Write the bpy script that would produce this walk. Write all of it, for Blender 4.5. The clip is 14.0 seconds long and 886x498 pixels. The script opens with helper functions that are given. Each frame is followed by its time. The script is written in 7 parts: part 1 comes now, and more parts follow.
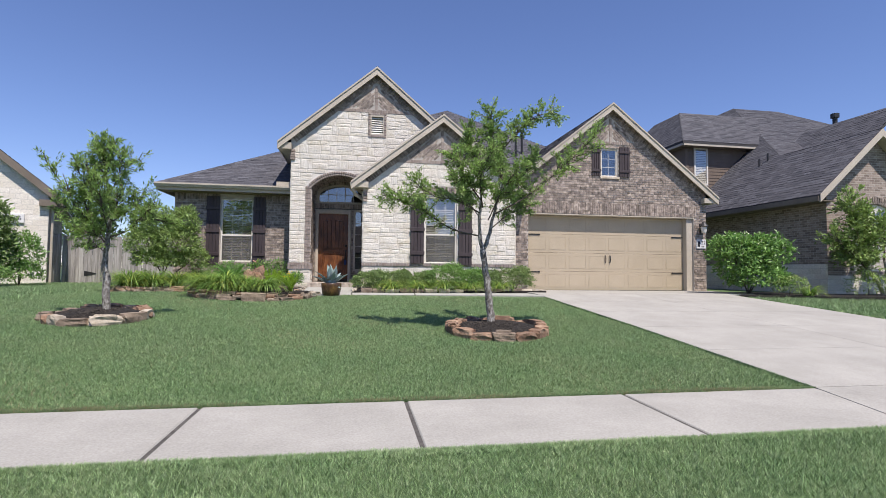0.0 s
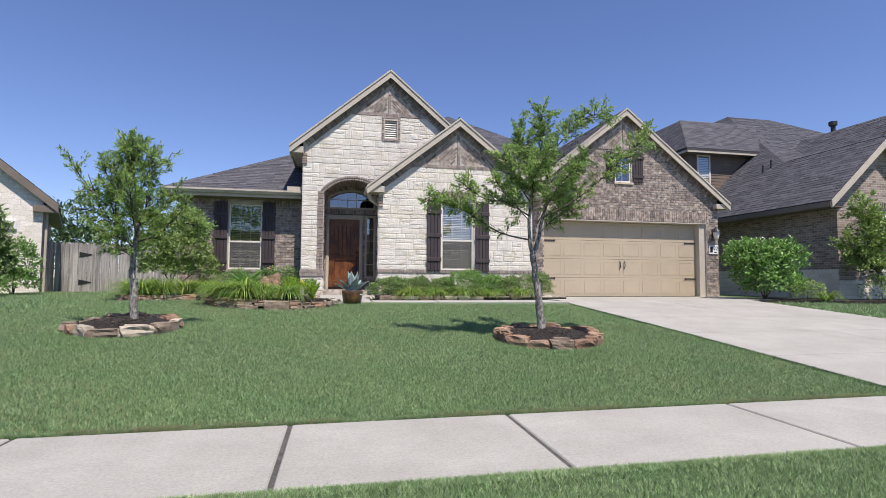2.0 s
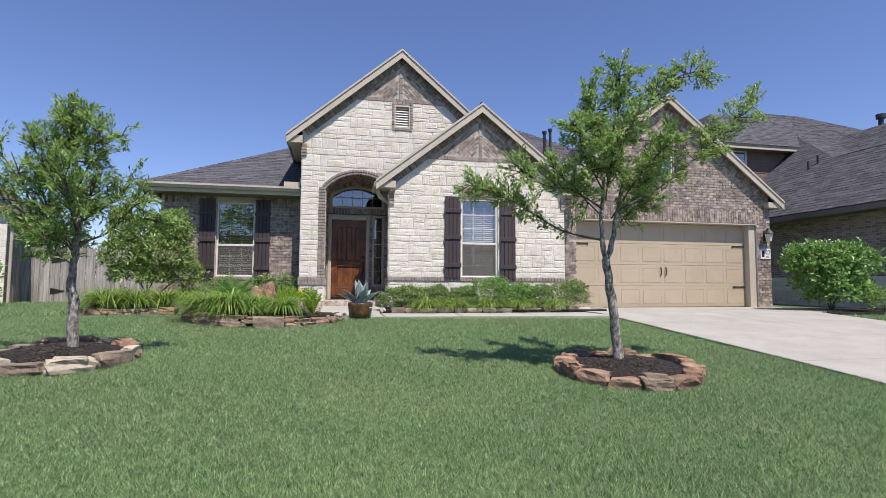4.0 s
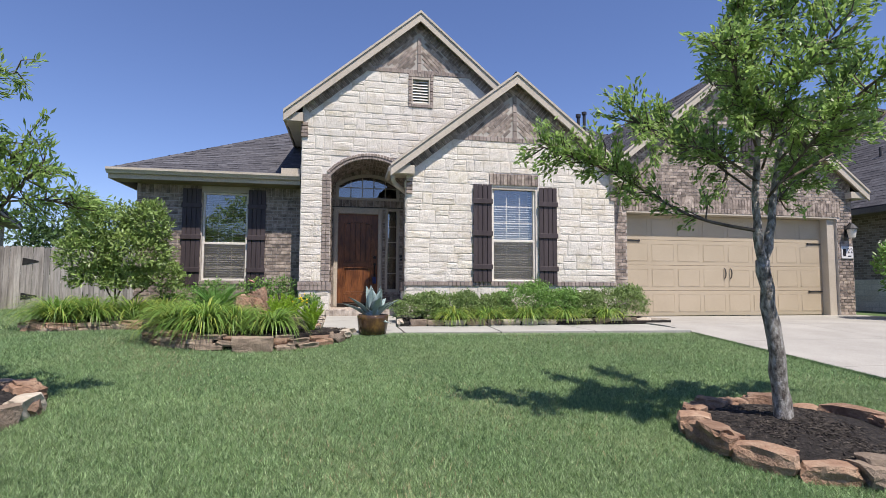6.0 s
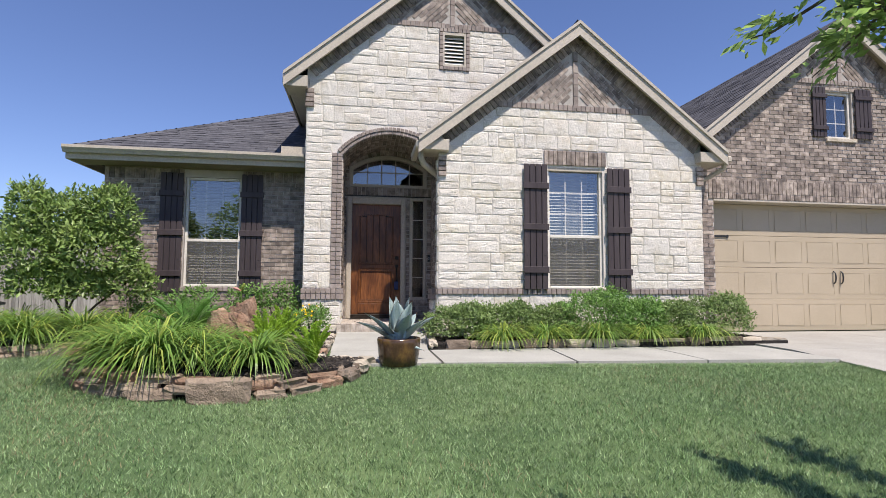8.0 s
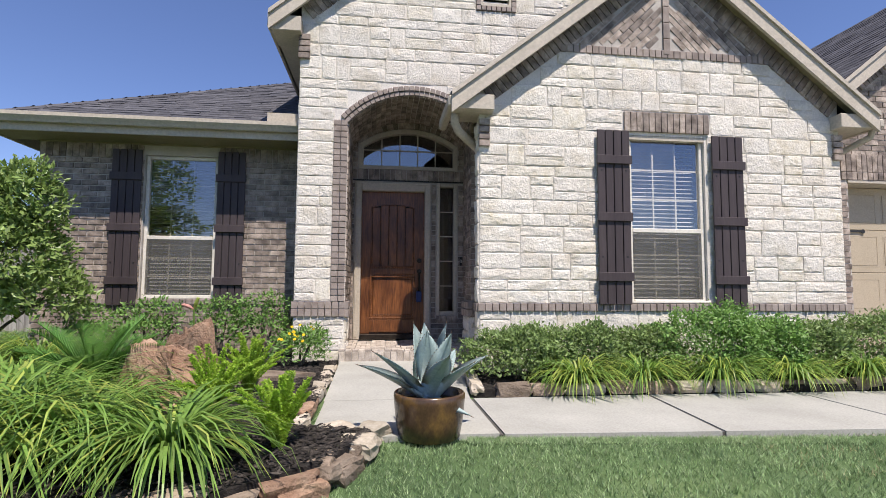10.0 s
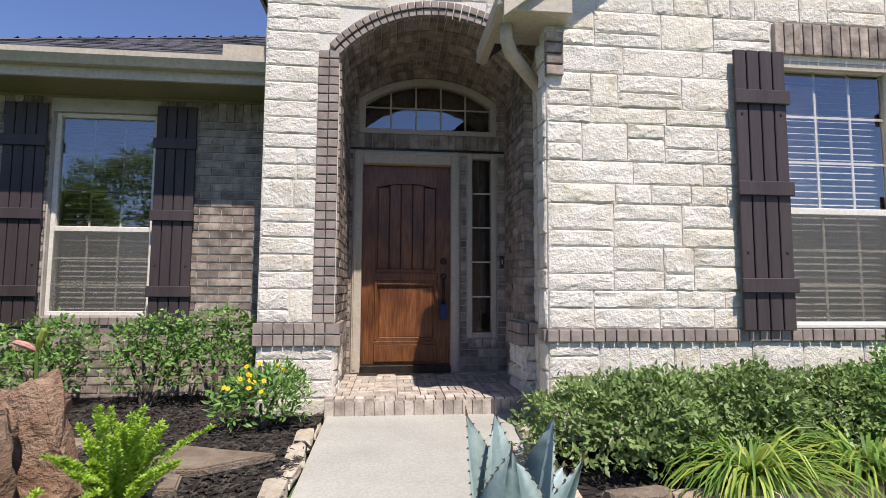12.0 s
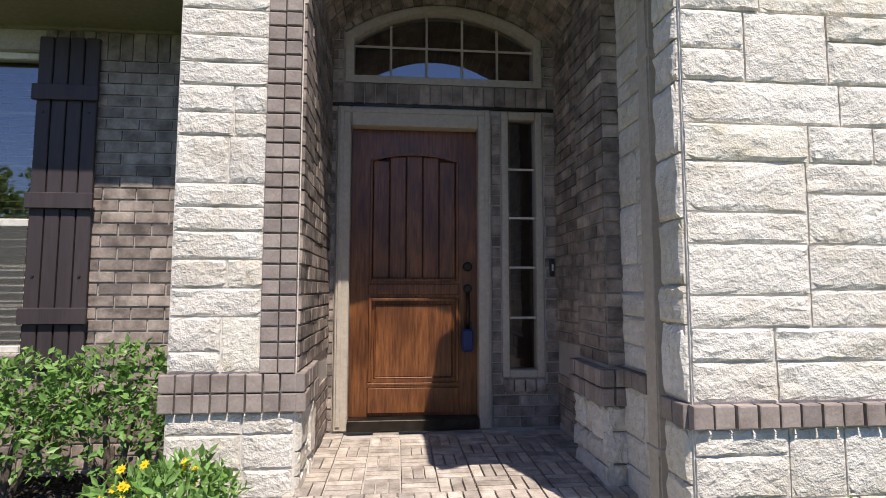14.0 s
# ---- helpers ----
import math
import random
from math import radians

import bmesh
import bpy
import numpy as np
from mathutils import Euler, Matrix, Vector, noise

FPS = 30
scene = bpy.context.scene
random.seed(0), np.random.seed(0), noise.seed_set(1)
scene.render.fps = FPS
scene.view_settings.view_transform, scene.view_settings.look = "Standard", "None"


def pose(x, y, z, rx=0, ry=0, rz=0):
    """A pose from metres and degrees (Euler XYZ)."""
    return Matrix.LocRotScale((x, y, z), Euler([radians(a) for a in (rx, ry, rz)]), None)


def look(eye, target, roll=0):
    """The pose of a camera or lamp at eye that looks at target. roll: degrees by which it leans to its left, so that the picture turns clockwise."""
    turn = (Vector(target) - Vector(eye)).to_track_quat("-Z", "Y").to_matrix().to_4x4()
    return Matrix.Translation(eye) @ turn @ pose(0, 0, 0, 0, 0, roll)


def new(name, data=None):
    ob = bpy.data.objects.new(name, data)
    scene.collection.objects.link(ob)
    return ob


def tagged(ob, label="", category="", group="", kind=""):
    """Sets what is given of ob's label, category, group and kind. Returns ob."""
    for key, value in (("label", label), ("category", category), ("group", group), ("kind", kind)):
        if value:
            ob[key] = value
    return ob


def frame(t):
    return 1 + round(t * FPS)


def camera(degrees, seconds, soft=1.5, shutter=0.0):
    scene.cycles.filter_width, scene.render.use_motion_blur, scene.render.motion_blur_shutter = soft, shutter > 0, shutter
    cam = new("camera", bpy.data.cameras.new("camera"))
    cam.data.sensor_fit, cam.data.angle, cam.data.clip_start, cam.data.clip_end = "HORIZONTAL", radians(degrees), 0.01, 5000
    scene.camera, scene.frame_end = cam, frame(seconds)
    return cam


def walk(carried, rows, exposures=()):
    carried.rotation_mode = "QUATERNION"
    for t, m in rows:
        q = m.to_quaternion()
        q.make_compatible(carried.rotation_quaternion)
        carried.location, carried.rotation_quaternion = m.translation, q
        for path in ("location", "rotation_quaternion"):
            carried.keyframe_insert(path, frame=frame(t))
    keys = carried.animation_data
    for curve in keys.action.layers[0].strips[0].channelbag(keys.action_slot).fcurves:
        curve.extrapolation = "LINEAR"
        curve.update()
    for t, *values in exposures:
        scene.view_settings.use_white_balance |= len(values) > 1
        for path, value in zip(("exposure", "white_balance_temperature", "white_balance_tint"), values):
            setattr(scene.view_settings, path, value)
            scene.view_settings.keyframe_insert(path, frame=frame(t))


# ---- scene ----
cam = camera(81.7, 14.0, soft=0.8)
METRES, EYE, TILT, LEAN, TURN = 13.64, 1.1625, 0.0, 0.0, -9.5
ROWS = [
    (0.0, 0.0, 0.0, 0.0, -0.03, 2.45, -0.61),
    (0.5, -0.0242, 0.0035, -0.0004, -0.53, 2.49, -0.58),
    (1.0, -0.045, 0.0058, 0.0001, -0.91, 3.1, -0.55),
    (1.5, -0.064, 0.0094, -0.001, -1.52, 3.47, -0.51),
    (2.0, -0.0737, 0.0246, -0.0037, -2.08, 3.38, -0.34),
    (2.5, -0.0815, 0.0548, -0.0017, -2.21, 3.69, -0.28),
    (3.0, -0.0924, 0.0903, -0.0001, -2.26, 3.93, -0.29),
    (5.5, -0.1244, 0.2806, 0.0096, -1.45, 3.89, -0.26),
    (6.0, -0.1285, 0.3192, 0.0118, -1.15, 3.88, -0.24),
    (6.5, -0.1349, 0.3617, 0.0134, -0.73, 3.9, -0.24),
    (7.0, -0.1417, 0.4054, 0.0154, -0.19, 3.92, -0.26),
    (7.5, -0.151, 0.446, 0.0176, 0.37, 3.93, -0.27),
    (8.0, -0.1563, 0.4852, 0.0201, 0.57, 3.91, -0.3),
    (10.5, -0.1836, 0.6902, 0.0291, 2.94, 4.39, -0.36),
    (11.0, -0.1888, 0.7309, 0.0307, 3.26, 4.45, -0.34),
    (11.5, -0.1959, 0.771, 0.0322, 3.6, 4.5, -0.32),
    (12.0, -0.2028, 0.8068, 0.0338, 3.78, 4.63, -0.31),
    (12.5, -0.2085, 0.8384, 0.0375, 4.1, 4.6, -0.26),
    (13.0, -0.2173, 0.8712, 0.041, 4.42, 4.58, -0.21),
    (13.5, -0.2203, 0.8996, 0.0408, 4.32, 4.66, -0.19),
    (14.0, -0.2205, 0.9267, 0.044, 4.44, 4.54, -0.07),
]
walk(cam, [(t, pose(0, 0, EYE, TILT, LEAN, TURN) @ pose(METRES * x, METRES * y, METRES * z, 90 + pitch, roll, yaw)) for t, x, y, z, yaw, pitch, roll in ROWS],
     [(0.0, 0.36, 6650, 15.5), (14.0, 0.45, 6800, 15.5)])

# ---- light ----
SUN = Vector((0.165, -0.51, 1.0)).normalized()
world = bpy.data.worlds.new("sky")
scene.world = world
world.use_nodes = True
wn = world.node_tree
sky = wn.nodes.new("ShaderNodeTexSky")
sky.sky_type = "NISHITA"
sky.sun_disc = False
sky.sun_elevation = math.asin(SUN.z)
sky.sun_rotation = math.atan2(SUN.x, SUN.y)
sky.altitude = 0
sky.air_density = 1.0
sky.dust_density = 0.0
sky.ozone_density = 8.0
wn.nodes["Background"].inputs["Strength"].default_value = 0.115
tint = wn.nodes.new("ShaderNodeMix")
tint.data_type, tint.blend_type = "RGBA", "MULTIPLY"
tint.inputs[0].default_value = 1.0
tint.inputs[7].default_value = (0.98, 0.90, 1.0, 1)
wn.links.new(sky.outputs[0], tint.inputs[6])
wn.links.new(tint.outputs[2], wn.nodes["Background"].inputs["Color"])
sun = new("sun", bpy.data.lights.new("sun", "SUN"))
sun.data.energy = 4.6
sun.data.angle = radians(0.53)
sun.data.color = (1.0, 0.96, 0.89)
sun.matrix_world = look(SUN * 40, (0, 0, 0))

# ---- materials ----


def node_mat(name, rough=0.8, spec=0.3, metal=0.0):
    m = bpy.data.materials.new(name)
    m.use_nodes = True
    b = m.node_tree.nodes["Principled BSDF"]
    b.inputs["Roughness"].default_value = rough
    b.inputs["Specular IOR Level"].default_value = spec
    b.inputs["Metallic"].default_value = metal
    return m, m.node_tree, b


def ramp(nt, stops, fac):
    r = nt.nodes.new("ShaderNodeValToRGB")
    el = r.color_ramp.elements
    while len(el) < len(stops):
        el.new(0.5)
    for e, (p, c) in zip(el, stops):
        e.position, e.color = p, (*c, 1)
    nt.links.new(fac, r.inputs[0])
    return r.outputs[0]


def tex_noise(nt, scale, detail=4, rough=0.6, stretch=None, space="Object"):
    n = nt.nodes.new("ShaderNodeTexNoise")
    n.inputs["Scale"].default_value, n.inputs["Detail"].default_value, n.inputs["Roughness"].default_value = scale, detail, rough
    if space == "World":
        co = nt.nodes.new("ShaderNodeNewGeometry").outputs["Position"]
    else:
        co = nt.nodes.new("ShaderNodeTexCoord").outputs["Object"]
    if stretch:
        mp = nt.nodes.new("ShaderNodeMapping")
        mp.inputs["Scale"].default_value = stretch
        nt.links.new(co, mp.inputs[0])
        co = mp.outputs[0]
    nt.links.new(co, n.inputs["Vector"])
    return n.outputs["Fac"]


def mixc(nt, a, b, fac, mode="MIX"):
    n = nt.nodes.new("ShaderNodeMix")
    n.data_type, n.blend_type = "RGBA", mode
    for sock, v in ((n.inputs[6], a), (n.inputs[7], b)):
        if isinstance(v, tuple):
            sock.default_value = (*v, 1)
        else:
            nt.links.new(v, sock)
    if isinstance(fac, (int, float)):
        n.inputs[0].default_value = fac
    else:
        nt.links.new(fac, n.inputs[0])
    return n.outputs[2]


def bump(nt, b, height, strength=0.4, dist=0.01):
    n = nt.nodes.new("ShaderNodeBump")
    n.inputs["Strength"].default_value, n.inputs["Distance"].default_value = strength, dist
    nt.links.new(height, n.inputs["Height"])
    nt.links.new(n.outputs[0], b.inputs["Normal"])


def mat(name, dark, light, rough=0.8, scale=6.0, fine=60.0, bumps=0.3, dist=0.004, rnd="", spread=0.3, spec=0.3, metal=0.0, stretch=None, mid=None, trans=0.0, contrast=0.3, broad=None):
    """Two scales of noise between two colours; rnd: 'object' or 'island' shifts the tone piece by piece."""
    m, nt, b = node_mat(name, rough, spec, metal)
    space = "World"
    n1 = tex_noise(nt, scale, 5, 0.6, stretch, space)
    n2 = tex_noise(nt, fine, 3, 0.7, stretch, space)
    c1 = ramp(nt, [(0.5 - contrast / 2, dark), (0.5 + contrast / 2, light)] if mid is None else [(0.5 - contrast / 2, dark), (0.5, mid), (0.5 + contrast / 2, light)], n1)
    g = ramp(nt, [(0.3, (0.7, 0.7, 0.7)), (0.7, (1.15, 1.15, 1.15))], n2)
    col = mixc(nt, c1, g, 0.6, "MULTIPLY")
    if broad:
        col = mixc(nt, col, ramp(nt, [(0.38, broad[0]), (0.64, broad[1])], tex_noise(nt, 0.9, 4, 0.65, None, space)), 1.0, "MULTIPLY")
    if rnd:
        if rnd == "object":
            r = nt.nodes.new("ShaderNodeObjectInfo").outputs["Random"]
        else:
            r = nt.nodes.new("ShaderNodeNewGeometry").outputs["Random Per Island"]
        v = ramp(nt, [(0.0, (1 - spread,) * 3), (0.5, (1.0, 0.98, 0.96)), (1.0, (1 + spread, 1 + spread, 1 + spread * 0.9))], r)
        col = mixc(nt, col, v, 1.0, "MULTIPLY")
    nt.links.new(col, b.inputs["Base Color"])
    if bumps:
        bump(nt, b, n2, bumps, dist)
    if trans:
        tr = nt.nodes.new("ShaderNodeBsdfTranslucent")
        nt.links.new(col, tr.inputs["Color"])
        mx = nt.nodes.new("ShaderNodeMixShader")
        mx.inputs[0].default_value = trans
        out = nt.nodes["Material Output"]
        nt.links.new(b.outputs[0], mx.inputs[1])
        nt.links.new(tr.outputs[0], mx.inputs[2])
        nt.links.new(mx.outputs[0], out.inputs[0])
    return m


def brick_tex(name, c1, c2, mortar, bw=0.2, bh=0.075, axis="x"):
    """Brickwork for walls that stay far off."""
    m, nt, b = node_mat(name, 0.85)
    pos = nt.nodes.new("ShaderNodeNewGeometry").outputs["Position"]
    sep = nt.nodes.new("ShaderNodeSeparateXYZ")
    comb = nt.nodes.new("ShaderNodeCombineXYZ")
    add = nt.nodes.new("ShaderNodeMath")
    nt.links.new(pos, sep.inputs[0])
    nt.links.new(sep.outputs[0], add.inputs[0])
    nt.links.new(sep.outputs[1], add.inputs[1])
    nt.links.new(add.outputs[0], comb.inputs[0])
    nt.links.new(sep.outputs[2], comb.inputs[1])
    t = nt.nodes.new("ShaderNodeTexBrick")
    t.inputs["Scale"].default_value = 1.0
    t.inputs["Brick Width"].default_value, t.inputs["Row Height"].default_value = bw, bh
    t.inputs["Mortar Size"].default_value = 0.006
    t.inputs["Color1"].default_value, t.inputs["Color2"].default_value, t.inputs["Mortar"].default_value = (*c1, 1), (*c2, 1), (*mortar, 1)
    t.inputs["Bias"].default_value = 0.0
    nt.links.new(comb.outputs[0], t.inputs["Vector"])
    g = ramp(nt, [(0.3, (0.75, 0.75, 0.75)), (0.7, (1.15, 1.15, 1.15))], tex_noise(nt, 25, 4, 0.6, None, "World"))
    col = mixc(nt, t.outputs["Color"], g, 0.8, "MULTIPLY")
    nt.links.new(col, b.inputs["Base Color"])
    inv = nt.nodes.new("ShaderNodeMath")
    inv.operation = "SUBTRACT"
    inv.inputs[0].default_value = 1.0
    nt.links.new(t.outputs["Fac"], inv.inputs[1])
    bump(nt, b, inv.outputs[0], 0.6, 0.01)
    return m


BRICK = mat("brown brick", (0.16, 0.13, 0.11), (0.43, 0.36, 0.31), 0.88, 9, 70, 0.5, 0.006, "object", 0.35)
BRICK_ISL = mat("brown brick field", (0.16, 0.13, 0.11), (0.43, 0.36, 0.31), 0.88, 9, 70, 0.5, 0.006, "island", 0.35)
TRIMBRICK = mat("smooth taupe brick", (0.25, 0.205, 0.18), (0.37, 0.315, 0.28), 0.85, 7, 80, 0.35, 0.004, "object", 0.2)
MORTAR = mat("grey mortar", (0.40, 0.365, 0.32), (0.52, 0.48, 0.43), 0.95, 5, 90, 0.4, 0.004)
STONE = mat("white limestone", (0.60, 0.545, 0.45), (0.755, 0.715, 0.64), 0.9, 4, 34, 0.8, 0.018, "object", 0.06, mid=(0.715, 0.675, 0.60), contrast=0.4)
STONEWARM = mat("yellowed limestone", (0.57, 0.51, 0.38), (0.74, 0.70, 0.61), 0.9, 9, 40, 0.8, 0.014, "object", 0.07, mid=(0.70, 0.655, 0.56), contrast=0.45)
STONEMORTAR = mat("pale mortar", (0.64, 0.60, 0.54), (0.74, 0.70, 0.635), 0.95, 5, 60, 0.6, 0.006)
TRIM = mat("tan painted trim", (0.47, 0.415, 0.335), (0.53, 0.47, 0.385), 0.55, 2, 30, 0.05, 0.002)
# Darker than TRIM: the shade under the eaves is put into the colour.
SOFFIT = mat("olive tan soffit with eave shade", (0.235, 0.20, 0.12), (0.275, 0.235, 0.15), 0.7, 2, 30, 0.05, 0.002)
CREAM = mat("cream window vinyl", (0.68, 0.64, 0.56), (0.74, 0.70, 0.62), 0.45, 2, 30, 0.0)
SHUTTER = mat("dark brown shutter paint", (0.052, 0.040, 0.042), (0.070, 0.055, 0.056), 0.55, 4, 50, 0.12, 0.002, stretch=(1, 1, 0.1))
SHINGLE = mat("grey brown shingles", (0.075, 0.076, 0.086), (0.115, 0.115, 0.128), 0.95, 14, 150, 0.4, 0.004, "island", 0.24, spec=0.15)
ROOFBASE = mat("roof felt", (0.05, 0.048, 0.05), (0.08, 0.076, 0.078), 0.95, 3, 80, 0.3, 0.004)
GARAGE = mat("tan garage paint", (0.44, 0.365, 0.26), (0.48, 0.40, 0.29), 0.5, 1.5, 60, 0.06, 0.002)
BLACKMETAL = mat("black iron", (0.015, 0.015, 0.016), (0.03, 0.03, 0.03), 0.5, 10, 80, 0.2, 0.002, spec=0.5)
BRONZE = mat("aged bronze", (0.03, 0.024, 0.02), (0.06, 0.05, 0.04), 0.4, 10, 80, 0.1, 0.002, metal=0.7)
CONCRETE = mat("pale concrete", (0.315, 0.302, 0.268), (0.41, 0.394, 0.352), 0.9, 1.3, 55, 0.25, 0.003, contrast=0.45)
PATHCON = mat("grey path concrete", (0.33, 0.325, 0.29), (0.43, 0.422, 0.38), 0.9, 1.6, 60, 0.25, 0.003, contrast=0.45)
JOINT = mat("dark expansion joint", (0.06, 0.055, 0.05), (0.12, 0.11, 0.10), 0.95, 20, 90, 0.4, 0.004)
SLABSIDE = mat("weathered concrete", (0.33, 0.31, 0.28), (0.45, 0.42, 0.38), 0.95, 4, 60, 0.4, 0.004)
MULCH = mat("dark brown mulch", (0.014, 0.0125, 0.011), (0.05, 0.043, 0.038), 0.95, 30, 120, 1.0, 0.02)
CHIP = mat("mulch chips", (0.018, 0.016, 0.014), (0.075, 0.064, 0.056), 0.95, 30, 120, 0.5, 0.004, "island", 0.55)
SOIL = mat("lawn soil", (0.06, 0.105, 0.04), (0.13, 0.19, 0.075), 0.95, 0.7, 60, 0.6, 0.01, mid=(0.09, 0.145, 0.055))
ASPHALT = mat("asphalt street", (0.045, 0.045, 0.046), (0.07, 0.07, 0.07), 0.9, 3, 120, 0.5, 0.004)
ROCK = mat("red brown sandstone", (0.18, 0.10, 0.065), (0.42, 0.31, 0.22), 0.9, 6, 40, 1.0, 0.02, "object", 0.32, mid=(0.29, 0.185, 0.125), contrast=0.5)
ROCKGREY = mat("grey tan fieldstone", (0.17, 0.13, 0.10), (0.40, 0.33, 0.26), 0.9, 6, 40, 1.0, 0.02, "object", 0.35, mid=(0.28, 0.22, 0.165), contrast=0.5)
PALEROCK = mat("cream edging stone", (0.36, 0.305, 0.225), (0.57, 0.51, 0.42), 0.9, 6, 45, 0.8, 0.012, "object", 0.2)
BARK = mat("grey lichen bark", (0.075, 0.062, 0.052), (0.52, 0.505, 0.47), 0.95, 34, 90, 1.0, 0.02, mid=(0.27, 0.25, 0.22), contrast=0.35, stretch=(1, 1, 0.5))
TWIG = mat("brown twig bark", (0.07, 0.055, 0.04), (0.17, 0.14, 0.11), 0.9, 20, 80, 0.5, 0.006)
FENCEWOOD = mat("weathered grey cedar", (0.23, 0.215, 0.20), (0.45, 0.43, 0.405), 0.92, 2.5, 40, 0.4, 0.006, "object", 0.22, stretch=(6, 6, 0.5))
SIDING = mat("brown lap siding", (0.15, 0.115, 0.09), (0.18, 0.14, 0.11), 0.7, 2, 40, 0.1, 0.002)
DARKTRIM = mat("brown fascia paint", (0.17, 0.14, 0.11), (0.21, 0.175, 0.14), 0.6, 2, 40, 0.05, 0.002)
FARBRICK = brick_tex("neighbour brick", (0.19, 0.145, 0.12), (0.40, 0.325, 0.275), (0.46, 0.42, 0.37))
FARSTONE = brick_tex("neighbour limestone", (0.72, 0.66, 0.56), (0.84, 0.79, 0.71), (0.62, 0.58, 0.52), 0.42, 0.17)
# Unseen interiors: their lack of light is put into this dark colour.
DARKROOM = mat("interior wall coloured dark for shade", (0.10, 0.09, 0.08), (0.14, 0.125, 0.11), 0.9, 2, 30, 0)
BLIND = mat("white blind slats", (0.62, 0.61, 0.58), (0.70, 0.69, 0.66), 0.5, 3, 40, 0)
BLUE = mat("blue plastic", (0.02, 0.035, 0.12), (0.03, 0.05, 0.16), 0.4, 5, 60, 0)
POT = mat("brown glazed ceramic", (0.045, 0.026, 0.016), (0.20, 0.115, 0.035), 0.22, 9, 90, 0.15, 0.003, spec=0.6, mid=(0.085, 0.048, 0.026), contrast=0.5, stretch=(1, 1, 0.6))
AGAVE = mat("blue grey agave", (0.27, 0.38, 0.37), (0.40, 0.50, 0.48), 0.55, 5, 50, 0.12, 0.003, "island", 0.12, spec=0.35)
SPINE = mat("brown spines", (0.10, 0.06, 0.04), (0.16, 0.10, 0.06), 0.6, 20, 60, 0)
PLAQUE = mat("white plaque", (0.72, 0.71, 0.69), (0.78, 0.77, 0.75), 0.5, 5, 60, 0.02)
INK = mat("black lettering", (0.02, 0.02, 0.025), (0.035, 0.035, 0.04), 0.6, 10, 60, 0)
YELLOW = mat("yellow petals", (0.75, 0.50, 0.01), (0.85, 0.62, 0.02), 0.6, 20, 60, 0, trans=0.25)
PINK = mat("pink bud", (0.60, 0.22, 0.18), (0.70, 0.40, 0.33), 0.6, 20, 60, 0, trans=0.2)
CREAMFLOWER = mat("cream blossom", (0.62, 0.62, 0.45), (0.75, 0.75, 0.6), 0.7, 20, 60, 0, trans=0.2)


def leafmat(name, dark, light, rough=0.45, trans=0.25, spread=0.3, scale=3.0):
    return mat(name, dark, light, rough, scale, 45, 0, 0, "island", spread, spec=0.4, trans=trans, contrast=0.5)


LEAF_TREE = leafmat("oak leaves", (0.21, 0.35, 0.09), (0.37, 0.51, 0.17), 0.4, 0.52, 0.4)
LEAF_SHRUB = leafmat("dark shrub leaves", (0.15, 0.24, 0.075), (0.27, 0.375, 0.135), 0.4, 0.36, 0.35)
LEAF_HOLLY = leafmat("bright hedge leaves", (0.13, 0.27, 0.065), (0.24, 0.41, 0.11), 0.4, 0.36, 0.35)
LEAF_WAX = leafmat("wax leaf shrub", (0.17, 0.28, 0.07), (0.31, 0.41, 0.13), 0.38, 0.3, 0.35)
LEAF_STRAP = leafmat("strap leaves", (0.13, 0.26, 0.05), (0.25, 0.40, 0.09), 0.4, 0.38, 0.35, 2.5)
LEAF_STRAPY = leafmat("yellow green strap leaves", (0.31, 0.42, 0.07), (0.50, 0.57, 0.15), 0.4, 0.42, 0.3, 2.5)
LEAF_FERN = leafmat("lime foxtail fern", (0.29, 0.48, 0.045), (0.45, 0.64, 0.09), 0.55, 0.38, 0.25)
LEAF_PALM = leafmat("sago fronds", (0.08, 0.21, 0.045), (0.15, 0.32, 0.065), 0.38, 0.28, 0.25)
LEAF_FAR = leafmat("far tree leaves", (0.05, 0.10, 0.03), (0.09, 0.16, 0.05), 0.5, 0.2, 0.3)
GRASS = mat("lawn grass", (0.125, 0.225, 0.09), (0.39, 0.51, 0.29), 0.5, 30, 110, 0, 0, "island", 0.48, spec=0.35, trans=0.3, contrast=0.4, mid=(0.235, 0.365, 0.17), broad=((0.93, 0.94, 0.9), (1.1, 1.0, 1.02)))
DRYGRASS = leafmat("dry grass", (0.30, 0.25, 0.14), (0.45, 0.38, 0.22), 0.7, 0.2, 0.3)


def door_wood():
    m, nt, b = node_mat("stained knotty alder", 0.35, 0.45)
    n1 = tex_noise(nt, 7, 6, 0.65, (9, 9, 0.8), "World")
    n2 = tex_noise(nt, 3.2, 2, 0.5, (1.5, 1.5, 0.7), "World")
    c1 = ramp(nt, [(0.3, (0.075, 0.024, 0.008)), (0.5, (0.17, 0.062, 0.02)), (0.7, (0.27, 0.105, 0.034))], n1)
    c2 = ramp(nt, [(0.35, (0.5, 0.45, 0.42)), (0.6, (1.1, 1.1, 1.1))], n2)
    nt.links.new(mixc(nt, c1, c2, 0.8, "MULTIPLY"), b.inputs["Base Color"])
    bump(nt, b, n1, 0.15, 0.003)
    return m


WOODDOOR = door_wood()


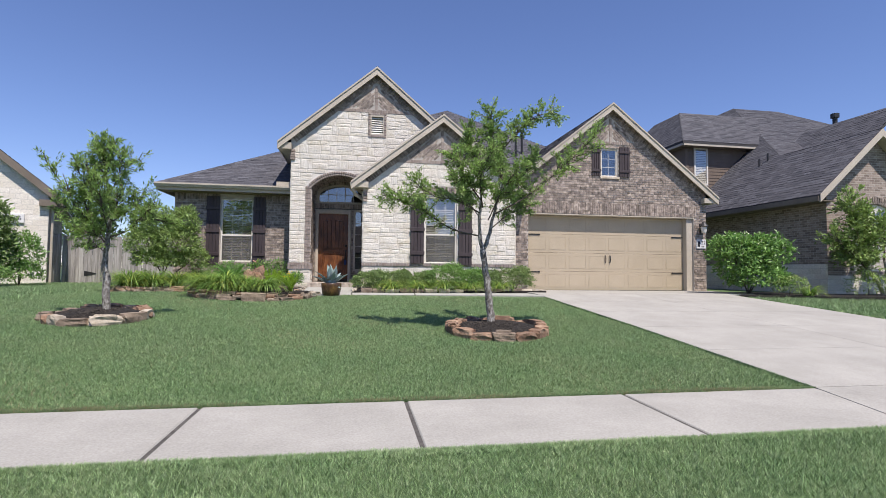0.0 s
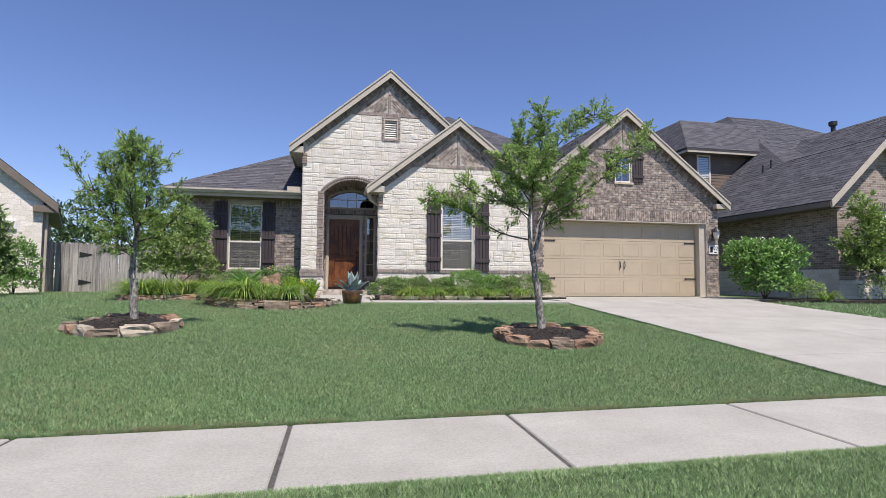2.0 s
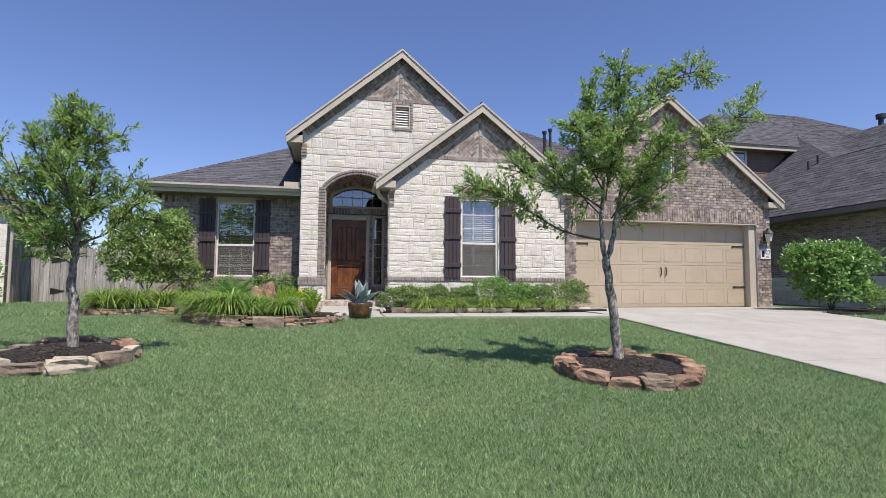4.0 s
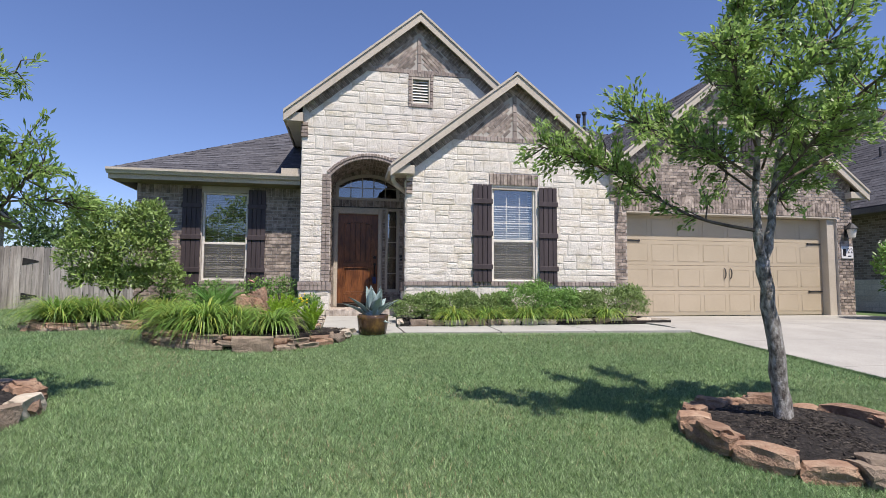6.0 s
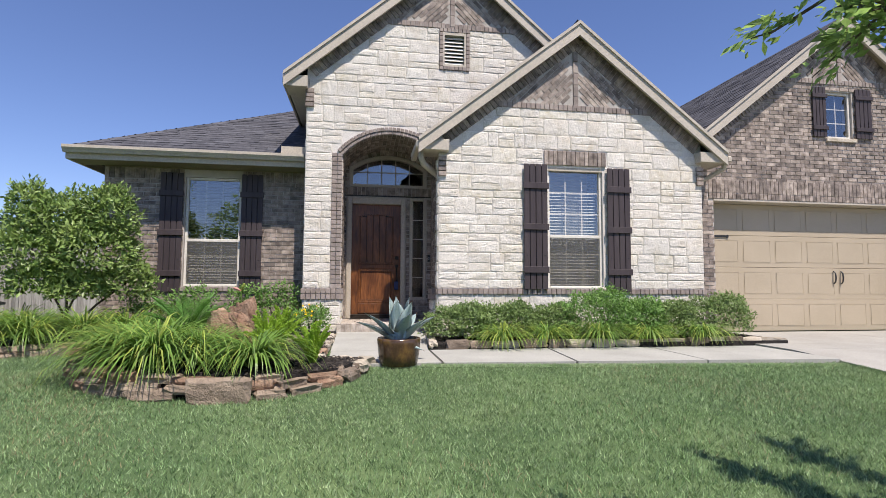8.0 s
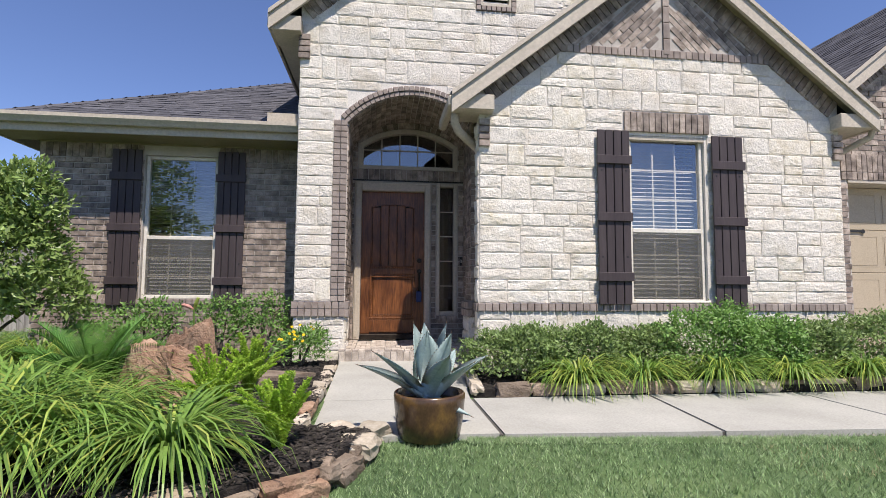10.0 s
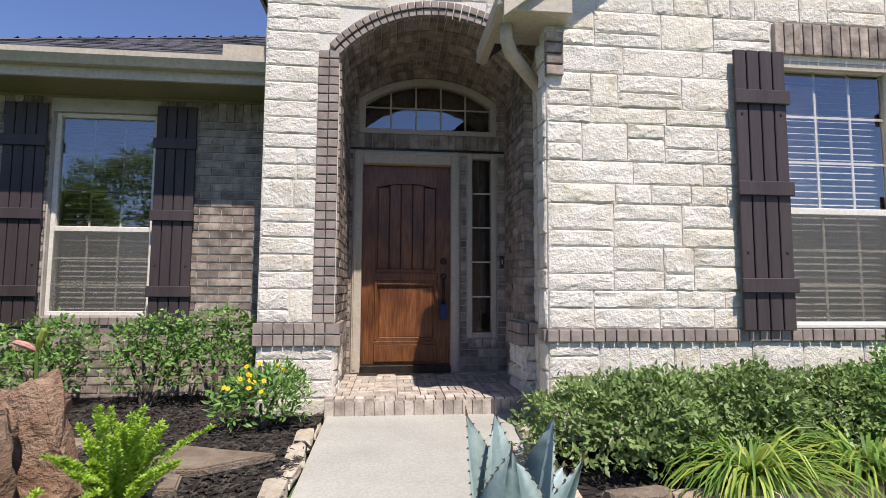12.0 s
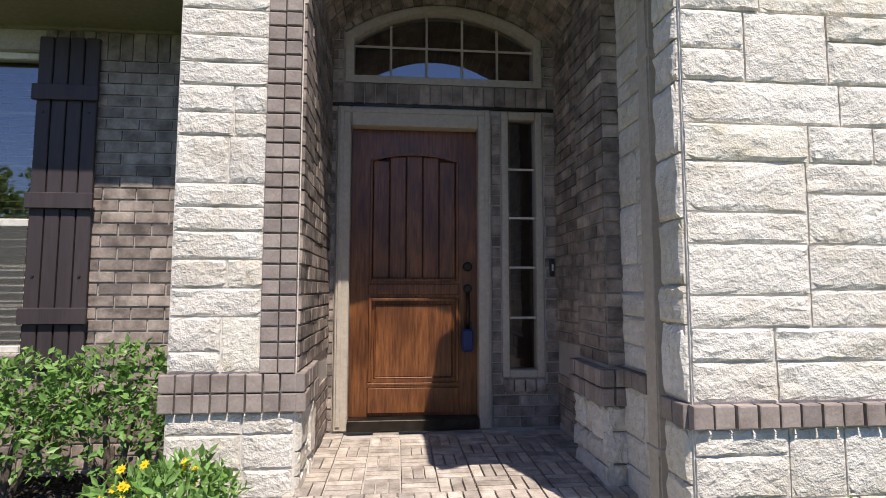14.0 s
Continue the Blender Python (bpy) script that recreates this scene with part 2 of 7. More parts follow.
def glass_mat(name, tint=(0.9, 0.94, 0.95), ior=1.7):
    m = bpy.data.materials.new(name)
    m.use_nodes = True
    nt = m.node_tree
    nt.nodes.remove(nt.nodes["Principled BSDF"])
    tr = nt.nodes.new("ShaderNodeBsdfTransparent")
    tr.inputs[0].default_value = (*tint, 1)
    gl = nt.nodes.new("ShaderNodeBsdfGlossy")
    gl.inputs["Roughness"].default_value = 0.005
    fr = nt.nodes.new("ShaderNodeFresnel")
    fr.inputs[0].default_value = ior
    mx = nt.nodes.new("ShaderNodeMixShader")
    nt.links.new(fr.outputs[0], mx.inputs[0])
    nt.links.new(tr.outputs[0], mx.inputs[1])
    nt.links.new(gl.outputs[0], mx.inputs[2])
    nt.links.new(mx.outputs[0], nt.nodes["Material Output"].inputs[0])
    return m


GLASS = glass_mat("window glass", (0.93, 0.95, 0.95), 3.2)
SCREEN = bpy.data.materials.new("insect screen")
SCREEN.use_nodes = True
_t = SCREEN.node_tree
_tr = _t.nodes.new("ShaderNodeBsdfTransparent")
_mx = _t.nodes.new("ShaderNodeMixShader")
_mx.inputs[0].default_value = 0.5
_t.nodes["Principled BSDF"].inputs["Base Color"].default_value = (0.09, 0.09, 0.085, 1)
_t.nodes["Principled BSDF"].inputs["Roughness"].default_value = 0.9
_t.links.new(_tr.outputs[0], _mx.inputs[1])
_t.links.new(_t.nodes["Principled BSDF"].outputs[0], _mx.inputs[2])
_t.links.new(_mx.outputs[0], _t.nodes["Material Output"].inputs[0])

# ---- mesh helpers ----
rng = np.random.default_rng(7)
rnd = random.Random(11)


def thing(name, at=(0, 0, 0), label="", category="", group="", kind=""):
    ob = new(name)
    ob.empty_display_size = 0.1
    ob.matrix_basis = Matrix.Translation(at)
    return tagged(ob, label, category, group, kind)


def attach(ob, parent):
    """Child ob keeps the place its mesh has in the world."""
    ob.parent = parent
    ob.matrix_parent_inverse = chain_inverse(parent)
    return ob


def mesh_of(name, bm, material, smooth=False):
    me = bpy.data.meshes.new(name)
    bmesh.ops.recalc_face_normals(bm, faces=bm.faces)
    bm.to_mesh(me)
    bm.free()
    me.materials.append(material)
    if smooth:
        me.polygons.foreach_set("use_smooth", [True] * len(me.polygons))
    return me


def part(name, bm, material, parent=None, label="", kind="", smooth=False):
    ob = new(name, mesh_of(name, bm, material, smooth))
    if parent is not None:
        attach(ob, parent)
    return tagged(ob, label, "", "", kind)


def struct(name, bm, material, label, category, smooth=False):
    return tagged(part(name, bm, material, None, "", "", smooth), label, category, "", "structure")


def arr_mesh(name, verts, faces, material, smooth=False):
    """A mesh from arrays; all faces have the same number of corners."""
    me = bpy.data.meshes.new(name)
    v = np.asarray(verts, dtype=np.float32).reshape(-1, 3)
    f = np.asarray(faces, dtype=np.int32)
    n = f.shape[1]
    me.vertices.add(len(v))
    me.vertices.foreach_set("co", v.ravel())
    me.loops.add(f.size)
    me.loops.foreach_set("vertex_index", f.ravel())
    me.polygons.add(len(f))
    me.polygons.foreach_set("loop_start", np.arange(0, f.size, n, dtype=np.int32))
    me.polygons.foreach_set("use_smooth", np.full(len(f), smooth))
    me.update(calc_edges=True)
    me.validate()
    me.materials.append(material)
    return me


def arr_part(name, verts, faces, material, parent=None, label="", kind="", smooth=False):
    ob = new(name, arr_mesh(name, verts, faces, material, smooth))
    if parent is not None:
        attach(ob, parent)
    return tagged(ob, label, "", "", kind)


def box(bm, x0, x1, y0, y1, z0, z1, bevel=0.0):
    vs = [bm.verts.new((x, y, z)) for x in (x0, x1) for y in (y0, y1) for z in (z0, z1)]
    fs = [bm.faces.new([vs[i] for i in q]) for q in ((0, 1, 3, 2), (4, 6, 7, 5), (0, 4, 5, 1), (2, 3, 7, 6), (0, 2, 6, 4), (1, 5, 7, 3))]
    if bevel:
        es = list({e for f in fs for e in f.edges})
        bmesh.ops.bevel(bm, geom=es, offset=bevel, segments=1, affect="EDGES", profile=0.5)
    return bm


def boxes(*rows, bevel=0.0):
    bm = bmesh.new()
    for r in rows:
        box(bm, *r, bevel=bevel)
    return bm


def prism(bm, pts, d):
    """Extrude the flat ring pts by the vector d."""
    a = [bm.verts.new(p) for p in pts]
    b = [bm.verts.new(Vector(p) + Vector(d)) for p in pts]
    bm.faces.new(a)
    bm.faces.new(b[::-1])
    n = len(a)
    for i in range(n):
        bm.faces.new((a[i], b[i], b[(i + 1) % n], a[(i + 1) % n]))
    return bm


def holed(outline, holes, y0, y1):
    """A wall in the x-z plane, from y0 to y1, with holes through it."""
    bm = bmesh.new()
    for ring in (outline, *holes):
        vs = [bm.verts.new((x, y0, z)) for x, z in ring]
        for i in range(len(vs)):
            bm.edges.new((vs[i], vs[(i + 1) % len(vs)]))
    bmesh.ops.triangle_fill(bm, use_beauty=True, edges=bm.edges[:], normal=(0, -1, 0))
    res = bmesh.ops.extrude_face_region(bm, geom=bm.faces[:])
    bmesh.ops.translate(bm, vec=(0, y1 - y0, 0), verts=[g for g in res["geom"] if isinstance(g, bmesh.types.BMVert)])
    return bm


def rect(x0, x1, z0, z1):
    return [(x0, z0), (x1, z0), (x1, z1), (x0, z1)]


def arch_ring(x0, x1, z0, spring, top, n=16):
    c, h, r = (x0 + x1) / 2, (x1 - x0) / 2, top - spring
    R = (h * h + r * r) / (2 * r)
    a = math.asin(h / R)
    return [(x0, z0), (x1, z0)] + [(c + R * math.sin(a - 2 * a * i / n), top - R + R * math.cos(a - 2 * a * i / n)) for i in range(n + 1)]


def tube(bm, pts, radii, seg=8, cap=True):
    """A round tube along pts."""
    rings = []
    n = len(pts)
    side = None
    for i, p in enumerate(pts):
        p = Vector(p)
        d = (Vector(pts[min(i + 1, n - 1)]) - Vector(pts[max(i - 1, 0)])).normalized()
        if side is None:
            side = d.orthogonal().normalized()
        side = (side - d * side.dot(d)).normalized()
        up = d.cross(side)
        rings.append([bm.verts.new(p + (side * math.cos(2 * math.pi * k / seg) + up * math.sin(2 * math.pi * k / seg)) * radii[i]) for k in range(seg)])
    for a, b in zip(rings, rings[1:]):
        for k in range(seg):
            bm.faces.new((a[k], a[(k + 1) % seg], b[(k + 1) % seg], b[k]))
    if cap:
        bm.faces.new(rings[0][::-1])
        bm.faces.new(rings[-1])
    return bm


def lathe(bm, profile, at=(0, 0, 0), seg=24):
    rings = [[bm.verts.new((at[0] + r * math.cos(2 * math.pi * k / seg), at[1] + r * math.sin(2 * math.pi * k / seg), at[2] + z)) for k in range(seg)] for r, z in profile]
    for a, b in zip(rings, rings[1:]):
        for k in range(seg):
            bm.faces.new((a[k], a[(k + 1) % seg], b[(k + 1) % seg], b[k]))
    bm.faces.new(rings[0][::-1])
    bm.faces.new(rings[-1])
    return bm


def unit_block(name, material, bev=0.06):
    bm = bmesh.new()
    box(bm, 0, 1, -1, 0, 0, 1)
    front = [e for e in bm.edges if all(v.co.y < -0.5 for v in e.verts)]
    bmesh.ops.bevel(bm, geom=front, offset=bev, segments=1, affect="EDGES", profile=0.5)
    return mesh_of(name, bm, material)


UNIT_BRICK = unit_block("brick", BRICK)
UNIT_TRIM = unit_block("brick", TRIMBRICK)


def stone_mesh(seed, material):
    """A rock-faced block in the unit box, its face towards -y, pitched edges falling back to the joint."""
    r = random.Random(seed)
    nx, nz = 9, 6
    off = Vector((seed * 7.3, seed * 3.1, 0))
    bm = bmesh.new()
    g = {}
    for i in range(nx + 1):
        for k in range(nz + 1):
            u, w = i / nx, k / nz
            edge = min(i, nx - i, k, nz - k)
            if edge:
                u, w = u + r.uniform(-0.035, 0.035), w + r.uniform(-0.05, 0.05)
                if edge == 1:
                    u += 0.05 if i == nx - 1 else -0.05 if i == 1 else 0
                    w += 0.08 if k == nz - 1 else -0.08 if k == 1 else 0
            else:
                u += 0.022 * noise.noise(Vector((w * 5, u * 3, 0)) + off) * (1 if i in (0, nx) else 0)
                w += 0.045 * noise.noise(Vector((u * 6, w * 3, 4)) + off) * (1 if k in (0, nz) else 0)
            n = noise.noise(Vector((u * 3.2, w * 2.2, 9)) + off) * 0.42 + noise.noise(Vector((u * 8, w * 6, 2)) + off) * 0.22
            y = -(0.34 + 0.12 * r.random()) if edge == 0 else -(0.72 + n + 0.1 * r.random()) if edge == 1 else -(0.86 + n)
            g[i, k] = bm.verts.new((min(1, max(0, u)), min(-0.3, y), min(1, max(0, w))))
    for i in range(nx):
        for k in range(nz):
            bm.faces.new((g[i, k], g[i + 1, k], g[i + 1, k + 1], g[i, k + 1]))
    ring = [g[i, 0] for i in range(nx + 1)] + [g[nx, k] for k in range(1, nz + 1)] + [g[i, nz] for i in range(nx - 1, -1, -1)] + [g[0, k] for k in range(nz - 1, 0, -1)]
    low = [bm.verts.new((v.co.x, 0, v.co.z)) for v in ring]
    for i in range(len(ring)):
        j = (i + 1) % len(ring)
        bm.faces.new((ring[i], low[i], low[j], ring[j]))
    return mesh_of("stone", bm, material)


STONES = [stone_mesh(s, STONE) for s in range(14)] + [stone_mesh(s + 20, STONEWARM) for s in range(3)]


def frame_of(o, U, N):
    """Plane coordinates: u along the wall, v up, n out of the wall."""
    U, N = Vector(U), Vector(N)
    return Vector(o), U, N, Vector((0, 0, 1))


def piece(name, me, fr, u0, u1, v0, v1, depth, parent, turn=0.0, sub=0.0):
    o, U, N, V = fr
    if turn:
        c, s = math.cos(turn), math.sin(turn)
        U, V = U * c + V * s, V * c - U * s
    base = o + fr[1] * u0 + fr[3] * v0 - N * sub
    m = Matrix(((U.x * (u1 - u0), -N.x * depth, V.x * (v1 - v0), base.x), (U.y * (u1 - u0), -N.y * depth, V.y * (v1 - v0), base.y), (U.z * (u1 - u0), -N.z * depth, V.z * (v1 - v0), base.z), (0, 0, 0, 1)))
    ob = new(name, me)
    ob.parent = parent
    ob.matrix_parent_inverse = chain_inverse(parent)
    ob.matrix_basis = m
    return ob


def chain_inverse(parent):
    m = parent.matrix_basis.copy()
    p = parent
    while p.parent is not None:
        m = p.parent.matrix_basis @ p.matrix_parent_inverse @ m
        p = p.parent
    return m.inverted()


def rows_to_boxes(fr, rows, depth):
    """Many blocks as one array: rows of u0 u1 v0 v1, with a bevelled front."""
    o, U, N, V = fr
    r = np.array(rows, dtype=np.float64)
    b = 0.004
    out = []
    for du, dv, n in ((0, 0, 0), (1, 0, 0), (1, 1, 0), (0, 1, 0), (0, 0, 1), (1, 0, 1), (1, 1, 1), (0, 1, 1)):
        u = np.where(du, r[:, 1] - b * n, r[:, 0] + b * n)
        v = np.where(dv, r[:, 3] - b * n, r[:, 2] + b * n)
        w = depth * n * (1 + 0.3 * np.sin(r[:, 0] * 91 + r[:, 2] * 57))
        out.append(np.array(o)[None] + u[:, None] * np.array(U) + v[:, None] * np.array(V) + w[:, None] * np.array(N))
    verts = np.stack(out, 1).reshape(-1, 3)
    k = np.arange(len(r))[:, None, None] * 8
    q = np.array([[4, 5, 6, 7], [0, 1, 5, 4], [1, 2, 6, 5], [2, 3, 7, 6], [3, 0, 4, 7]])[None]
    return verts, (k + q).reshape(-1, 4)


def courses(v0, v1, spans, length=0.203, high=0.076, gap=0.011, bond=True):
    """Bricks in running bond; spans(v) gives the open stretches of u."""
    out = []
    n = max(1, round((v1 - v0) / high))
    h = (v1 - v0) / n
    for i in range(n):
        z = v0 + i * h
        off = (0.5 * (i % 2) if bond else 0) * length
        for a, b in spans(z + h / 2):
            u = math.floor((a - off) / length) * length + off
            while u < b - 0.02:
                p, q = max(u, a), min(u + length, b)
                if q - p > 0.03:
                    out.append((p + gap / 2, q - gap / 2, z + gap / 2, z + h - gap / 2))
                u += length
    return out


def cut(spans, holes):
    """Take the stretches in holes out of spans."""
    for h0, h1 in holes:
        nxt = []
        for a, b in spans:
            if h1 <= a or h0 >= b:
                nxt.append((a, b))
            else:
                if h0 > a:
                    nxt.append((a, h0))
                if h1 < b:
                    nxt.append((h1, b))
        spans = nxt
    return spans


def brickwork(fr, rows, parent, depth=0.012, cap=250, near=None, me=None, joined=None):
    """The bricks nearest to the place near are parts, the rest one mesh."""
    if near is not None:
        rows = sorted(rows, key=lambda r: (r[0] - near[0]) ** 2 + (r[2] - near[1]) ** 2)
    for r in rows[:cap]:
        piece("brick", me or UNIT_BRICK, fr, *r, depth * rnd.uniform(0.7, 1.3), parent)
    if rows[cap:]:
        v, f = rows_to_boxes(fr, rows[cap:], depth)
        arr_part("brickwork", v, f, joined or BRICK_ISL, parent, "brown brick courses", "stuff")


def ashlar(v0, v1, spans, seed):
    """Random-coursed stones: rows of u0 u1 v0 v1."""
    r = random.Random(seed)
    out, z = [], v0
    while z < v1 - 0.05:
        h = r.choice((0.12, 0.14, 0.16, 0.24, 0.27, 0.3))
        if v1 - (z + h) < 0.1:
            h = v1 - z
        for a, b in spans(z, z + h):
            u = a
            while u < b - 0.02:
                w = r.uniform(0.22, 0.62) if h < 0.22 else r.uniform(0.16, 0.5)
                if b - (u + w) < 0.16:
                    w = b - u
                if h > 0.2 and r.random() < 0.62 and w > 0.2:
                    k = r.choice((0.38, 0.45, 0.55, 0.62)) * h
                    out += [(u, u + w, z, z + k), (u, u + w, z + k, z + h)]
                else:
                    out.append((u, u + w, z, z + h))
                u += w
        z += h
    g = 0.0035
    return [(a + g, b - g, c + g, d - g) for a, b, c, d in out]


def stonework(fr, rows, parent, depth=0.0155):
    for r in rows:
        piece("stone", rnd.choice(STONES), fr, *r, depth * rnd.uniform(0.75, 1.3), parent)


def leaves(centres, size, width=0.45, flat=0.0, droop=0.0, dirs=None, fold=0.25, face=None):
    """Pointed leaves, two bent halves each, at the given places."""
    n = len(centres)
    d = rng.normal(size=(n, 3)) if dirs is None else dirs + rng.normal(size=(n, 3)) * 0.45
    d[:, 2] = d[:, 2] * (1 - flat) - droop
    d /= np.linalg.norm(d, axis=1)[:, None] + 1e-9
    s = rng.normal(size=(n, 3)) if face is None else np.cross(face + rng.normal(size=(n, 3)) * 0.42, d)
    s[:, 2] *= 1 - flat * 0.7
    s -= d * (s * d).sum(1)[:, None]
    s /= np.linalg.norm(s, axis=1)[:, None] + 1e-9
    nn = np.cross(d, s)
    L = size * rng.uniform(0.6, 1.25, n)[:, None]
    W = L * width * 0.5
    c = np.asarray(centres)
    v = np.stack([c, c + d * L * 0.5 + s * W + nn * W * fold, c + d * L, c + d * L * 0.5 - s * W + nn * W * fold], 1).reshape(-1, 3)
    f = np.arange(n)[:, None] * 4 + np.array([[0, 1, 2, 3]])
    return v, f


def blades(base, tip_dir, length, width, seg=4, arch=0.9):
    """Arching strap leaves: arrays of base points and outward directions."""
    n = len(base)
    L = np.asarray(length)[:, None]
    d = tip_dir / np.linalg.norm(tip_dir, axis=1)[:, None]
    side = np.stack([-d[:, 1], d[:, 0], np.zeros(n)], 1)
    rows = []
    lift = rng.uniform(0.72, 1.2, n)
    for i in range(seg + 1):
        t = i / seg
        ang = np.radians(74) * lift - (t ** 1.2) * arch * np.radians(120) * rng.uniform(0.85, 1.1, n)
        if i == 0:
            p = np.array(base, dtype=float)
        else:
            p = p + (d * np.cos(ang)[:, None] + np.array([0, 0, 1]) * np.sin(ang)[:, None]) * L / seg
        w = width * (1 - t ** 2.2) * 0.5 + 0.0008
        rows.append((p - side * w, p + side * w))
    v = np.stack([x for r in rows for x in r], 1).reshape(-1, 3)
    m = 2 * (seg + 1)
    f = [np.arange(n)[:, None] * m + np.array([[2 * i, 2 * i + 1, 2 * i + 3, 2 * i + 2]]) for i in range(seg)]
    return v, np.concatenate(f)


def ground_z(x, y):
    z = np.interp(y, [-60.0, 4.62, 8.0, 13.0, 80.0], [0.0, 0.0, 0.25, 0.58, 0.58])
    k = np.clip((-1.0 - np.asarray(x, dtype=float)) / 3.0, 0, 1)
    return z + 0.07 * k * np.clip((np.asarray(y) - 5.5) / 3, 0, 1) * np.clip((13.5 - np.asarray(y)) / 2, 0, 1)


def pane_sheet(x0, x1, y, z0, z1, parent, label=""):
    """One sheet of glass facing the street."""
    p = arr_part("pane", [(x0, y, z0), (x1, y, z0), (x1, y, z1), (x0, y, z1)], [(0, 1, 2, 3)], GLASS, parent, label)
    p.visible_shadow = False
    return p

# ---- ground ----


def grid_ground(name, xs, ys, zf, material):
    X, Y = np.meshgrid(xs, ys, indexing="ij")
    v = np.stack([X, Y, zf(X, Y)], 2).reshape(-1, 3)
    i, j = np.meshgrid(np.arange(len(xs) - 1), np.arange(len(ys) - 1), indexing="ij")
    k = (i * len(ys) + j).ravel()
    f = np.stack([k, k + len(ys), k + len(ys) + 1, k + 1], 1)
    return arr_part(name, v, f, material, None, "", "", True)


GX = np.concatenate([[-600, -200, -80, -40, -25], np.arange(-18, 20, 0.5), [25, 40, 80, 200, 600]])
GY = np.concatenate([[-600, -200, -80, -30, -10], np.arange(-6, 30, 0.4), [36, 60, 120, 300, 700]])
tagged(grid_ground("ground", GX, GY, lambda x, y: ground_z(x, y) - 0.02, SOIL), "green mown lawn on gently rising soil", "lawn", "", "structure")
struct("road", boxes((-200, 200, -9.0, -1.76, -0.16, -0.008)), ASPHALT, "grey asphalt street before the house", "road")
struct("kerb", boxes((-200, 200, -1.75, -1.45, -0.2, 0.02), bevel=0.02), CONCRETE, "pale concrete kerb along the street", "kerb")

SLABS = [-12.3, -10.2, -8.1, -6.6, -4.85, -3.1, -1.27, 0.45, 2.53, 4.66]
sidewalk = thing("pavement", (0, 4, 0), "pale concrete pavement slabs with dark joints", "pavement", "", "structure")
for a, b in zip(SLABS, SLABS[1:]):
    part("slab", boxes((a + 0.016, b - 0.016, 3.35, 4.6, -0.12, 0.004), bevel=0.008), CONCRETE, sidewalk)
for a in (SLABS[3], SLABS[5], SLABS[6], SLABS[7], SLABS[8]):
    part("joint", boxes((a - 0.0155, a + 0.0155, 3.36, 4.59, -0.1, -0.004)), JOINT, sidewalk, "dark fibre expansion joint")
part("slab", boxes((4.67, 40, 3.35, 4.6, -0.12, 0.004), bevel=0.008), CONCRETE, sidewalk)
part("slab", boxes((-60, -12.32, 3.35, 4.6, -0.12, 0.004), bevel=0.008), CONCRETE, sidewalk)


def drive_z(y):
    return float(np.interp(y, [-5, 4.6, 8.0, 13.0, 20], [0.0, 0.004, 0.255, 0.585, 0.6]))


def slab_quad(corners, drop=0.15):
    """A sloping slab: corners (x, y) in order, its top on the drive's profile."""
    bm = bmesh.new()
    prism(bm, [(x, y, drive_z(y) + 0.006) for x, y in corners], (0, 0, -drop))
    return bm


drive = thing("driveway", (7.5, 9, 0.3), "pale concrete driveway slabs sloping up to the garage", "driveway", "", "structure")
DRIVE_Y = [4.61, 6.3, 8.0, 9.7, 11.4, 13.0, 15.3]
for y0, y1 in zip(DRIVE_Y, DRIVE_Y[1:]):
    for x0, x1 in ((4.66, 7.5), (7.5, 10.35)):
        part("slab", slab_quad([(x0 + 0.004, y0 + 0.004), (x1 - 0.004, y0 + 0.004), (x1 - 0.004, y1 - 0.004), (x0 + 0.004, y1 - 0.004)]), CONCRETE, drive)
part("slab", slab_quad([(10.354, 13.004), (11.5, 13.004), (11.5, 15.3), (10.354, 15.3)]), CONCRETE, drive)
part("slab", slab_quad([(4.3, 3.345), (4.66, 4.6), (10.4, 4.6), (10.9, 3.345)]), CONCRETE, drive)
part("apron", boxes((4.4, 10.8, -1.44, 3.34, -0.1, 0.006)), CONCRETE, drive)

path = thing("front_path", (1, 13, 0.55), "pale concrete front path with dark joints", "path", "", "structure")


def flat_slab(pts, z=0.57):
    bm = bmesh.new()
    prism(bm, [(x, y, z) for x, y in pts], (0, 0, -0.12))
    return bm


for pts in (
    [(-1.38, 12.56), (-0.13, 12.56), (-0.14, 13.65), (-1.39, 13.65)],
    [(-0.1, 12.54), (1.4, 12.46), (1.5, 13.65), (-0.11, 13.65)],
    [(1.43, 12.46), (2.98, 12.38), (2.98, 13.62), (1.53, 13.65)],
    [(3.0, 12.38), (4.64, 12.26), (4.64, 13.6), (3.0, 13.62)],
):
    part("slab", flat_slab(pts), PATHCON, path)
bm = bmesh.new()
prism(bm, [(-1.4, 13.66, 0.57), (-0.14, 13.66, 0.57), (0.05, 15.42, 0.65), (-1.4, 15.42, 0.65)], (0, 0, -0.14))
part("slab", bm, PATHCON, path)
part("joint", flat_slab([(-0.135, 12.55), (-0.105, 12.55), (-0.115, 13.64), (-0.135, 13.64)], 0.563), JOINT, path, "dark expansion joint")
part("joint", flat_slab([(1.405, 12.47), (1.427, 12.47), (1.527, 13.64), (1.503, 13.64)], 0.563), JOINT, path, "dark expansion joint")

# ---- the house ----
house = thing("house", (2.5, 16, 0.58), "one-storey limestone and brown brick house with three gables", "house")
Y_A, Y_B, Y_C, Y_L, Y_D = 15.57, 14.7, 15.15, 16.35, 16.65
AX0, AX1, ACX, AAPEX, ASL = -1.98, 3.0, 0.5, 7.31, 0.845
BX0, BX1, BCX, BAPEX, BSL = 0.145, 4.65, 2.41, 5.71, 0.785
BXS = 0.3
CX0, CX1, CCX, CAPEX, CSL = 4.65, 11.3, 7.93, 6.56, 0.789
ZB = 0.4


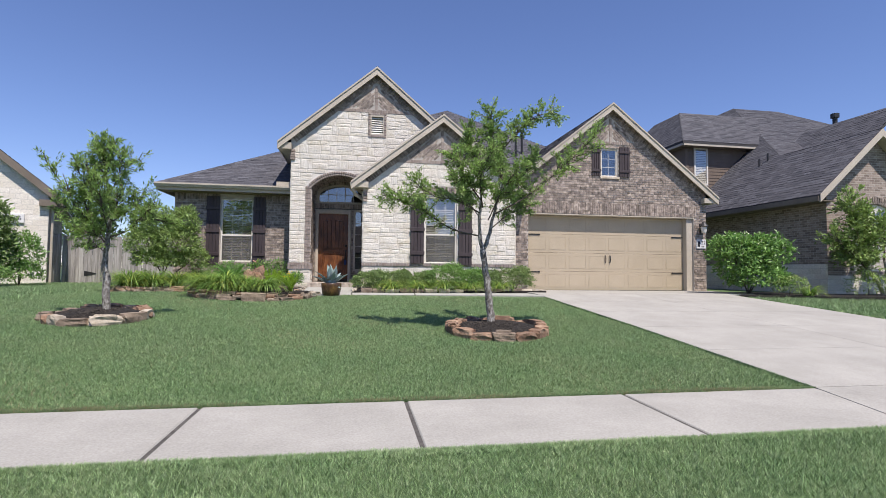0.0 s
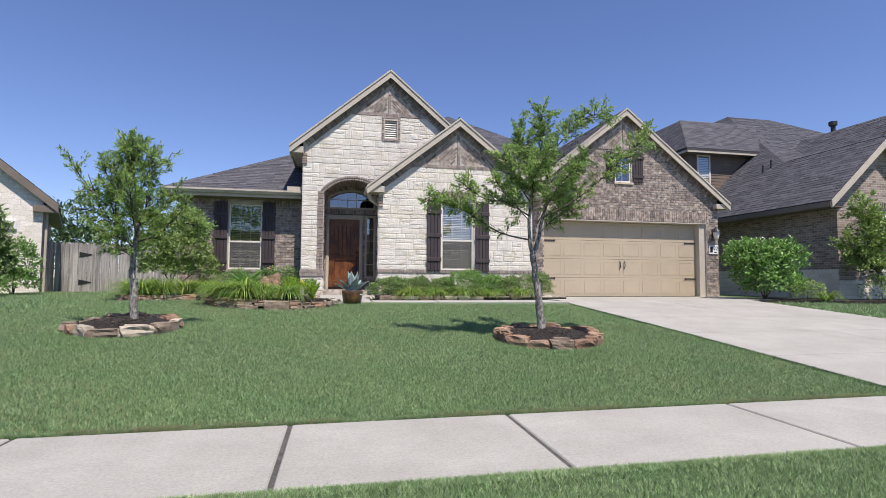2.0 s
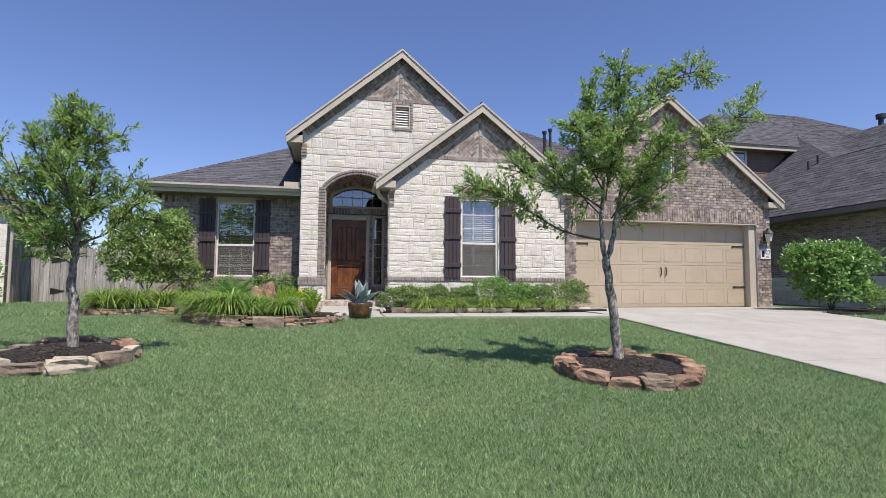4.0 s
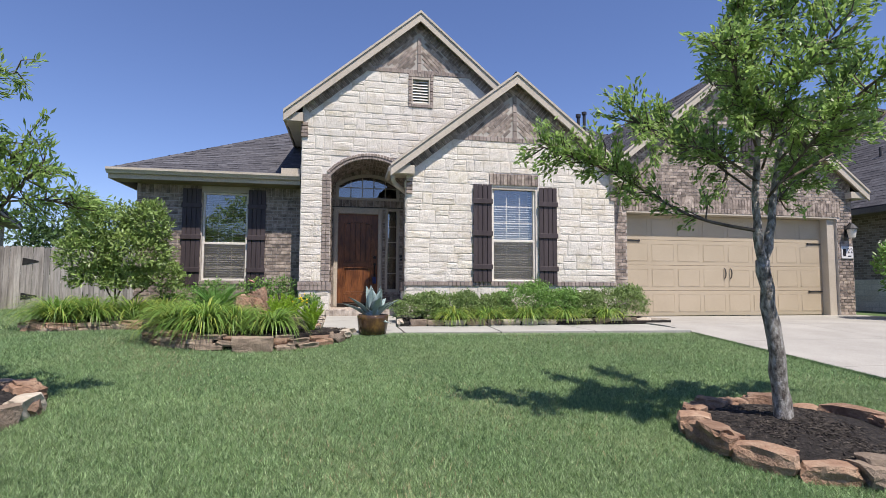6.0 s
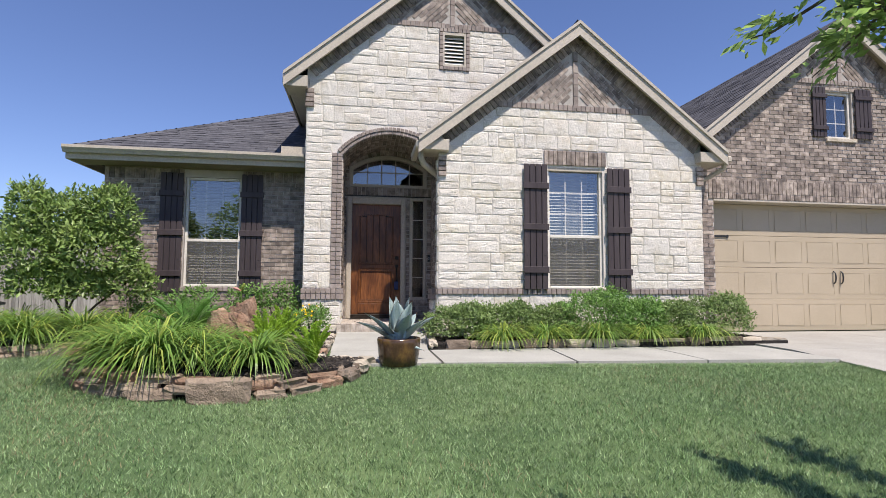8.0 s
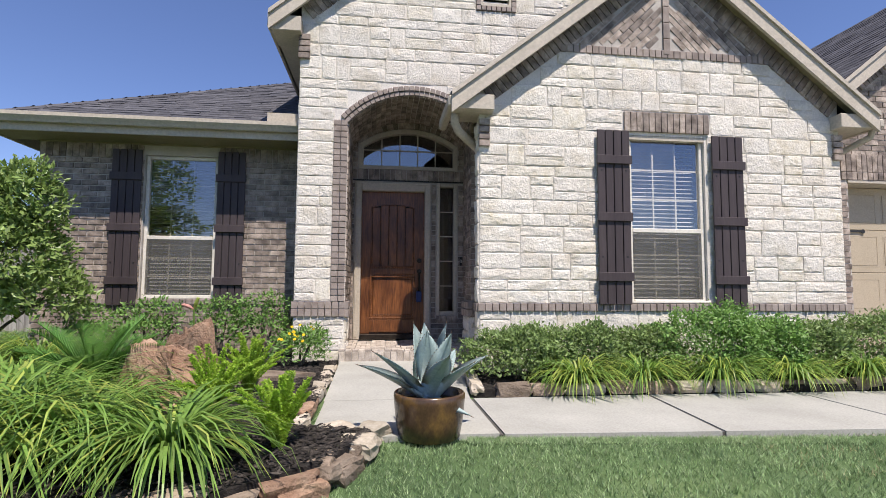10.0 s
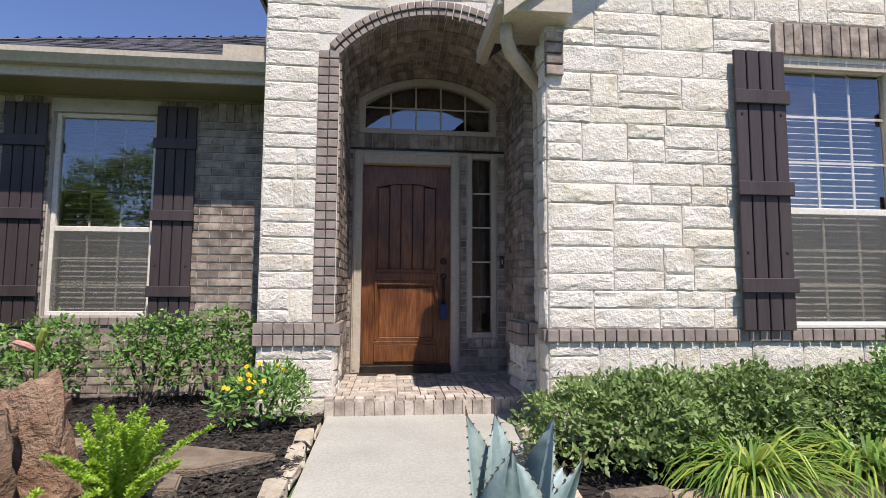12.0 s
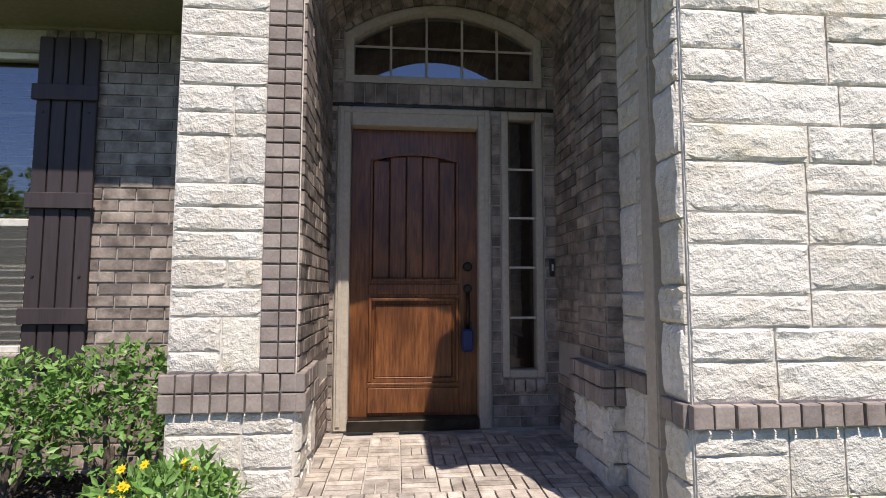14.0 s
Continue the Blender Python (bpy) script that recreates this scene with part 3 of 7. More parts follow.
def gable_outline(x0, x1, cx, apex, sl, drop):
    zl, zr = apex - drop - sl * (cx - x0), apex - drop - sl * (x1 - cx)
    return [(x0, ZB), (x1, ZB), (x1, zr), (cx, apex - drop), (x0, zl)]


def gable_span(x0, x1, cx, apex, sl, drop, band):
    def f(z):
        w = (apex - drop - band - z) / sl
        return [(max(x0, cx - w), min(x1, cx + w))] if w > 0.05 else []
    return f


def rake_band(fr, cx, apex, sl, drop, width, wall, x0, x1):
    """Bricks on end along both slopes under the roof's edge."""
    for s in (-1, 1):
        a = math.atan(sl)
        end = (cx - x0) if s < 0 else (x1 - cx)
        n = int(end / math.cos(a) / 0.079)
        for i in range(n):
            d = (i + 0.5) * end / n
            u, v = cx + s * d, apex - drop - sl * d
            tilt = -s * a
            c, si = math.cos(tilt), math.sin(tilt)
            w, h = 0.067, width - 0.01
            u0 = u - c * w / 2 + si * h
            v0 = v - si * w / 2 - c * h
            piece("brick", UNIT_BRICK, fr, u0, u0 + w, v0, v0 + h, 0.02 * rnd.uniform(0.8, 1.3), wall, tilt)


def herringbone(fr, cx, base, apex_z, sl, wall):
    """Diagonal bricks both sides of an upright course in the gable's point."""
    L, H = 0.2, 0.07
    half = (apex_z - base) / sl
    bm = bmesh.new()
    o = fr[0] + fr[2] * 0.001
    w = half + 0.27 / sl
    prism(bm, [o + fr[1] * (cx - w) + fr[3] * base, o + fr[1] * (cx + w) + fr[3] * base, o + fr[1] * cx + fr[3] * (apex_z + 0.25)], fr[2] * 0.004)
    part("brick_backing", bm, MORTAR, wall)
    c = math.cos(math.radians(45))
    for s in (-1, 1):
        U, V = (c, -s * c), (s * c, c)
        for i in range(-14, 15):
            for j in range(-26, 27):
                p, q = i * L + (0.5 * L if j % 2 else 0), j * H
                u, v = cx + p * U[0] + q * V[0], base + p * U[1] + q * V[1]
                mu, mv = u + (L * U[0] + H * V[0]) / 2, v + (L * U[1] + H * V[1]) / 2
                if (mu - cx) * s < 0.09 or mv < base + 0.1 or mv > apex_z - sl * abs(mu - cx) - 0.03:
                    continue
                piece("brick", UNIT_BRICK, fr, u, u + L - 0.011, v, v + H - 0.01, 0.012 * rnd.uniform(0.7, 1.4), wall, -s * math.radians(45))
    z = base + 0.02
    while z < apex_z - 0.15:
        piece("brick", UNIT_TRIM, fr, cx - 0.04, cx + 0.04, z, min(z + 0.19, apex_z - 0.06), 0.03, wall)
        z += 0.2
    u = cx - half
    while u < cx + half - 0.03:
        piece("brick", UNIT_TRIM, fr, u, u + 0.068, base - 0.02, base + 0.07, 0.025, wall)
        u += 0.078


def rowlock(fr, u0, u1, v0, v1, wall, w=0.079, depth=0.03, me=None):
    n = max(1, round((u1 - u0) / w))
    k = (u1 - u0) / n
    for i in range(n):
        piece("brick", me or UNIT_TRIM, fr, u0 + i * k + 0.005, u0 + (i + 1) * k - 0.005, v0, v1, depth * rnd.uniform(0.9, 1.15), wall)


# wall A: the porch gable
AH = arch_ring(-1.37, 0.29, ZB - 0.3, 3.6, 3.99)
DROP = 0.12
out = gable_outline(AX0, AX1, ACX, AAPEX, ASL, DROP)
ring = [(AX0, ZB), (-1.37, ZB)] + AH[2:][::-1] + [(0.29, ZB), (AX1, ZB)] + out[2:]
wall_a = part("wall", holed(ring, [rect(0.33, 0.74, 5.26, 5.88)], Y_A, Y_A + 0.16), STONEMORTAR, house, "cream limestone gable wall round the arched porch")
FA = frame_of((0, Y_A, 0), (1, 0, 0), (0, -1, 0))


def span_a(z0, z1):
    lo = min(ACX - (AAPEX - DROP - 0.24 - z1) / ASL, 9)
    hi = ACX + (AAPEX - DROP - 0.24 - z1) / ASL
    s = [(max(AX0, lo), min(AX1, hi))]
    if s[0][0] > s[0][1]:
        return []
    holes = []
    if z0 < 1.36:
        holes.append((-1.375, 9))
    elif z0 < 4.08:
        zz = z0
        c, h, r = -0.54, 1.0, 4.1 - 3.62
        R = (h * h + r * r) / (2 * r)
        w = h if zz < 3.62 else math.sqrt(max(0, R * R - (zz - (4.1 - R)) ** 2))
        holes.append((c - w, 9 if zz < 3.45 else c + w))
    if z1 > 5.2 and z0 < 5.95:
        holes.append((0.265, 0.81))
    if z1 > 3.4:
        holes.append((BX0 + (z0 - 3.5) / BSL - 0.1 if z0 > 3.5 else 0.2, 9))
    return [x for x in cut(s, holes) if x[1] - x[0] > 0.06]


ROWS_A = ashlar(0.62, 1.17, span_a, 3) + ashlar(1.36, 5.2, span_a, 5) + ashlar(5.2, 5.95, span_a, 6)
stonework(FA, ROWS_A, wall_a)
for r in ((-1.545, -1.37), ):
    z = 1.36
    while z < 3.58:
        piece("brick", UNIT_TRIM, FA, r[0] + 0.004, -1.46, z, z + 0.066, 0.03, wall_a)
        piece("brick", UNIT_TRIM, FA, -1.452, -1.375, z, z + 0.066, 0.036, wall_a)
        z += 0.076
for za, zb in ((1.175, 1.262), (1.27, 1.355)):
    rowlock(FA, AX0 - 0.03, -1.36, za, zb, wall_a, 0.085, 0.034)
# bricks on the arch
c_, h_, r_ = -0.54, 0.83, 0.39
R_ = (h_ * h_ + r_ * r_) / (2 * r_)
A_ = math.asin(h_ / R_)
n = 30
for i in range(n):
    a = -A_ + (i + 0.5) * 2 * A_ / n
    for rr, hh, dd in ((R_, 0.052, 0.036), (R_ + 0.058, 0.06, 0.05)):
        w = 2 * A_ * rr / n - 0.008
        tilt = -a
        ce, se = math.cos(tilt), math.sin(tilt)
        u, v = c_ + rr * math.sin(a), 3.99 - R_ + rr * math.cos(a)
        piece("brick", UNIT_TRIM, FA, u - ce * w / 2, u - ce * w / 2 + w, v - se * w / 2, v - se * w / 2 + hh, dd, wall_a, tilt)
rake_band(FA, ACX, AAPEX, ASL, DROP, 0.23, wall_a, AX0, AX1 - 0.6)
herringbone(FA, ACX, 5.97, AAPEX - DROP - 0.26, ASL, wall_a)
# corner bricks below the eave
for z in (4.15, 4.23, 4.31, 4.39):
    piece("brick", UNIT_BRICK, FA, AX0 - 0.02, AX0 + 0.12, z + 0.25, z + 0.317, 0.05, wall_a)
# side of wall A
FAS = frame_of((AX0, Y_L, 0), (0, -1, 0), (-1, 0, 0))
wall_as = part("wall", boxes((AX0, AX0 + 0.16, Y_A + 0.162, 22, ZB, 4.7)), STONEMORTAR, house, "limestone side wall of the porch gable")
stonework(FAS, ashlar(0.62, 4.6, lambda a, b: [(0.0, Y_L - Y_A - 0.03)], 8), wall_as)

# vent in gable A
vent = part("vent", boxes((0.33, 0.36, Y_A - 0.03, Y_A + 0.1, 5.26, 5.88), (0.71, 0.74, Y_A - 0.03, Y_A + 0.1, 5.26, 5.88), (0.362, 0.708, Y_A - 0.03, Y_A + 0.1, 5.26, 5.3), (0.362, 0.708, Y_A - 0.03, Y_A + 0.1, 5.83, 5.88)), TRIM, house, "tan louvred gable vent")
for i in range(8):
    bm = boxes((0.362, 0.708, -0.004, 0.004, -0.035, 0.035))
    bmesh.ops.transform(bm, matrix=pose(0, Y_A + 0.03, 5.335 + i * 0.066, -38), verts=bm.verts)
    part("slat", bm, CREAM, vent)
part("backing", boxes((0.33, 0.74, Y_A + 0.17, Y_A + 0.18, 5.2, 5.95)), JOINT, vent)
for z in (5.2, 5.885):
    rowlock(FA, 0.265, 0.81, z, z + 0.062, wall_a, 0.068, 0.035)
for u in (0.268, 0.748):
    z = 5.27
    while z < 5.86:
        piece("brick", UNIT_TRIM, FA, u, u + 0.06, z, z + 0.065, 0.035, wall_a)
        z += 0.077

# wall B: the limestone gable with the window
BW = (1.92, 2.86, 1.37, 3.33)
wall_b = part("wall", holed(gable_outline(BX0, BX1, BCX, BAPEX, BSL, DROP), [rect(*BW)], Y_B, Y_B + 0.16), STONEMORTAR, house, "cream limestone gable wall with a shuttered window")
FB = frame_of((0, Y_B, 0), (1, 0, 0), (0, -1, 0))


def span_b(z0, z1):
    w = (BAPEX - DROP - 0.24 - z1) / BSL
    if w < 0.1:
        return []
    s = [(max(BX0, BCX - w), min(BX1, BCX + w))]
    holes = []
    if z1 > 1.37 and z0 < 3.36:
        holes.append((BW[0] - 0.03, BW[1] + 0.03))
    if z1 > 3.36 and z0 < 3.62:
        holes.append((1.84, 2.94))
    return [x for x in cut(s, holes) if x[1] - x[0] > 0.06]


ROWS_B = ashlar(0.66, 1.28, span_b, 21) + ashlar(1.37, 3.36, span_b, 22) + ashlar(3.36, 3.62, span_b, 24) + ashlar(3.62, 4.29, span_b, 25)
stonework(FB, ROWS_B, wall_b)
rowlock(FB, BX0 - 0.02, BX1 + 0.02, 1.285, 1.365, wall_b, 0.08, 0.034)
for i in range(14):
    u = 1.86 + i * 0.0757
    piece("brick", UNIT_BRICK, FB, u, u + 0.066, 3.37, 3.6, 0.035, wall_b)
rake_band(FB, BCX, BAPEX, BSL, DROP, 0.23, wall_b, BX0, BX1)
herringbone(FB, BCX, 4.3, BAPEX - DROP - 0.26, BSL, wall_b)
for z in (3.12, 3.2, 3.28, 3.36):
    for u in (BX0 - 0.01, BX1 - 0.11):
        piece("brick", UNIT_BRICK, FB, u, u + 0.12, z, z + 0.067, 0.05, wall_b)
FBS = frame_of((BXS, Y_A - 0.01, 0), (0, -1, 0), (-1, 0, 0))
wall_bs = part("wall", boxes((BXS, BXS + 0.16, Y_B + 0.162, Y_A - 0.002, ZB, 3.72)), STONEMORTAR, house, "limestone side wall beside the porch")
SIDE = Y_A - Y_B - 0.18
stonework(FBS, ashlar(0.62, 1.28, lambda a, b: [(0.0, SIDE)], 30) + ashlar(1.37, 3.6, lambda a, b: [(0.0, SIDE)], 31), wall_bs, 0.02)
rowlock(FBS, 0.0, SIDE, 1.285, 1.365, wall_bs, 0.08, 0.045)
FBR = frame_of((BX0, Y_B + 0.158, 0), (0, -1, 0), (-1, 0, 0))
RETURN = [(0.0, 0.15, a, b) for _, _, a, b in ashlar(0.66, 1.28, lambda a, b: [(0.0, 0.15)], 33) + ashlar(1.37, 3.4, lambda a, b: [(0.0, 0.15)], 34)]
stonework(FBR, RETURN, wall_b, 0.03)
rowlock(FBR, -0.004, 0.16, 1.285, 1.365, wall_b, 0.08, 0.034)
part("wall", boxes((BX1 - 0.16, BX1, Y_B + 0.162, Y_C, ZB, 3.72)), MORTAR, house, "brick return wall by the garage")

# wall C: the brick gable over the garage
CG = (5.2, 10.85, ZB - 0.1, 2.98)
CW = (7.62, 8.18, 4.22, 5.13)
outc = gable_outline(CX0, CX1, CCX, CAPEX, CSL, DROP)
ringc = [(CX0, ZB), (CG[0], ZB), (CG[0], CG[3]), (CG[1], CG[3]), (CG[1], ZB), (CX1, ZB)] + outc[2:]
wall_c = part("wall", holed(ringc, [rect(*CW)], Y_C, Y_C + 0.2), MORTAR, house, "brown brick gable wall over the garage")
FC = frame_of((0, Y_C, 0), (1, 0, 0), (0, -1, 0))
gspan_c = gable_span(CX0, CX1, CCX, CAPEX, CSL, DROP, 0.24)


def span_c(z):
    s = gspan_c(z)
    h = []
    if z < 3.0:
        h.append((CG[0], CG[1]))
    if 2.98 < z < 3.36:
        h.append((CG[0] - 0.1, CG[1] + 0.1))
    if 4.14 < z < 5.15:
        h.append((CW[0] - 0.02, CW[1] + 0.02))
    if z > 5.28:
        h.append((CCX - 0.82, CCX + 0.82))
    return cut(s, h)


brickwork(FC, courses(0.6, 6.2, span_c), wall_c, 0.012, 300, (6.0, 3.2))
rowlock(FC, CG[0] - 0.1, CG[1] + 0.1, 3.0, 3.1, wall_c, 0.079, 0.02, UNIT_BRICK)
rowlock(FC, CG[0] - 0.1, CG[1] + 0.1, 3.11, 3.35, wall_c, 0.079, 0.016, UNIT_BRICK)
rake_band(FC, CCX, CAPEX, CSL, DROP, 0.23, wall_c, CX0, CX1)
herringbone(FC, CCX, 5.28, CAPEX - DROP - 0.26, CSL, wall_c)
part("wall", boxes((CX1 - 0.2, CX1, Y_C + 0.202, 36, ZB, 3.6)), FARBRICK, house, "brown brick side wall of the garage")

# left wing
LW = (-4.09, -3.16, 1.37, 3.29)
LX0 = -5.4
wall_l = part("wall", holed(rect(LX0, AX0, ZB, 3.5), [rect(*LW)], Y_L, Y_L + 0.2), MORTAR, house, "brown brick wall of the side wing")
FL = frame_of((0, Y_L, 0), (1, 0, 0), (0, -1, 0))


def span_l(z):
    return cut([(LX0, AX0)], [(LW[0] - 0.01, LW[1] + 0.01)] if 1.29 < z < 3.3 else [])


brickwork(FL, courses(0.6, 3.23, span_l), wall_l, 0.012, 300, (-2.5, 2.2))
rowlock(FL, LX0, LW[0] - 0.02, 3.235, 3.42, wall_l, 0.079, 0.014, UNIT_BRICK)
rowlock(FL, LW[1] + 0.02, AX0, 3.235, 3.42, wall_l, 0.079, 0.014, UNIT_BRICK)
rowlock(FL, LX0, AX0, 1.29, 1.36, wall_l, 0.079, 0.03)
part("wall", boxes((LX0, LX0 + 0.2, Y_L + 0.202, 36, ZB, 3.5)), FARBRICK, house, "brown brick side wall")
part("wall", boxes((LX0, CX1, 36.0, 36.2, ZB, 3.5)), FARBRICK, house, "brown brick back wall")

# porch recess
PAVER = mat("worn tan paver", (0.30, 0.255, 0.215), (0.55, 0.49, 0.43), 0.9, 9, 70, 0.5, 0.005, "object", 0.25)
UNIT_PAVER = unit_block("brick", PAVER)
porch = part("porch_floor", boxes((-1.42, 0.28, 15.43, Y_D, 0.4, 0.76)), MORTAR, house, "brick porch floor with a rowlock step")
FP = (Vector((0, 0, 0.76)), Vector((1, 0, 0)), Vector((0, 0, 1)), Vector((0, 1, 0)))
for j in range(6):
    for i in range(9):
        x, y = -1.42 + i * 0.19, 15.545 + j * 0.19
        for k in range(3):
            if (i + j) % 2:
                q = (x, x + 0.178, y + k * 0.0633, y + k * 0.0633 + 0.053)
            else:
                q = (x + k * 0.0633, x + k * 0.0633 + 0.053, y, y + 0.178)
            if q[3] < Y_D - 0.002 and q[1] < 0.29:
                piece("brick", UNIT_PAVER, FP, *q, 0.02, porch)
FPE = frame_of((0, 15.43, 0), (1, 0, 0), (0, -1, 0))
rowlock(FPE, -1.42, 0.2, 0.6, 0.76, porch, 0.079, 0.014, UNIT_PAVER)
x = -1.42
while x < 0.25:
    piece("brick", UNIT_PAVER, FP, x, x + 0.069, 15.42, 15.538, 0.021, porch)
    x += 0.079

DO = (-1.32, -0.205, 0.785, 3.09)
SO = (-0.125, 0.19, 1.13, 3.09)
TO = arch_ring(-1.27, 0.185, 3.27, 3.64, 3.88)
wall_d = part("wall", holed(rect(-1.55, 0.6, ZB, 4.4), [rect(*DO), rect(*SO), TO], Y_D, Y_D + 0.2), MORTAR, house, "brown brick wall round the front door")
FD = frame_of((0, Y_D, 0), (1, 0, 0), (0, -1, 0))


def span_d(z):
    h = []
    if z < DO[3] + 0.01:
        h.append((DO[0] - 0.005, DO[1] + 0.005))
    if SO[2] - 0.01 < z < SO[3] + 0.01:
        h.append((SO[0] - 0.005, SO[1] + 0.005))
    if 3.09 < z < 3.27:
        h.append((-9, 9))
    if 3.25 < z < 4.0:
        h.append((-1.28 if z < 3.7 else -1.22, 0.19 if z < 3.7 else 0.12))
    return cut([(-1.37, 0.3)], h)


brickwork(FD, courses(0.785, 4.2, span_d), wall_d, 0.012, 250, (-0.5, 2.0))
rowlock(FD, -1.37, 0.3, 3.118, 3.265, wall_d, 0.079, 0.022, UNIT_BRICK)
part("lintel", boxes((-1.36, 0.28, Y_D - 0.02, Y_D - 0.001, 3.095, 3.112)), BRONZE, house, "dark steel lintel over the door")
rowlock(FD, SO[0], SO[1], 1.04, 1.125, wall_d, 0.079, 0.04, UNIT_BRICK)
# bricks over the transom
hh, rr_ = 0.7275, 0.24
Rt = (hh * hh + rr_ * rr_) / (2 * rr_)
At = math.asin(hh / Rt)
for i in range(20):
    a = -At + (i + 0.5) * 2 * At / 20
    rr = Rt + 0.012
    w = 2 * At * rr / 20 - 0.008
    tilt = -a
    ce, se = math.cos(tilt), math.sin(tilt)
    u, v = -0.5425 + rr * math.sin(a), 3.88 - Rt + rr * math.cos(a)
    piece("brick", UNIT_BRICK, FD, u - ce * w / 2, u - ce * w / 2 + w, v - se * w / 2, v - se * w / 2 + 0.13, 0.03, wall_d, tilt)
for nm, x, nx in (("l", -1.37, 1), ("r", 0.29, -1)):
    wl = part("wall", boxes((x - 0.18, x, Y_A + 0.162, Y_D - 0.002, ZB, 4.3)) if nx > 0 else boxes((x, x + 0.18, Y_A + 0.162, Y_D - 0.002, ZB, 4.3)), MORTAR, house, "brown brick side of the porch")
    # the course lies on the reveal too, from the front face inwards
    fr = frame_of((x, Y_A, 0), (0, 1, 0), (nx, 0, 0))
    brickwork(fr, courses(1.36 if nx > 0 else 1.4, 4.0 if nx > 0 else 3.8, lambda z: [(0.0, Y_D - Y_A - 0.01)]), wl, 0.014, 300, (0.3, 2.0), UNIT_BRICK)
    brickwork(fr, courses(0.82, 1.17, lambda z: [(0.45, Y_D - Y_A - 0.01)]), wl, 0.012, 60, (0.3, 1.0))
    if nx > 0:
        stonework(fr, ashlar(0.62, 1.17, lambda a, b: [(0.0, 0.44)], 41), wl, 0.03)
        for za, zb in ((1.175, 1.262), (1.27, 1.355)):
            rowlock(fr, -0.03, 0.45, za, zb, wl, 0.085, 0.045)
pier = part("pier", boxes((0.215, 0.288, Y_A + 0.002, Y_A + 0.42, ZB, 3.72)), MORTAR, house, "brown brick pier beside the porch opening")
FPF, FPS = frame_of((0, Y_A, 0), (1, 0, 0), (0, -1, 0)), frame_of((0.215, Y_A, 0), (0, 1, 0), (-1, 0, 0))
brickwork(FPF, courses(1.37, 3.7, lambda z: [(0.2, 0.3)]), pier, 0.012, 100)
brickwork(FPS, courses(1.37, 3.7, lambda z: [(0.0, 0.42)]), pier, 0.012, 100)
stonework(FPF, ashlar(0.62, 1.17, lambda a, b: [(0.17, 0.3)], 43), pier, 0.03)
stonework(FPS, ashlar(0.62, 1.17, lambda a, b: [(-0.03, 0.44)], 44), pier, 0.05)
for za, zb in ((1.175, 1.262), (1.27, 1.355)):
    rowlock(FPS, -0.03, 0.45, za, zb, pier, 0.085, 0.06)
    rowlock(FPF, 0.155, 0.3, za, zb, pier, 0.085, 0.045)
porch_ceiling = bmesh.new()
ar = AH[2:]
prism(porch_ceiling, [(x, Y_A + 0.162, z + 0.003) for x, z in ar] + [(x, Y_A + 0.162, z + 0.12) for x, z in ar[::-1]], (0, Y_D - Y_A - 0.17, 0))
part("ceiling", porch_ceiling, MORTAR, house, "barrel-vaulted brick porch ceiling")
# soffit bricks of the arch
for i in range(26):
    a = -A_ + (i + 0.5) * 2 * A_ / 26
    w = 2 * A_ * R_ / 26 - 0.009
    tilt = -a
    u, v = c_ + R_ * math.sin(a), 3.99 - R_ + R_ * math.cos(a)
    t = Vector((math.cos(tilt), 0, math.sin(tilt)))
    nrm = Vector((-math.sin(a), 0, -math.cos(a)))
    for y0 in (0.0, 0.21, 0.42, 0.63, 0.84):
        o = Vector((u, Y_A + y0, v)) - t * (w / 2)
        m = Matrix(((t.x * w, -nrm.x * 0.012, 0, o.x), (t.y * w, -nrm.y * 0.012, 0.2, o.y), (t.z * w, -nrm.z * 0.012, 0, o.z), (0, 0, 0, 1)))
        ob = new("brick", UNIT_BRICK)
        ob.parent = wall_a
        ob.matrix_parent_inverse = chain_inverse(wall_a)
        ob.matrix_basis = m

# ---- roofs ----


def roof_slab(name, poly, thick, material, label):
    """A roof plane: ring of 3D points, thickened downwards."""
    bm = bmesh.new()
    prism(bm, poly, (0, 0, -thick))
    return part(name, bm, material, house, label)


def shingle_field(poly, u, v, parent, tab=0.3, expo=0.145, seed=1):
    """Overlapping tabs on a plane: u along the courses, v up the slope; clipped by the ring poly."""
    r = random.Random(seed)
    o = Vector(poly[0])
    u, v = Vector(u).normalized(), Vector(v).normalized()
    n = u.cross(v).normalized()
    if n.z < 0:
        n = -n
    P = [((Vector(p) - o).dot(u), (Vector(p) - o).dot(v)) for p in poly]
    vmin, vmax = min(p[1] for p in P), max(p[1] for p in P)
    verts, faces = [], []
    k, row = vmin, 0
    while k < vmax - 0.02:
        mid = k + expo * 0.5
        xs = []
        for (a, b), (c, d) in zip(P, P[1:] + P[:1]):
            if (b - mid) * (d - mid) < 0:
                xs.append(a + (c - a) * (mid - b) / (d - b))
        xs.sort()
        for a, b in zip(xs[::2], xs[1::2]):
            x = a - r.uniform(0, tab)
            while x < b:
                w = tab * r.uniform(0.55, 1.3)
                p, q = max(a, x), min(b, x + w - 0.004)
                x += w
                if q - p < 0.02:
                    continue
                lift = r.choice((0.007, 0.007, 0.013))
                low = k - r.choice((0, 0, 0.012))
                i = len(verts)
                for uu, vv, nn in ((p, low, lift), (q, low, lift), (q, k + expo, 0.003), (p, k + expo, 0.003), (p, low, 0), (q, low, 0)):
                    verts.append(o + u * uu + v * vv + n * nn)
                faces += [(i, i + 1, i + 2, i + 3), (i + 4, i + 5, i + 1, i)]
        k += expo
        row += 1
    return arr_part("shingles", [tuple(p) for p in verts], faces, SHINGLE, parent, "grey brown asphalt shingles", "stuff")


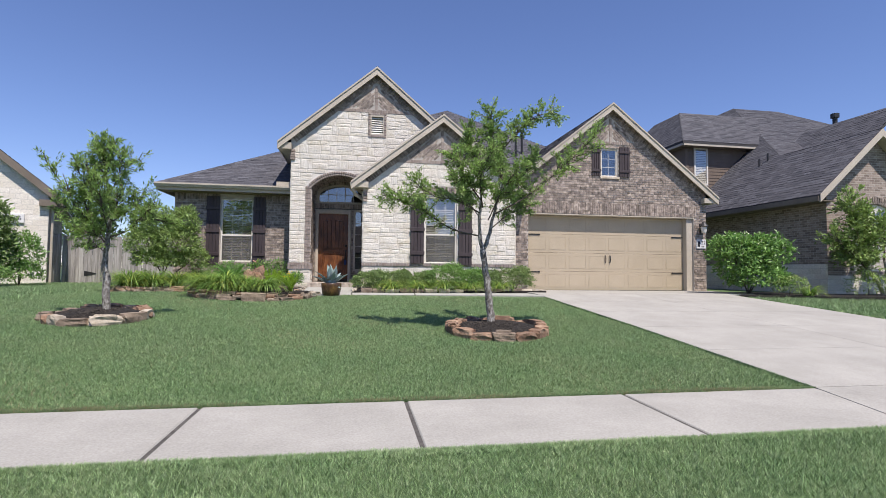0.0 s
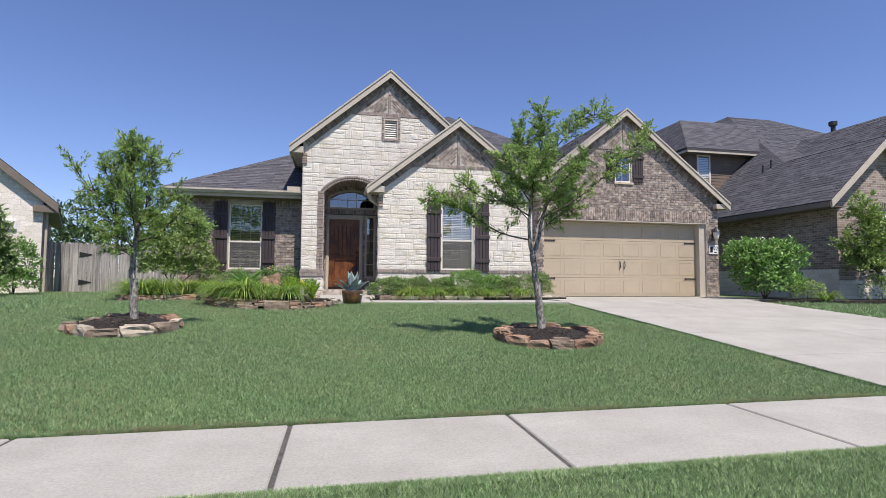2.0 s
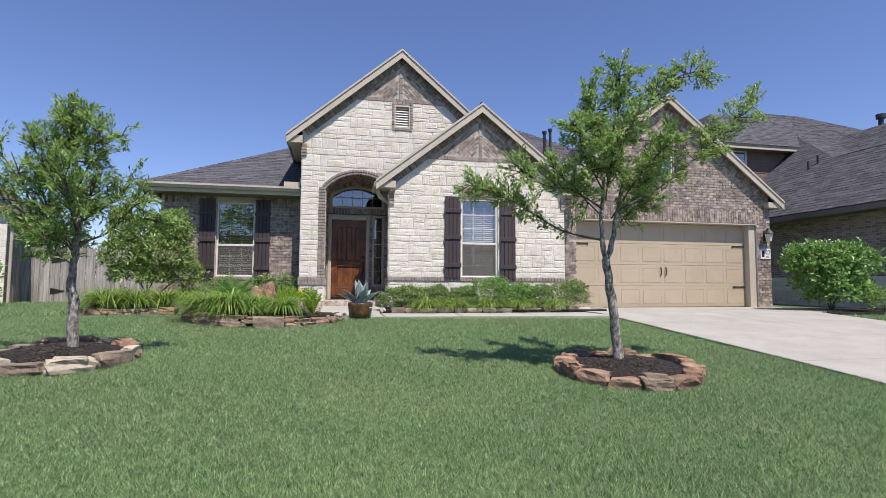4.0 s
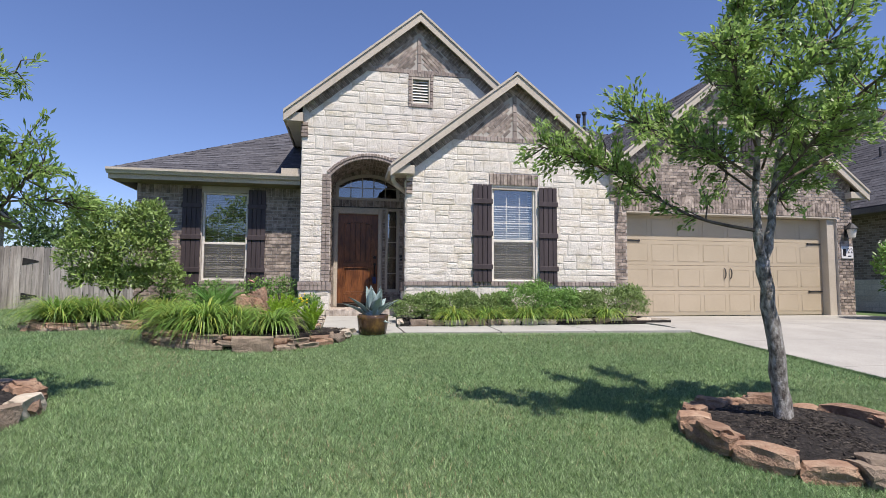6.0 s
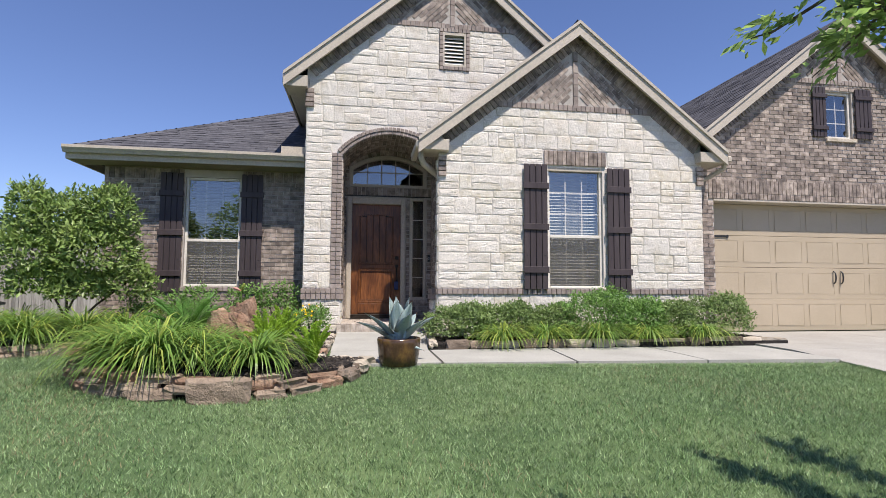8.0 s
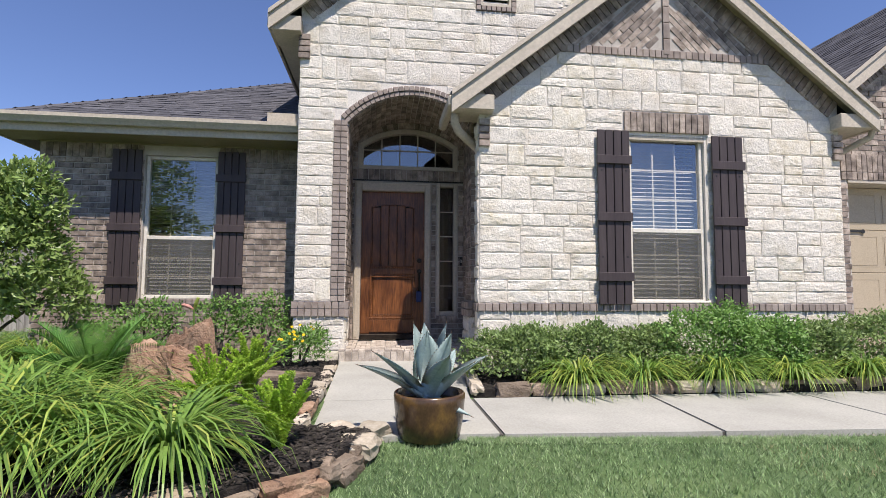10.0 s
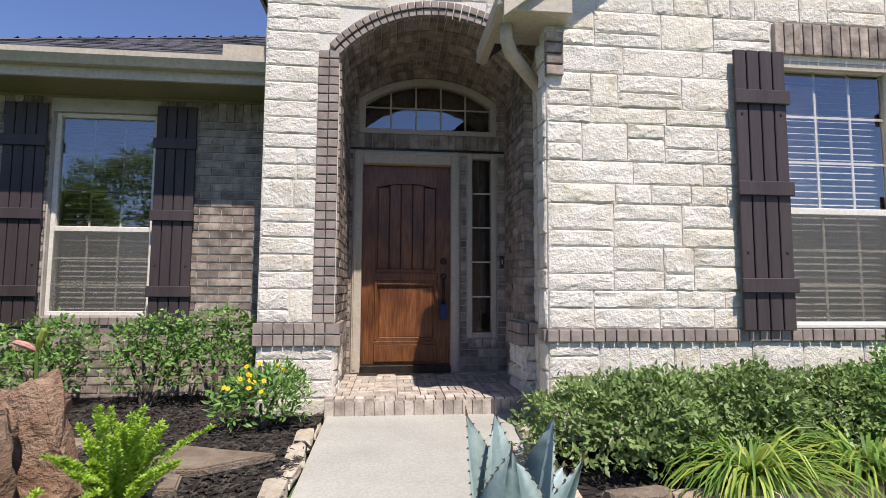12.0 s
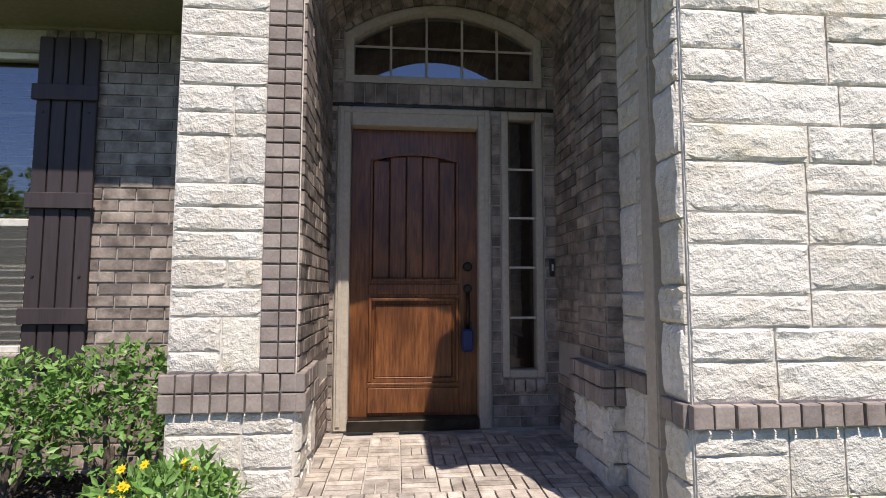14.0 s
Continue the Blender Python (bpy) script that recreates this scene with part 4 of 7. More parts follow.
def gable_roof(cx, apex, sl, x0, x1, y0, y1, label, tabs=True, left_end=None):
    zl, zr = apex - sl * (cx - x0), apex - sl * (x1 - cx)
    for xa, za, s in ((x0, zl, 1), (x1, zr, -1)):
        ye = left_end if (s > 0 and left_end) else y1
        poly = [(xa, y0, za), (cx, y0, apex), (cx, ye, apex), (xa, ye, za)]
        rf = roof_slab("roof", poly, 0.1, ROOFBASE, label)
        if tabs:
            shingle_field(poly, (0, 1, 0), (cx - xa, 0, apex - za), rf, seed=int(xa * 10))
    # fascia boards on the slopes and the soffit under the overhang
    for xa, za in ((x0, zl), (x1, zr)):
        L = math.hypot(cx - xa, apex - za)
        bm = bmesh.new()
        prism(bm, [(xa, y0 - 0.02, za - 0.012), (cx, y0 - 0.02, apex - 0.012), (cx, y0 - 0.02, apex - 0.235), (xa, y0 - 0.02, za - 0.235)], (0, 0.04, 0))
        part("fascia", bm, TRIM, house, "tan fascia board")
        bm = bmesh.new()
        prism(bm, [(xa, y0 - 0.045, za + 0.004), (cx, y0 - 0.045, apex + 0.004), (cx, y0 - 0.045, apex - 0.05), (xa, y0 - 0.045, za - 0.05)], (0, 0.023, 0))
        part("drip_edge", bm, TRIM, house)


gable_roof(ACX, AAPEX, ASL, -2.345, 3.355, Y_A - 0.18, 24.0, "grey brown shingled porch gable roof")
gable_roof(BCX, BAPEX, BSL, -0.2, 5.0, Y_B - 0.2, 18.5, "grey brown shingled gable roof", True, Y_A - 0.003)
gable_roof(CCX, CAPEX, CSL, 4.24, 11.62, Y_C - 0.2, 24.0, "grey brown shingled garage gable roof")
for x0, x1, yw, y0, zt, zb in ((-2.345, -1.93, Y_A, Y_A - 0.18, 4.88, 4.69), (-0.2, 0.31, Y_B, Y_B - 0.2, 3.66, 3.49), (4.5, 5.0, Y_B, Y_B - 0.2, 3.66, 3.49), (11.1, 11.62, Y_C, Y_C - 0.2, 3.62, 3.46)):
    part("eave_return", boxes((x0 + 0.03, x1 - 0.03, y0 + 0.025, yw + 0.3, zb, zt), bevel=0.006), TRIM, house, "tan boxed eave return")
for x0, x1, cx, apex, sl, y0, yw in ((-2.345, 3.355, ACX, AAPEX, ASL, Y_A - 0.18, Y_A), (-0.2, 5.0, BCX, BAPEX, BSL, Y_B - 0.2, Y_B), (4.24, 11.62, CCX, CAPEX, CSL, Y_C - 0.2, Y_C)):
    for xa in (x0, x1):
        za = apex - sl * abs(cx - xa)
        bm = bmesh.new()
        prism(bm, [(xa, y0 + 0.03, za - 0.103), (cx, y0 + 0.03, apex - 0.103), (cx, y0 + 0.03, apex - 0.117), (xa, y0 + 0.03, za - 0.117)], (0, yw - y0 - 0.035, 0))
        # gable soffits take the colour that carries the eave shade
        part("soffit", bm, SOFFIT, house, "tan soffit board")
# side eaves of gable A, with the overhang running back
part("soffit", boxes((-2.3, AX0 - 0.002, Y_A + 0.31, 22, 4.72, 4.75)), TRIM, house, "tan soffit board")
part("fascia", boxes((-2.36, -2.33, Y_A - 0.16, 22, 4.72, 4.91)), TRIM, house, "tan fascia board")

# main hip roof
E0, EZ, MS = 15.86, 3.63, 0.575
RY = E0 + 10.3
RZ = EZ + MS * (RY - E0)
XL, XR = -5.78, 11.5
DL = AX0 - 0.005 - XL
PEAK = (XL + 10.3, RY, RZ)
for k, ring in enumerate(([(XL, E0, EZ), (XL + DL, E0, EZ), (XL + DL, E0 + DL, EZ + MS * DL)], [(3.2, E0, EZ), (XR, E0, EZ), PEAK, (XL + DL, E0 + DL, EZ + MS * DL)])):
    main = roof_slab("roof", ring, 0.08, ROOFBASE, "grey brown shingled hip roof")
    shingle_field(ring, (1, 0, 0), (0, 1, MS), main, seed=5 + 20 * k)
left = roof_slab("roof", [(XL, E0, EZ), PEAK, (XL, 2 * RY - E0, EZ)], 0.08, ROOFBASE, "grey brown shingled hip end")
shingle_field([(XL, E0, EZ), PEAK, (XL, 2 * RY - E0, EZ)], (0, 1, 0), (1, 0, MS), left, seed=6)
right = roof_slab("roof", [(XR, E0, EZ), PEAK, (XR, 2 * RY - E0, EZ)], 0.08, ROOFBASE, "grey brown shingled hip end")
shingle_field([(XR, E0, EZ), PEAK, (XR, 2 * RY - E0, EZ)], (0, 1, 0), (-1, 0, (RZ - EZ) / (XR - PEAK[0])), right, seed=7)
roof_slab("roof", [(XL, 2 * RY - E0, EZ), (XR, 2 * RY - E0, EZ), PEAK], 0.08, ROOFBASE, "grey brown shingled back slope")
bm = bmesh.new()
for i in range(47):
    d0, d1 = i * 0.215, (i + 1) * 0.215 + 0.03
    a, b = Vector((XL + d0, E0 + d0, EZ + MS * d0 + 0.02)), Vector((XL + d1, E0 + d1, EZ + MS * d1 + 0.012))
    prism(bm, [a + Vector((-0.1, 0.1, -0.06)), a, a + Vector((0.1, -0.1, -0.06))], b - a)
part("hip_cap", bm, SHINGLE, house, "shingle hip caps", "stuff")
part("soffit", boxes((XL + 0.03, AX0 - 0.002, E0 + 0.03, Y_L - 0.002, 3.44, 3.46)), SOFFIT, house, "olive tan soffit board, eave shade in its colour")
part("fascia", boxes((XL + 0.01, AX0 - 0.045, E0, E0 + 0.03, 3.43, 3.62)), TRIM, house, "tan fascia board")
part("fascia", boxes((XL + 0.0, XL + 0.03, E0 + 0.032, 36.4, 3.43, 3.64)), TRIM, house, "tan fascia board")
# gutter with its rolled lip
bm = bmesh.new()
prof = [(0.0, 0.0), (0.07, 0.0), (0.085, 0.03), (0.115, 0.07), (0.115, 0.115), (0.095, 0.115), (0.095, 0.1), (0.0, 0.1)]
prism(bm, [(XL, E0 - 0.002 - p, 3.52 + q) for p, q in prof], (AX0 - 0.04 - XL, 0, 0))
part("gutter", bm, TRIM, house, "tan metal gutter")
part("flashing", boxes((-2.42, AX0 - 0.04, E0 - 0.02, E0 + 0.3, 3.655, 3.78)), TRIM, house, "tan end block over the gutter")
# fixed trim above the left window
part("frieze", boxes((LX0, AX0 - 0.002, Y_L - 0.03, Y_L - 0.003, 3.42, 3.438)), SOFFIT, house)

# downspouts


def spout(pts, w, d):
    """A rectangular pipe: w along x, d along y, through pts."""
    bm = bmesh.new()
    rings = []
    for x, y, z, flat in pts:
        h = d / 2
        rings.append([bm.verts.new((x + sx * w / 2, y + (0 if flat else sy * h), z + (sy * h if flat else 0))) for sx, sy in ((-1, -1), (1, -1), (1, 1), (-1, 1))])
    for p, q in zip(rings, rings[1:]):
        for k in range(4):
            bm.faces.new((p[k], p[(k + 1) % 4], q[(k + 1) % 4], q[k]))
    bmesh.ops.bevel(bm, geom=[e for e in bm.edges if abs(e.verts[0].co.z - e.verts[1].co.z) > 0.1], offset=0.012, segments=2, affect="EDGES")
    return bm


ds = bmesh.new()
tube(ds, [(-0.13, 14.72, 3.5), (-0.13, 14.74, 3.4), (-0.08, 14.8, 3.32), (0.1, 14.98, 3.24), (0.2, 15.06, 3.18), (0.232, 15.08, 3.06)], [0.045, 0.047, 0.05, 0.05, 0.048, 0.045], 12)
part("downspout_elbow", ds, TRIM, house, "tan metal downspout elbow", "", True)
ds = spout([(0.235, 15.08, 3.09, 0), (0.235, 15.08, 2.0, 0), (0.235, 15.08, 0.66, 0)], 0.085, 0.095)
for z in (2.78, 1.08):
    part("strap", boxes((0.187, 0.285, 15.026, 15.134, z, z + 0.035), bevel=0.006), TRIM, house)
part("downspout", ds, TRIM, house, "tan metal downspout")
part("gutter", boxes((-0.235, -0.145, 14.5, 15.4, 3.5, 3.63), bevel=0.02), TRIM, house, "tan metal gutter")
ds = bmesh.new()
tube(ds, [(5.04, 14.6, 3.52), (5.04, 14.65, 3.42), (4.9, 14.88, 3.3), (4.74, 15.05, 3.2), (4.74, 15.07, 2.2), (4.74, 15.07, 0.65)], [0.04] * 6, 10)
part("downspout", ds, TRIM, house, "tan metal downspout")
part("gutter", boxes((5.01, 5.1, 14.5, 15.1, 3.5, 3.61), bevel=0.02), TRIM, house, "tan metal gutter")
# roof pipes
for x, y, z in ((6.2, 19.6, 6.0), (6.55, 19.9, 6.2)):
    bm = bmesh.new()
    tube(bm, [(x, y, z - 0.6), (x, y, z + 0.66)], [0.05, 0.05], 12)
    tube(bm, [(x, y, z + 0.66), (x, y, z + 0.75)], [0.08, 0.08], 12)
    part("roof_pipe", bm, BLACKMETAL, house, "black roof vent pipe")

# ---- windows ----


def window(x0, x1, z0, z1, y, split, cols, label, screen=True, slats=True, rows_up=3, rows_dn=3):
    w = thing("window", ((x0 + x1) / 2, y, z0), label, "")
    w.parent = house
    w.matrix_parent_inverse = chain_inverse(house)
    t = 0.045
    yf = y + 0.04
    part("frame", boxes((x0 + 0.002, x0 + t, yf, yf + 0.07, z0 + 0.002, z1 - 0.002), (x1 - t, x1 - 0.002, yf, yf + 0.07, z0 + 0.002, z1 - 0.002), (x0 + t + 0.001, x1 - t - 0.001, yf, yf + 0.07, z1 - t, z1 - 0.002), (x0 + t + 0.001, x1 - t - 0.001, yf - 0.02, yf + 0.07, z0 + 0.002, z0 + t), bevel=0.005), CREAM, w)
    if split:
        part("meeting_rail", boxes((x0 + t + 0.001, x1 - t - 0.001, yf - 0.006, yf + 0.05, split - 0.025, split + 0.025), bevel=0.005), CREAM, w)
    panes = ((split + 0.026, z1 - t, yf + 0.03, rows_up), (z0 + t, split - 0.026, yf + 0.012, rows_dn)) if split else ((z0 + t, z1 - t, yf + 0.03, rows_up),)
    for a, b, yy, rows in panes:
        pane_sheet(x0 + t, x1 - t, yy, a, b, w, "reflecting clear glass")
        bm = bmesh.new()
        for i in range(1, cols):
            x = x0 + t + (x1 - x0 - 2 * t) * i / cols
            box(bm, x - 0.009, x + 0.009, yy + 0.01, yy + 0.018, a, b)
        for i in range(1, rows):
            z = a + (b - a) * i / rows
            box(bm, x0 + t, x1 - t, yy + 0.0105, yy + 0.0175, z - 0.009, z + 0.009)
        part("glazing_grid", bm, CREAM, w, "white bars between the panes")
    if screen:
        s = part("screen", boxes((x0 + t, x1 - t, yf - 0.004, yf - 0.002, z0 + t, split - 0.026)), SCREEN, w, "grey insect screen")
        s.visible_shadow = False
    if slats:
        bm = bmesh.new()
        n = int((z1 - z0 - 0.1) / 0.05)
        for i in range(n):
            z = z0 + 0.06 + i * 0.05
            prism(bm, [(x0 + 0.05, y + 0.155, z), (x0 + 0.05, y + 0.195, z + 0.018), (x0 + 0.05, y + 0.195, z + 0.021), (x0 + 0.05, y + 0.155, z + 0.003)], (x1 - x0 - 0.1, 0, 0))
        part("blind", bm, BLIND, w, "white slatted blind behind the glass")
    part("room", boxes((x0 - 0.3, x1 + 0.3, y + 1.4, y + 1.5, z0 - 0.2, z1 + 0.2), (x0 - 0.3, x0 - 0.25, y + 0.21, y + 1.4, z0 - 0.2, z1 + 0.2), (x1 + 0.25, x1 + 0.3, y + 0.21, y + 1.4, z0 - 0.2, z1 + 0.2), (x0 - 0.3, x1 + 0.3, y + 0.21, y + 1.4, z1 + 0.2, z1 + 0.25), (x0 - 0.3, x1 + 0.3, y + 0.21, y + 1.4, z0 - 0.25, z0 - 0.2)), DARKROOM, w, "room box behind the window, coloured dark for its shade")
    return w


window(*BW, Y_B, 2.215, 3, "cream double-hung window with blinds in limestone wall")
window(*LW, Y_L, 2.18, 3, "cream double-hung window with blinds in brick wall")
window(*CW, Y_C, 0, 2, "small cream gable window over the garage", False, False, 3)
part("sill", boxes((CW[0] - 0.05, CW[1] + 0.05, Y_C - 0.05, Y_C + 0.03, CW[2] - 0.07, CW[2] - 0.003), bevel=0.006), PALEROCK, house, "stone sill")
part("sill", boxes((BW[0] - 0.02, BW[1] + 0.02, Y_B - 0.02, Y_B + 0.03, BW[2] + 0.001, BW[2] + 0.03), bevel=0.006), CREAM, house, "cream sill")
part("head_trim", boxes((BW[0], BW[1], Y_B + 0.001, Y_B + 0.035, BW[3] - 0.05, BW[3] - 0.003)), TRIM, house)


def shutter(x0, x1, z0, z1, y):
    s = thing("shutter", ((x0 + x1) / 2, y, z0), "dark brown board-and-batten shutter", "")
    s.parent = house
    s.matrix_parent_inverse = chain_inverse(house)
    w = (x1 - x0) / 4
    for i in range(4):
        part("board", boxes((x0 + i * w + 0.005, x0 + (i + 1) * w - 0.005, y - 0.03, y - 0.008, z0, z1), bevel=0.004), SHUTTER, s)
    part("backing", boxes((x0 + 0.02, x1 - 0.02, y - 0.0079, y - 0.001, z0 + 0.02, z1 - 0.02)), INK, s)
    hgt = z1 - z0
    bh = 0.1 if hgt > 1.5 else 0.075
    for f in ((0.8, 0.47, 0.13) if hgt > 1.5 else (0.78, 0.14)):
        z = z0 + f * hgt
        part("batten", boxes((x0 - 0.012, x1 + 0.012, y - 0.055, y - 0.031, z, z + bh), bevel=0.004), SHUTTER, s)
    if hgt > 1.5:
        for zz in (0.765, 0.27):
            for xx in (x0 + 0.05, x1 - 0.05):
                bm = bmesh.new()
                tube(bm, [(xx, y - 0.036, z0 + zz * hgt), (xx, y - 0.0305, z0 + zz * hgt)], [0.008, 0.01], 8)
                part("screw", bm, BLACKMETAL, s)


YS = Y_B - 0.04
shutter(1.50, 1.895, 1.36, 3.36, YS)
shutter(2.91, 3.31, 1.33, 3.34, YS)
shutter(-4.49, -4.11, 1.28, 3.35, Y_L - 0.02)
shutter(-3.15, -2.78, 1.28, 3.36, Y_L - 0.02)
shutter(7.29, 7.58, 4.23, 5.19, Y_C - 0.02)
shutter(8.22, 8.58, 4.23, 5.19, Y_C - 0.02)

# ---- front door ----
door = thing("door", (-0.76, Y_D, 0.82), "dark-stained knotty wood front door with an arched panel", "")
door.parent = house
door.matrix_parent_inverse = chain_inverse(house)
dx0, dx1, dz0, dz1, yd = -1.22, -0.30, 0.865, 2.945, Y_D + 0.06
part("frame", boxes((DO[0] + 0.001, dx0 - 0.002, Y_D - 0.035, Y_D + 0.12, 0.787, DO[3] - 0.001), (dx1 + 0.002, DO[1] - 0.001, Y_D - 0.035, Y_D + 0.12, 0.787, DO[3] - 0.001), (dx0 - 0.001, dx1 + 0.001, Y_D - 0.035, Y_D + 0.12, dz1 + 0.003, DO[3] - 0.001), bevel=0.008), TRIM, door, "tan painted door frame")
part("frame_moulding", boxes((DO[0] + 0.02, DO[0] + 0.05, Y_D - 0.045, Y_D - 0.036, 0.82, DO[3] - 0.02), (DO[1] - 0.05, DO[1] - 0.02, Y_D - 0.045, Y_D - 0.036, 0.82, DO[3] - 0.02), (DO[0] + 0.051, DO[1] - 0.051, Y_D - 0.045, Y_D - 0.036, DO[3] - 0.05, DO[3] - 0.02), bevel=0.003), TRIM, door)
part("sill", boxes((dx0, dx1, Y_D - 0.05, Y_D + 0.12, 0.787, 0.862), bevel=0.005), BRONZE, door, "dark metal threshold")
mz = dz0 + 0.86
pu = [(dx0 + 0.14, mz + 0.1), (dx1 - 0.14, mz + 0.1)] + arch_ring(dx0 + 0.14, dx1 - 0.14, 0, dz1 - 0.22, dz1 - 0.17, 10)[2:]
lo = rect(dx0 + 0.14, dx1 - 0.14, dz0 + 0.26, mz - 0.02)
part("leaf", holed(rect(dx0 + 0.001, dx1 - 0.001, dz0, dz1), [pu, lo], yd, yd + 0.045), WOODDOOR, door)
part("kick_rail", boxes((dx0 + 0.13, dx1 - 0.13, yd - 0.014, yd - 0.001, dz0 + 0.02, dz0 + 0.2), bevel=0.006), WOODDOOR, door)
part("lock_rail", boxes((dx0 + 0.13, dx1 - 0.13, yd - 0.014, yd - 0.001, mz, mz + 0.08), bevel=0.006), WOODDOOR, door)
part("moulding", boxes((dx0 + 0.13, dx1 - 0.13, yd - 0.022, yd - 0.015, dz0 + 0.215, dz0 + 0.235), (dx0 + 0.135, dx0 + 0.155, yd - 0.016, yd + 0.02, dz0 + 0.24, mz - 0.02), (dx1 - 0.155, dx1 - 0.135, yd - 0.016, yd + 0.02, dz0 + 0.24, mz - 0.02), (dx0 + 0.156, dx1 - 0.156, yd - 0.016, yd + 0.02, mz - 0.045, mz - 0.025), (dx0 + 0.135, dx0 + 0.155, yd - 0.016, yd + 0.02, mz + 0.1, dz1 - 0.225), (dx1 - 0.155, dx1 - 0.135, yd - 0.016, yd + 0.02, mz + 0.1, dz1 - 0.225), (dx0 + 0.156, dx1 - 0.156, yd - 0.016, yd + 0.02, mz + 0.1, mz + 0.12), bevel=0.004), WOODDOOR, door)
bm = bmesh.new()
arc = arch_ring(dx0 + 0.14, dx1 - 0.14, 0, dz1 - 0.22, dz1 - 0.17, 14)[2:]
arc2 = arch_ring(dx0 + 0.14, dx1 - 0.14, 0, dz1 - 0.242, dz1 - 0.192, 14)[2:]
for a, b, c, d in zip(arc, arc[1:], arc2, arc2[1:]):
    prism(bm, [(a[0], yd - 0.016, a[1]), (b[0], yd - 0.016, b[1]), (d[0], yd - 0.016, d[1]), (c[0], yd - 0.016, c[1])], (0, 0.03, 0))
part("moulding", bm, WOODDOOR, door)
pw = (dx1 - dx0 - 0.31) / 5
part("lower_field", boxes((dx0 + 0.141, dx1 - 0.141, yd + 0.018, yd + 0.031, dz0 + 0.236, mz - 0.022)), WOODDOOR, door)
part("lower_panel", boxes((dx0 + 0.175, dx1 - 0.175, yd + 0.008, yd + 0.0175, dz0 + 0.265, mz - 0.065), bevel=0.012), WOODDOOR, door)
for z0, z1 in ((mz + 0.12, dz1 - 0.185),):
    for i in range(5):
        x = dx0 + 0.155 + i * pw
        zt = z1 - (0.045 if z1 > 2 and i in (0, 4) else 0.012 if z1 > 2 and i in (1, 3) else 0)
        part("plank", boxes((x + 0.003, x + pw - 0.003, yd + 0.014, yd + 0.03, z0, zt), bevel=0.005), WOODDOOR, door)
part("backing", boxes((dx0 + 0.1, dx1 - 0.1, yd + 0.032, yd + 0.042, dz0 + 0.2, dz1 - 0.1)), INK, door)
lx = dx1 - 0.07
for z, r in ((1.93, 0.035), (1.77, 0.033)):
    bm = bmesh.new()
    tube(bm, [(lx, yd - 0.001, z), (lx, yd - 0.02, z), (lx, yd - 0.03, z)], [r, r, r * 0.7], 16)
    part("lock_plate", bm, BRONZE, door, "aged bronze lock")
bm = bmesh.new()
tube(bm, [(lx, yd - 0.02, 1.75), (lx, yd - 0.055, 1.69), (lx, yd - 0.06, 1.6), (lx, yd - 0.04, 1.52), (lx, yd - 0.005, 1.49)], [0.012, 0.014, 0.015, 0.013, 0.016], 10)
part("handle", bm, BRONZE, door, "aged bronze pull handle")
part("lock_box", boxes((lx - 0.045, lx + 0.035, yd - 0.075, yd - 0.03, 1.32, 1.48), bevel=0.012), BLUE, door, "blue key lock box hanging on the handle")
bm = bmesh.new()
tube(bm, [(lx - 0.03, yd - 0.05, 1.47), (lx - 0.03, yd - 0.05, 1.53), (lx - 0.005, yd - 0.05, 1.55), (lx + 0.02, yd - 0.05, 1.53), (lx + 0.02, yd - 0.05, 1.47)], [0.006] * 5, 8)
part("shackle", bm, BLACKMETAL, door)

# sidelight and transom
sl = thing("sidelight", (0.03, Y_D, 1.13), "narrow five-pane sidelight beside the front door", "")
sl.parent = house
sl.matrix_parent_inverse = chain_inverse(house)
x0, x1, z0, z1 = SO
part("frame", boxes((x0 + 0.002, x0 + 0.055, Y_D - 0.015, Y_D + 0.1, z0 + 0.002, z1 - 0.002), (x1 - 0.055, x1 - 0.002, Y_D - 0.015, Y_D + 0.1, z0 + 0.002, z1 - 0.002), (x0 + 0.056, x1 - 0.056, Y_D - 0.015, Y_D + 0.1, z1 - 0.06, z1 - 0.002), (x0 + 0.056, x1 - 0.056, Y_D - 0.015, Y_D + 0.1, z0 + 0.002, z0 + 0.06), bevel=0.006), TRIM, sl)
for i in range(5):
    a = z0 + 0.062 + (z1 - z0 - 0.124) * i / 5
    b = z0 + 0.062 + (z1 - z0 - 0.124) * (i + 1) / 5
    pane_sheet(x0 + 0.056, x1 - 0.056, Y_D + 0.04, a + 0.007, b - 0.007, sl)
    if i:
        part("glazing_bar", boxes((x0 + 0.056, x1 - 0.056, Y_D + 0.03, Y_D + 0.05, a - 0.0068, a + 0.0068)), CREAM, sl)
tr = thing("transom_window", (-0.54, Y_D, 3.27), "arched ten-pane transom window over the door", "")
tr.parent = house
tr.matrix_parent_inverse = chain_inverse(house)
inner = arch_ring(-1.21, 0.125, 3.325, 3.6, 3.822)
outer = arch_ring(-1.268, 0.183, 3.272, 3.638, 3.878)
part("frame", holed(outer, [inner], Y_D - 0.02, Y_D + 0.09), TRIM, tr)
p = arr_part("pane", [(x, Y_D + 0.04, z) for x, z in inner], [tuple(range(len(inner)))], GLASS, tr)
p.visible_shadow = False
part("glazing_grid", boxes(*[(-1.21 + 1.335 * i / 5 - 0.009, -1.21 + 1.335 * i / 5 + 0.009, Y_D + 0.028, Y_D + 0.038, 3.325, 3.66 + 0.15 * (1 if i in (2, 3) else 0.5)) for i in range(1, 5)], (-1.21, 0.125, Y_D + 0.027, Y_D + 0.0275, 3.555, 3.573)), TRIM, tr)
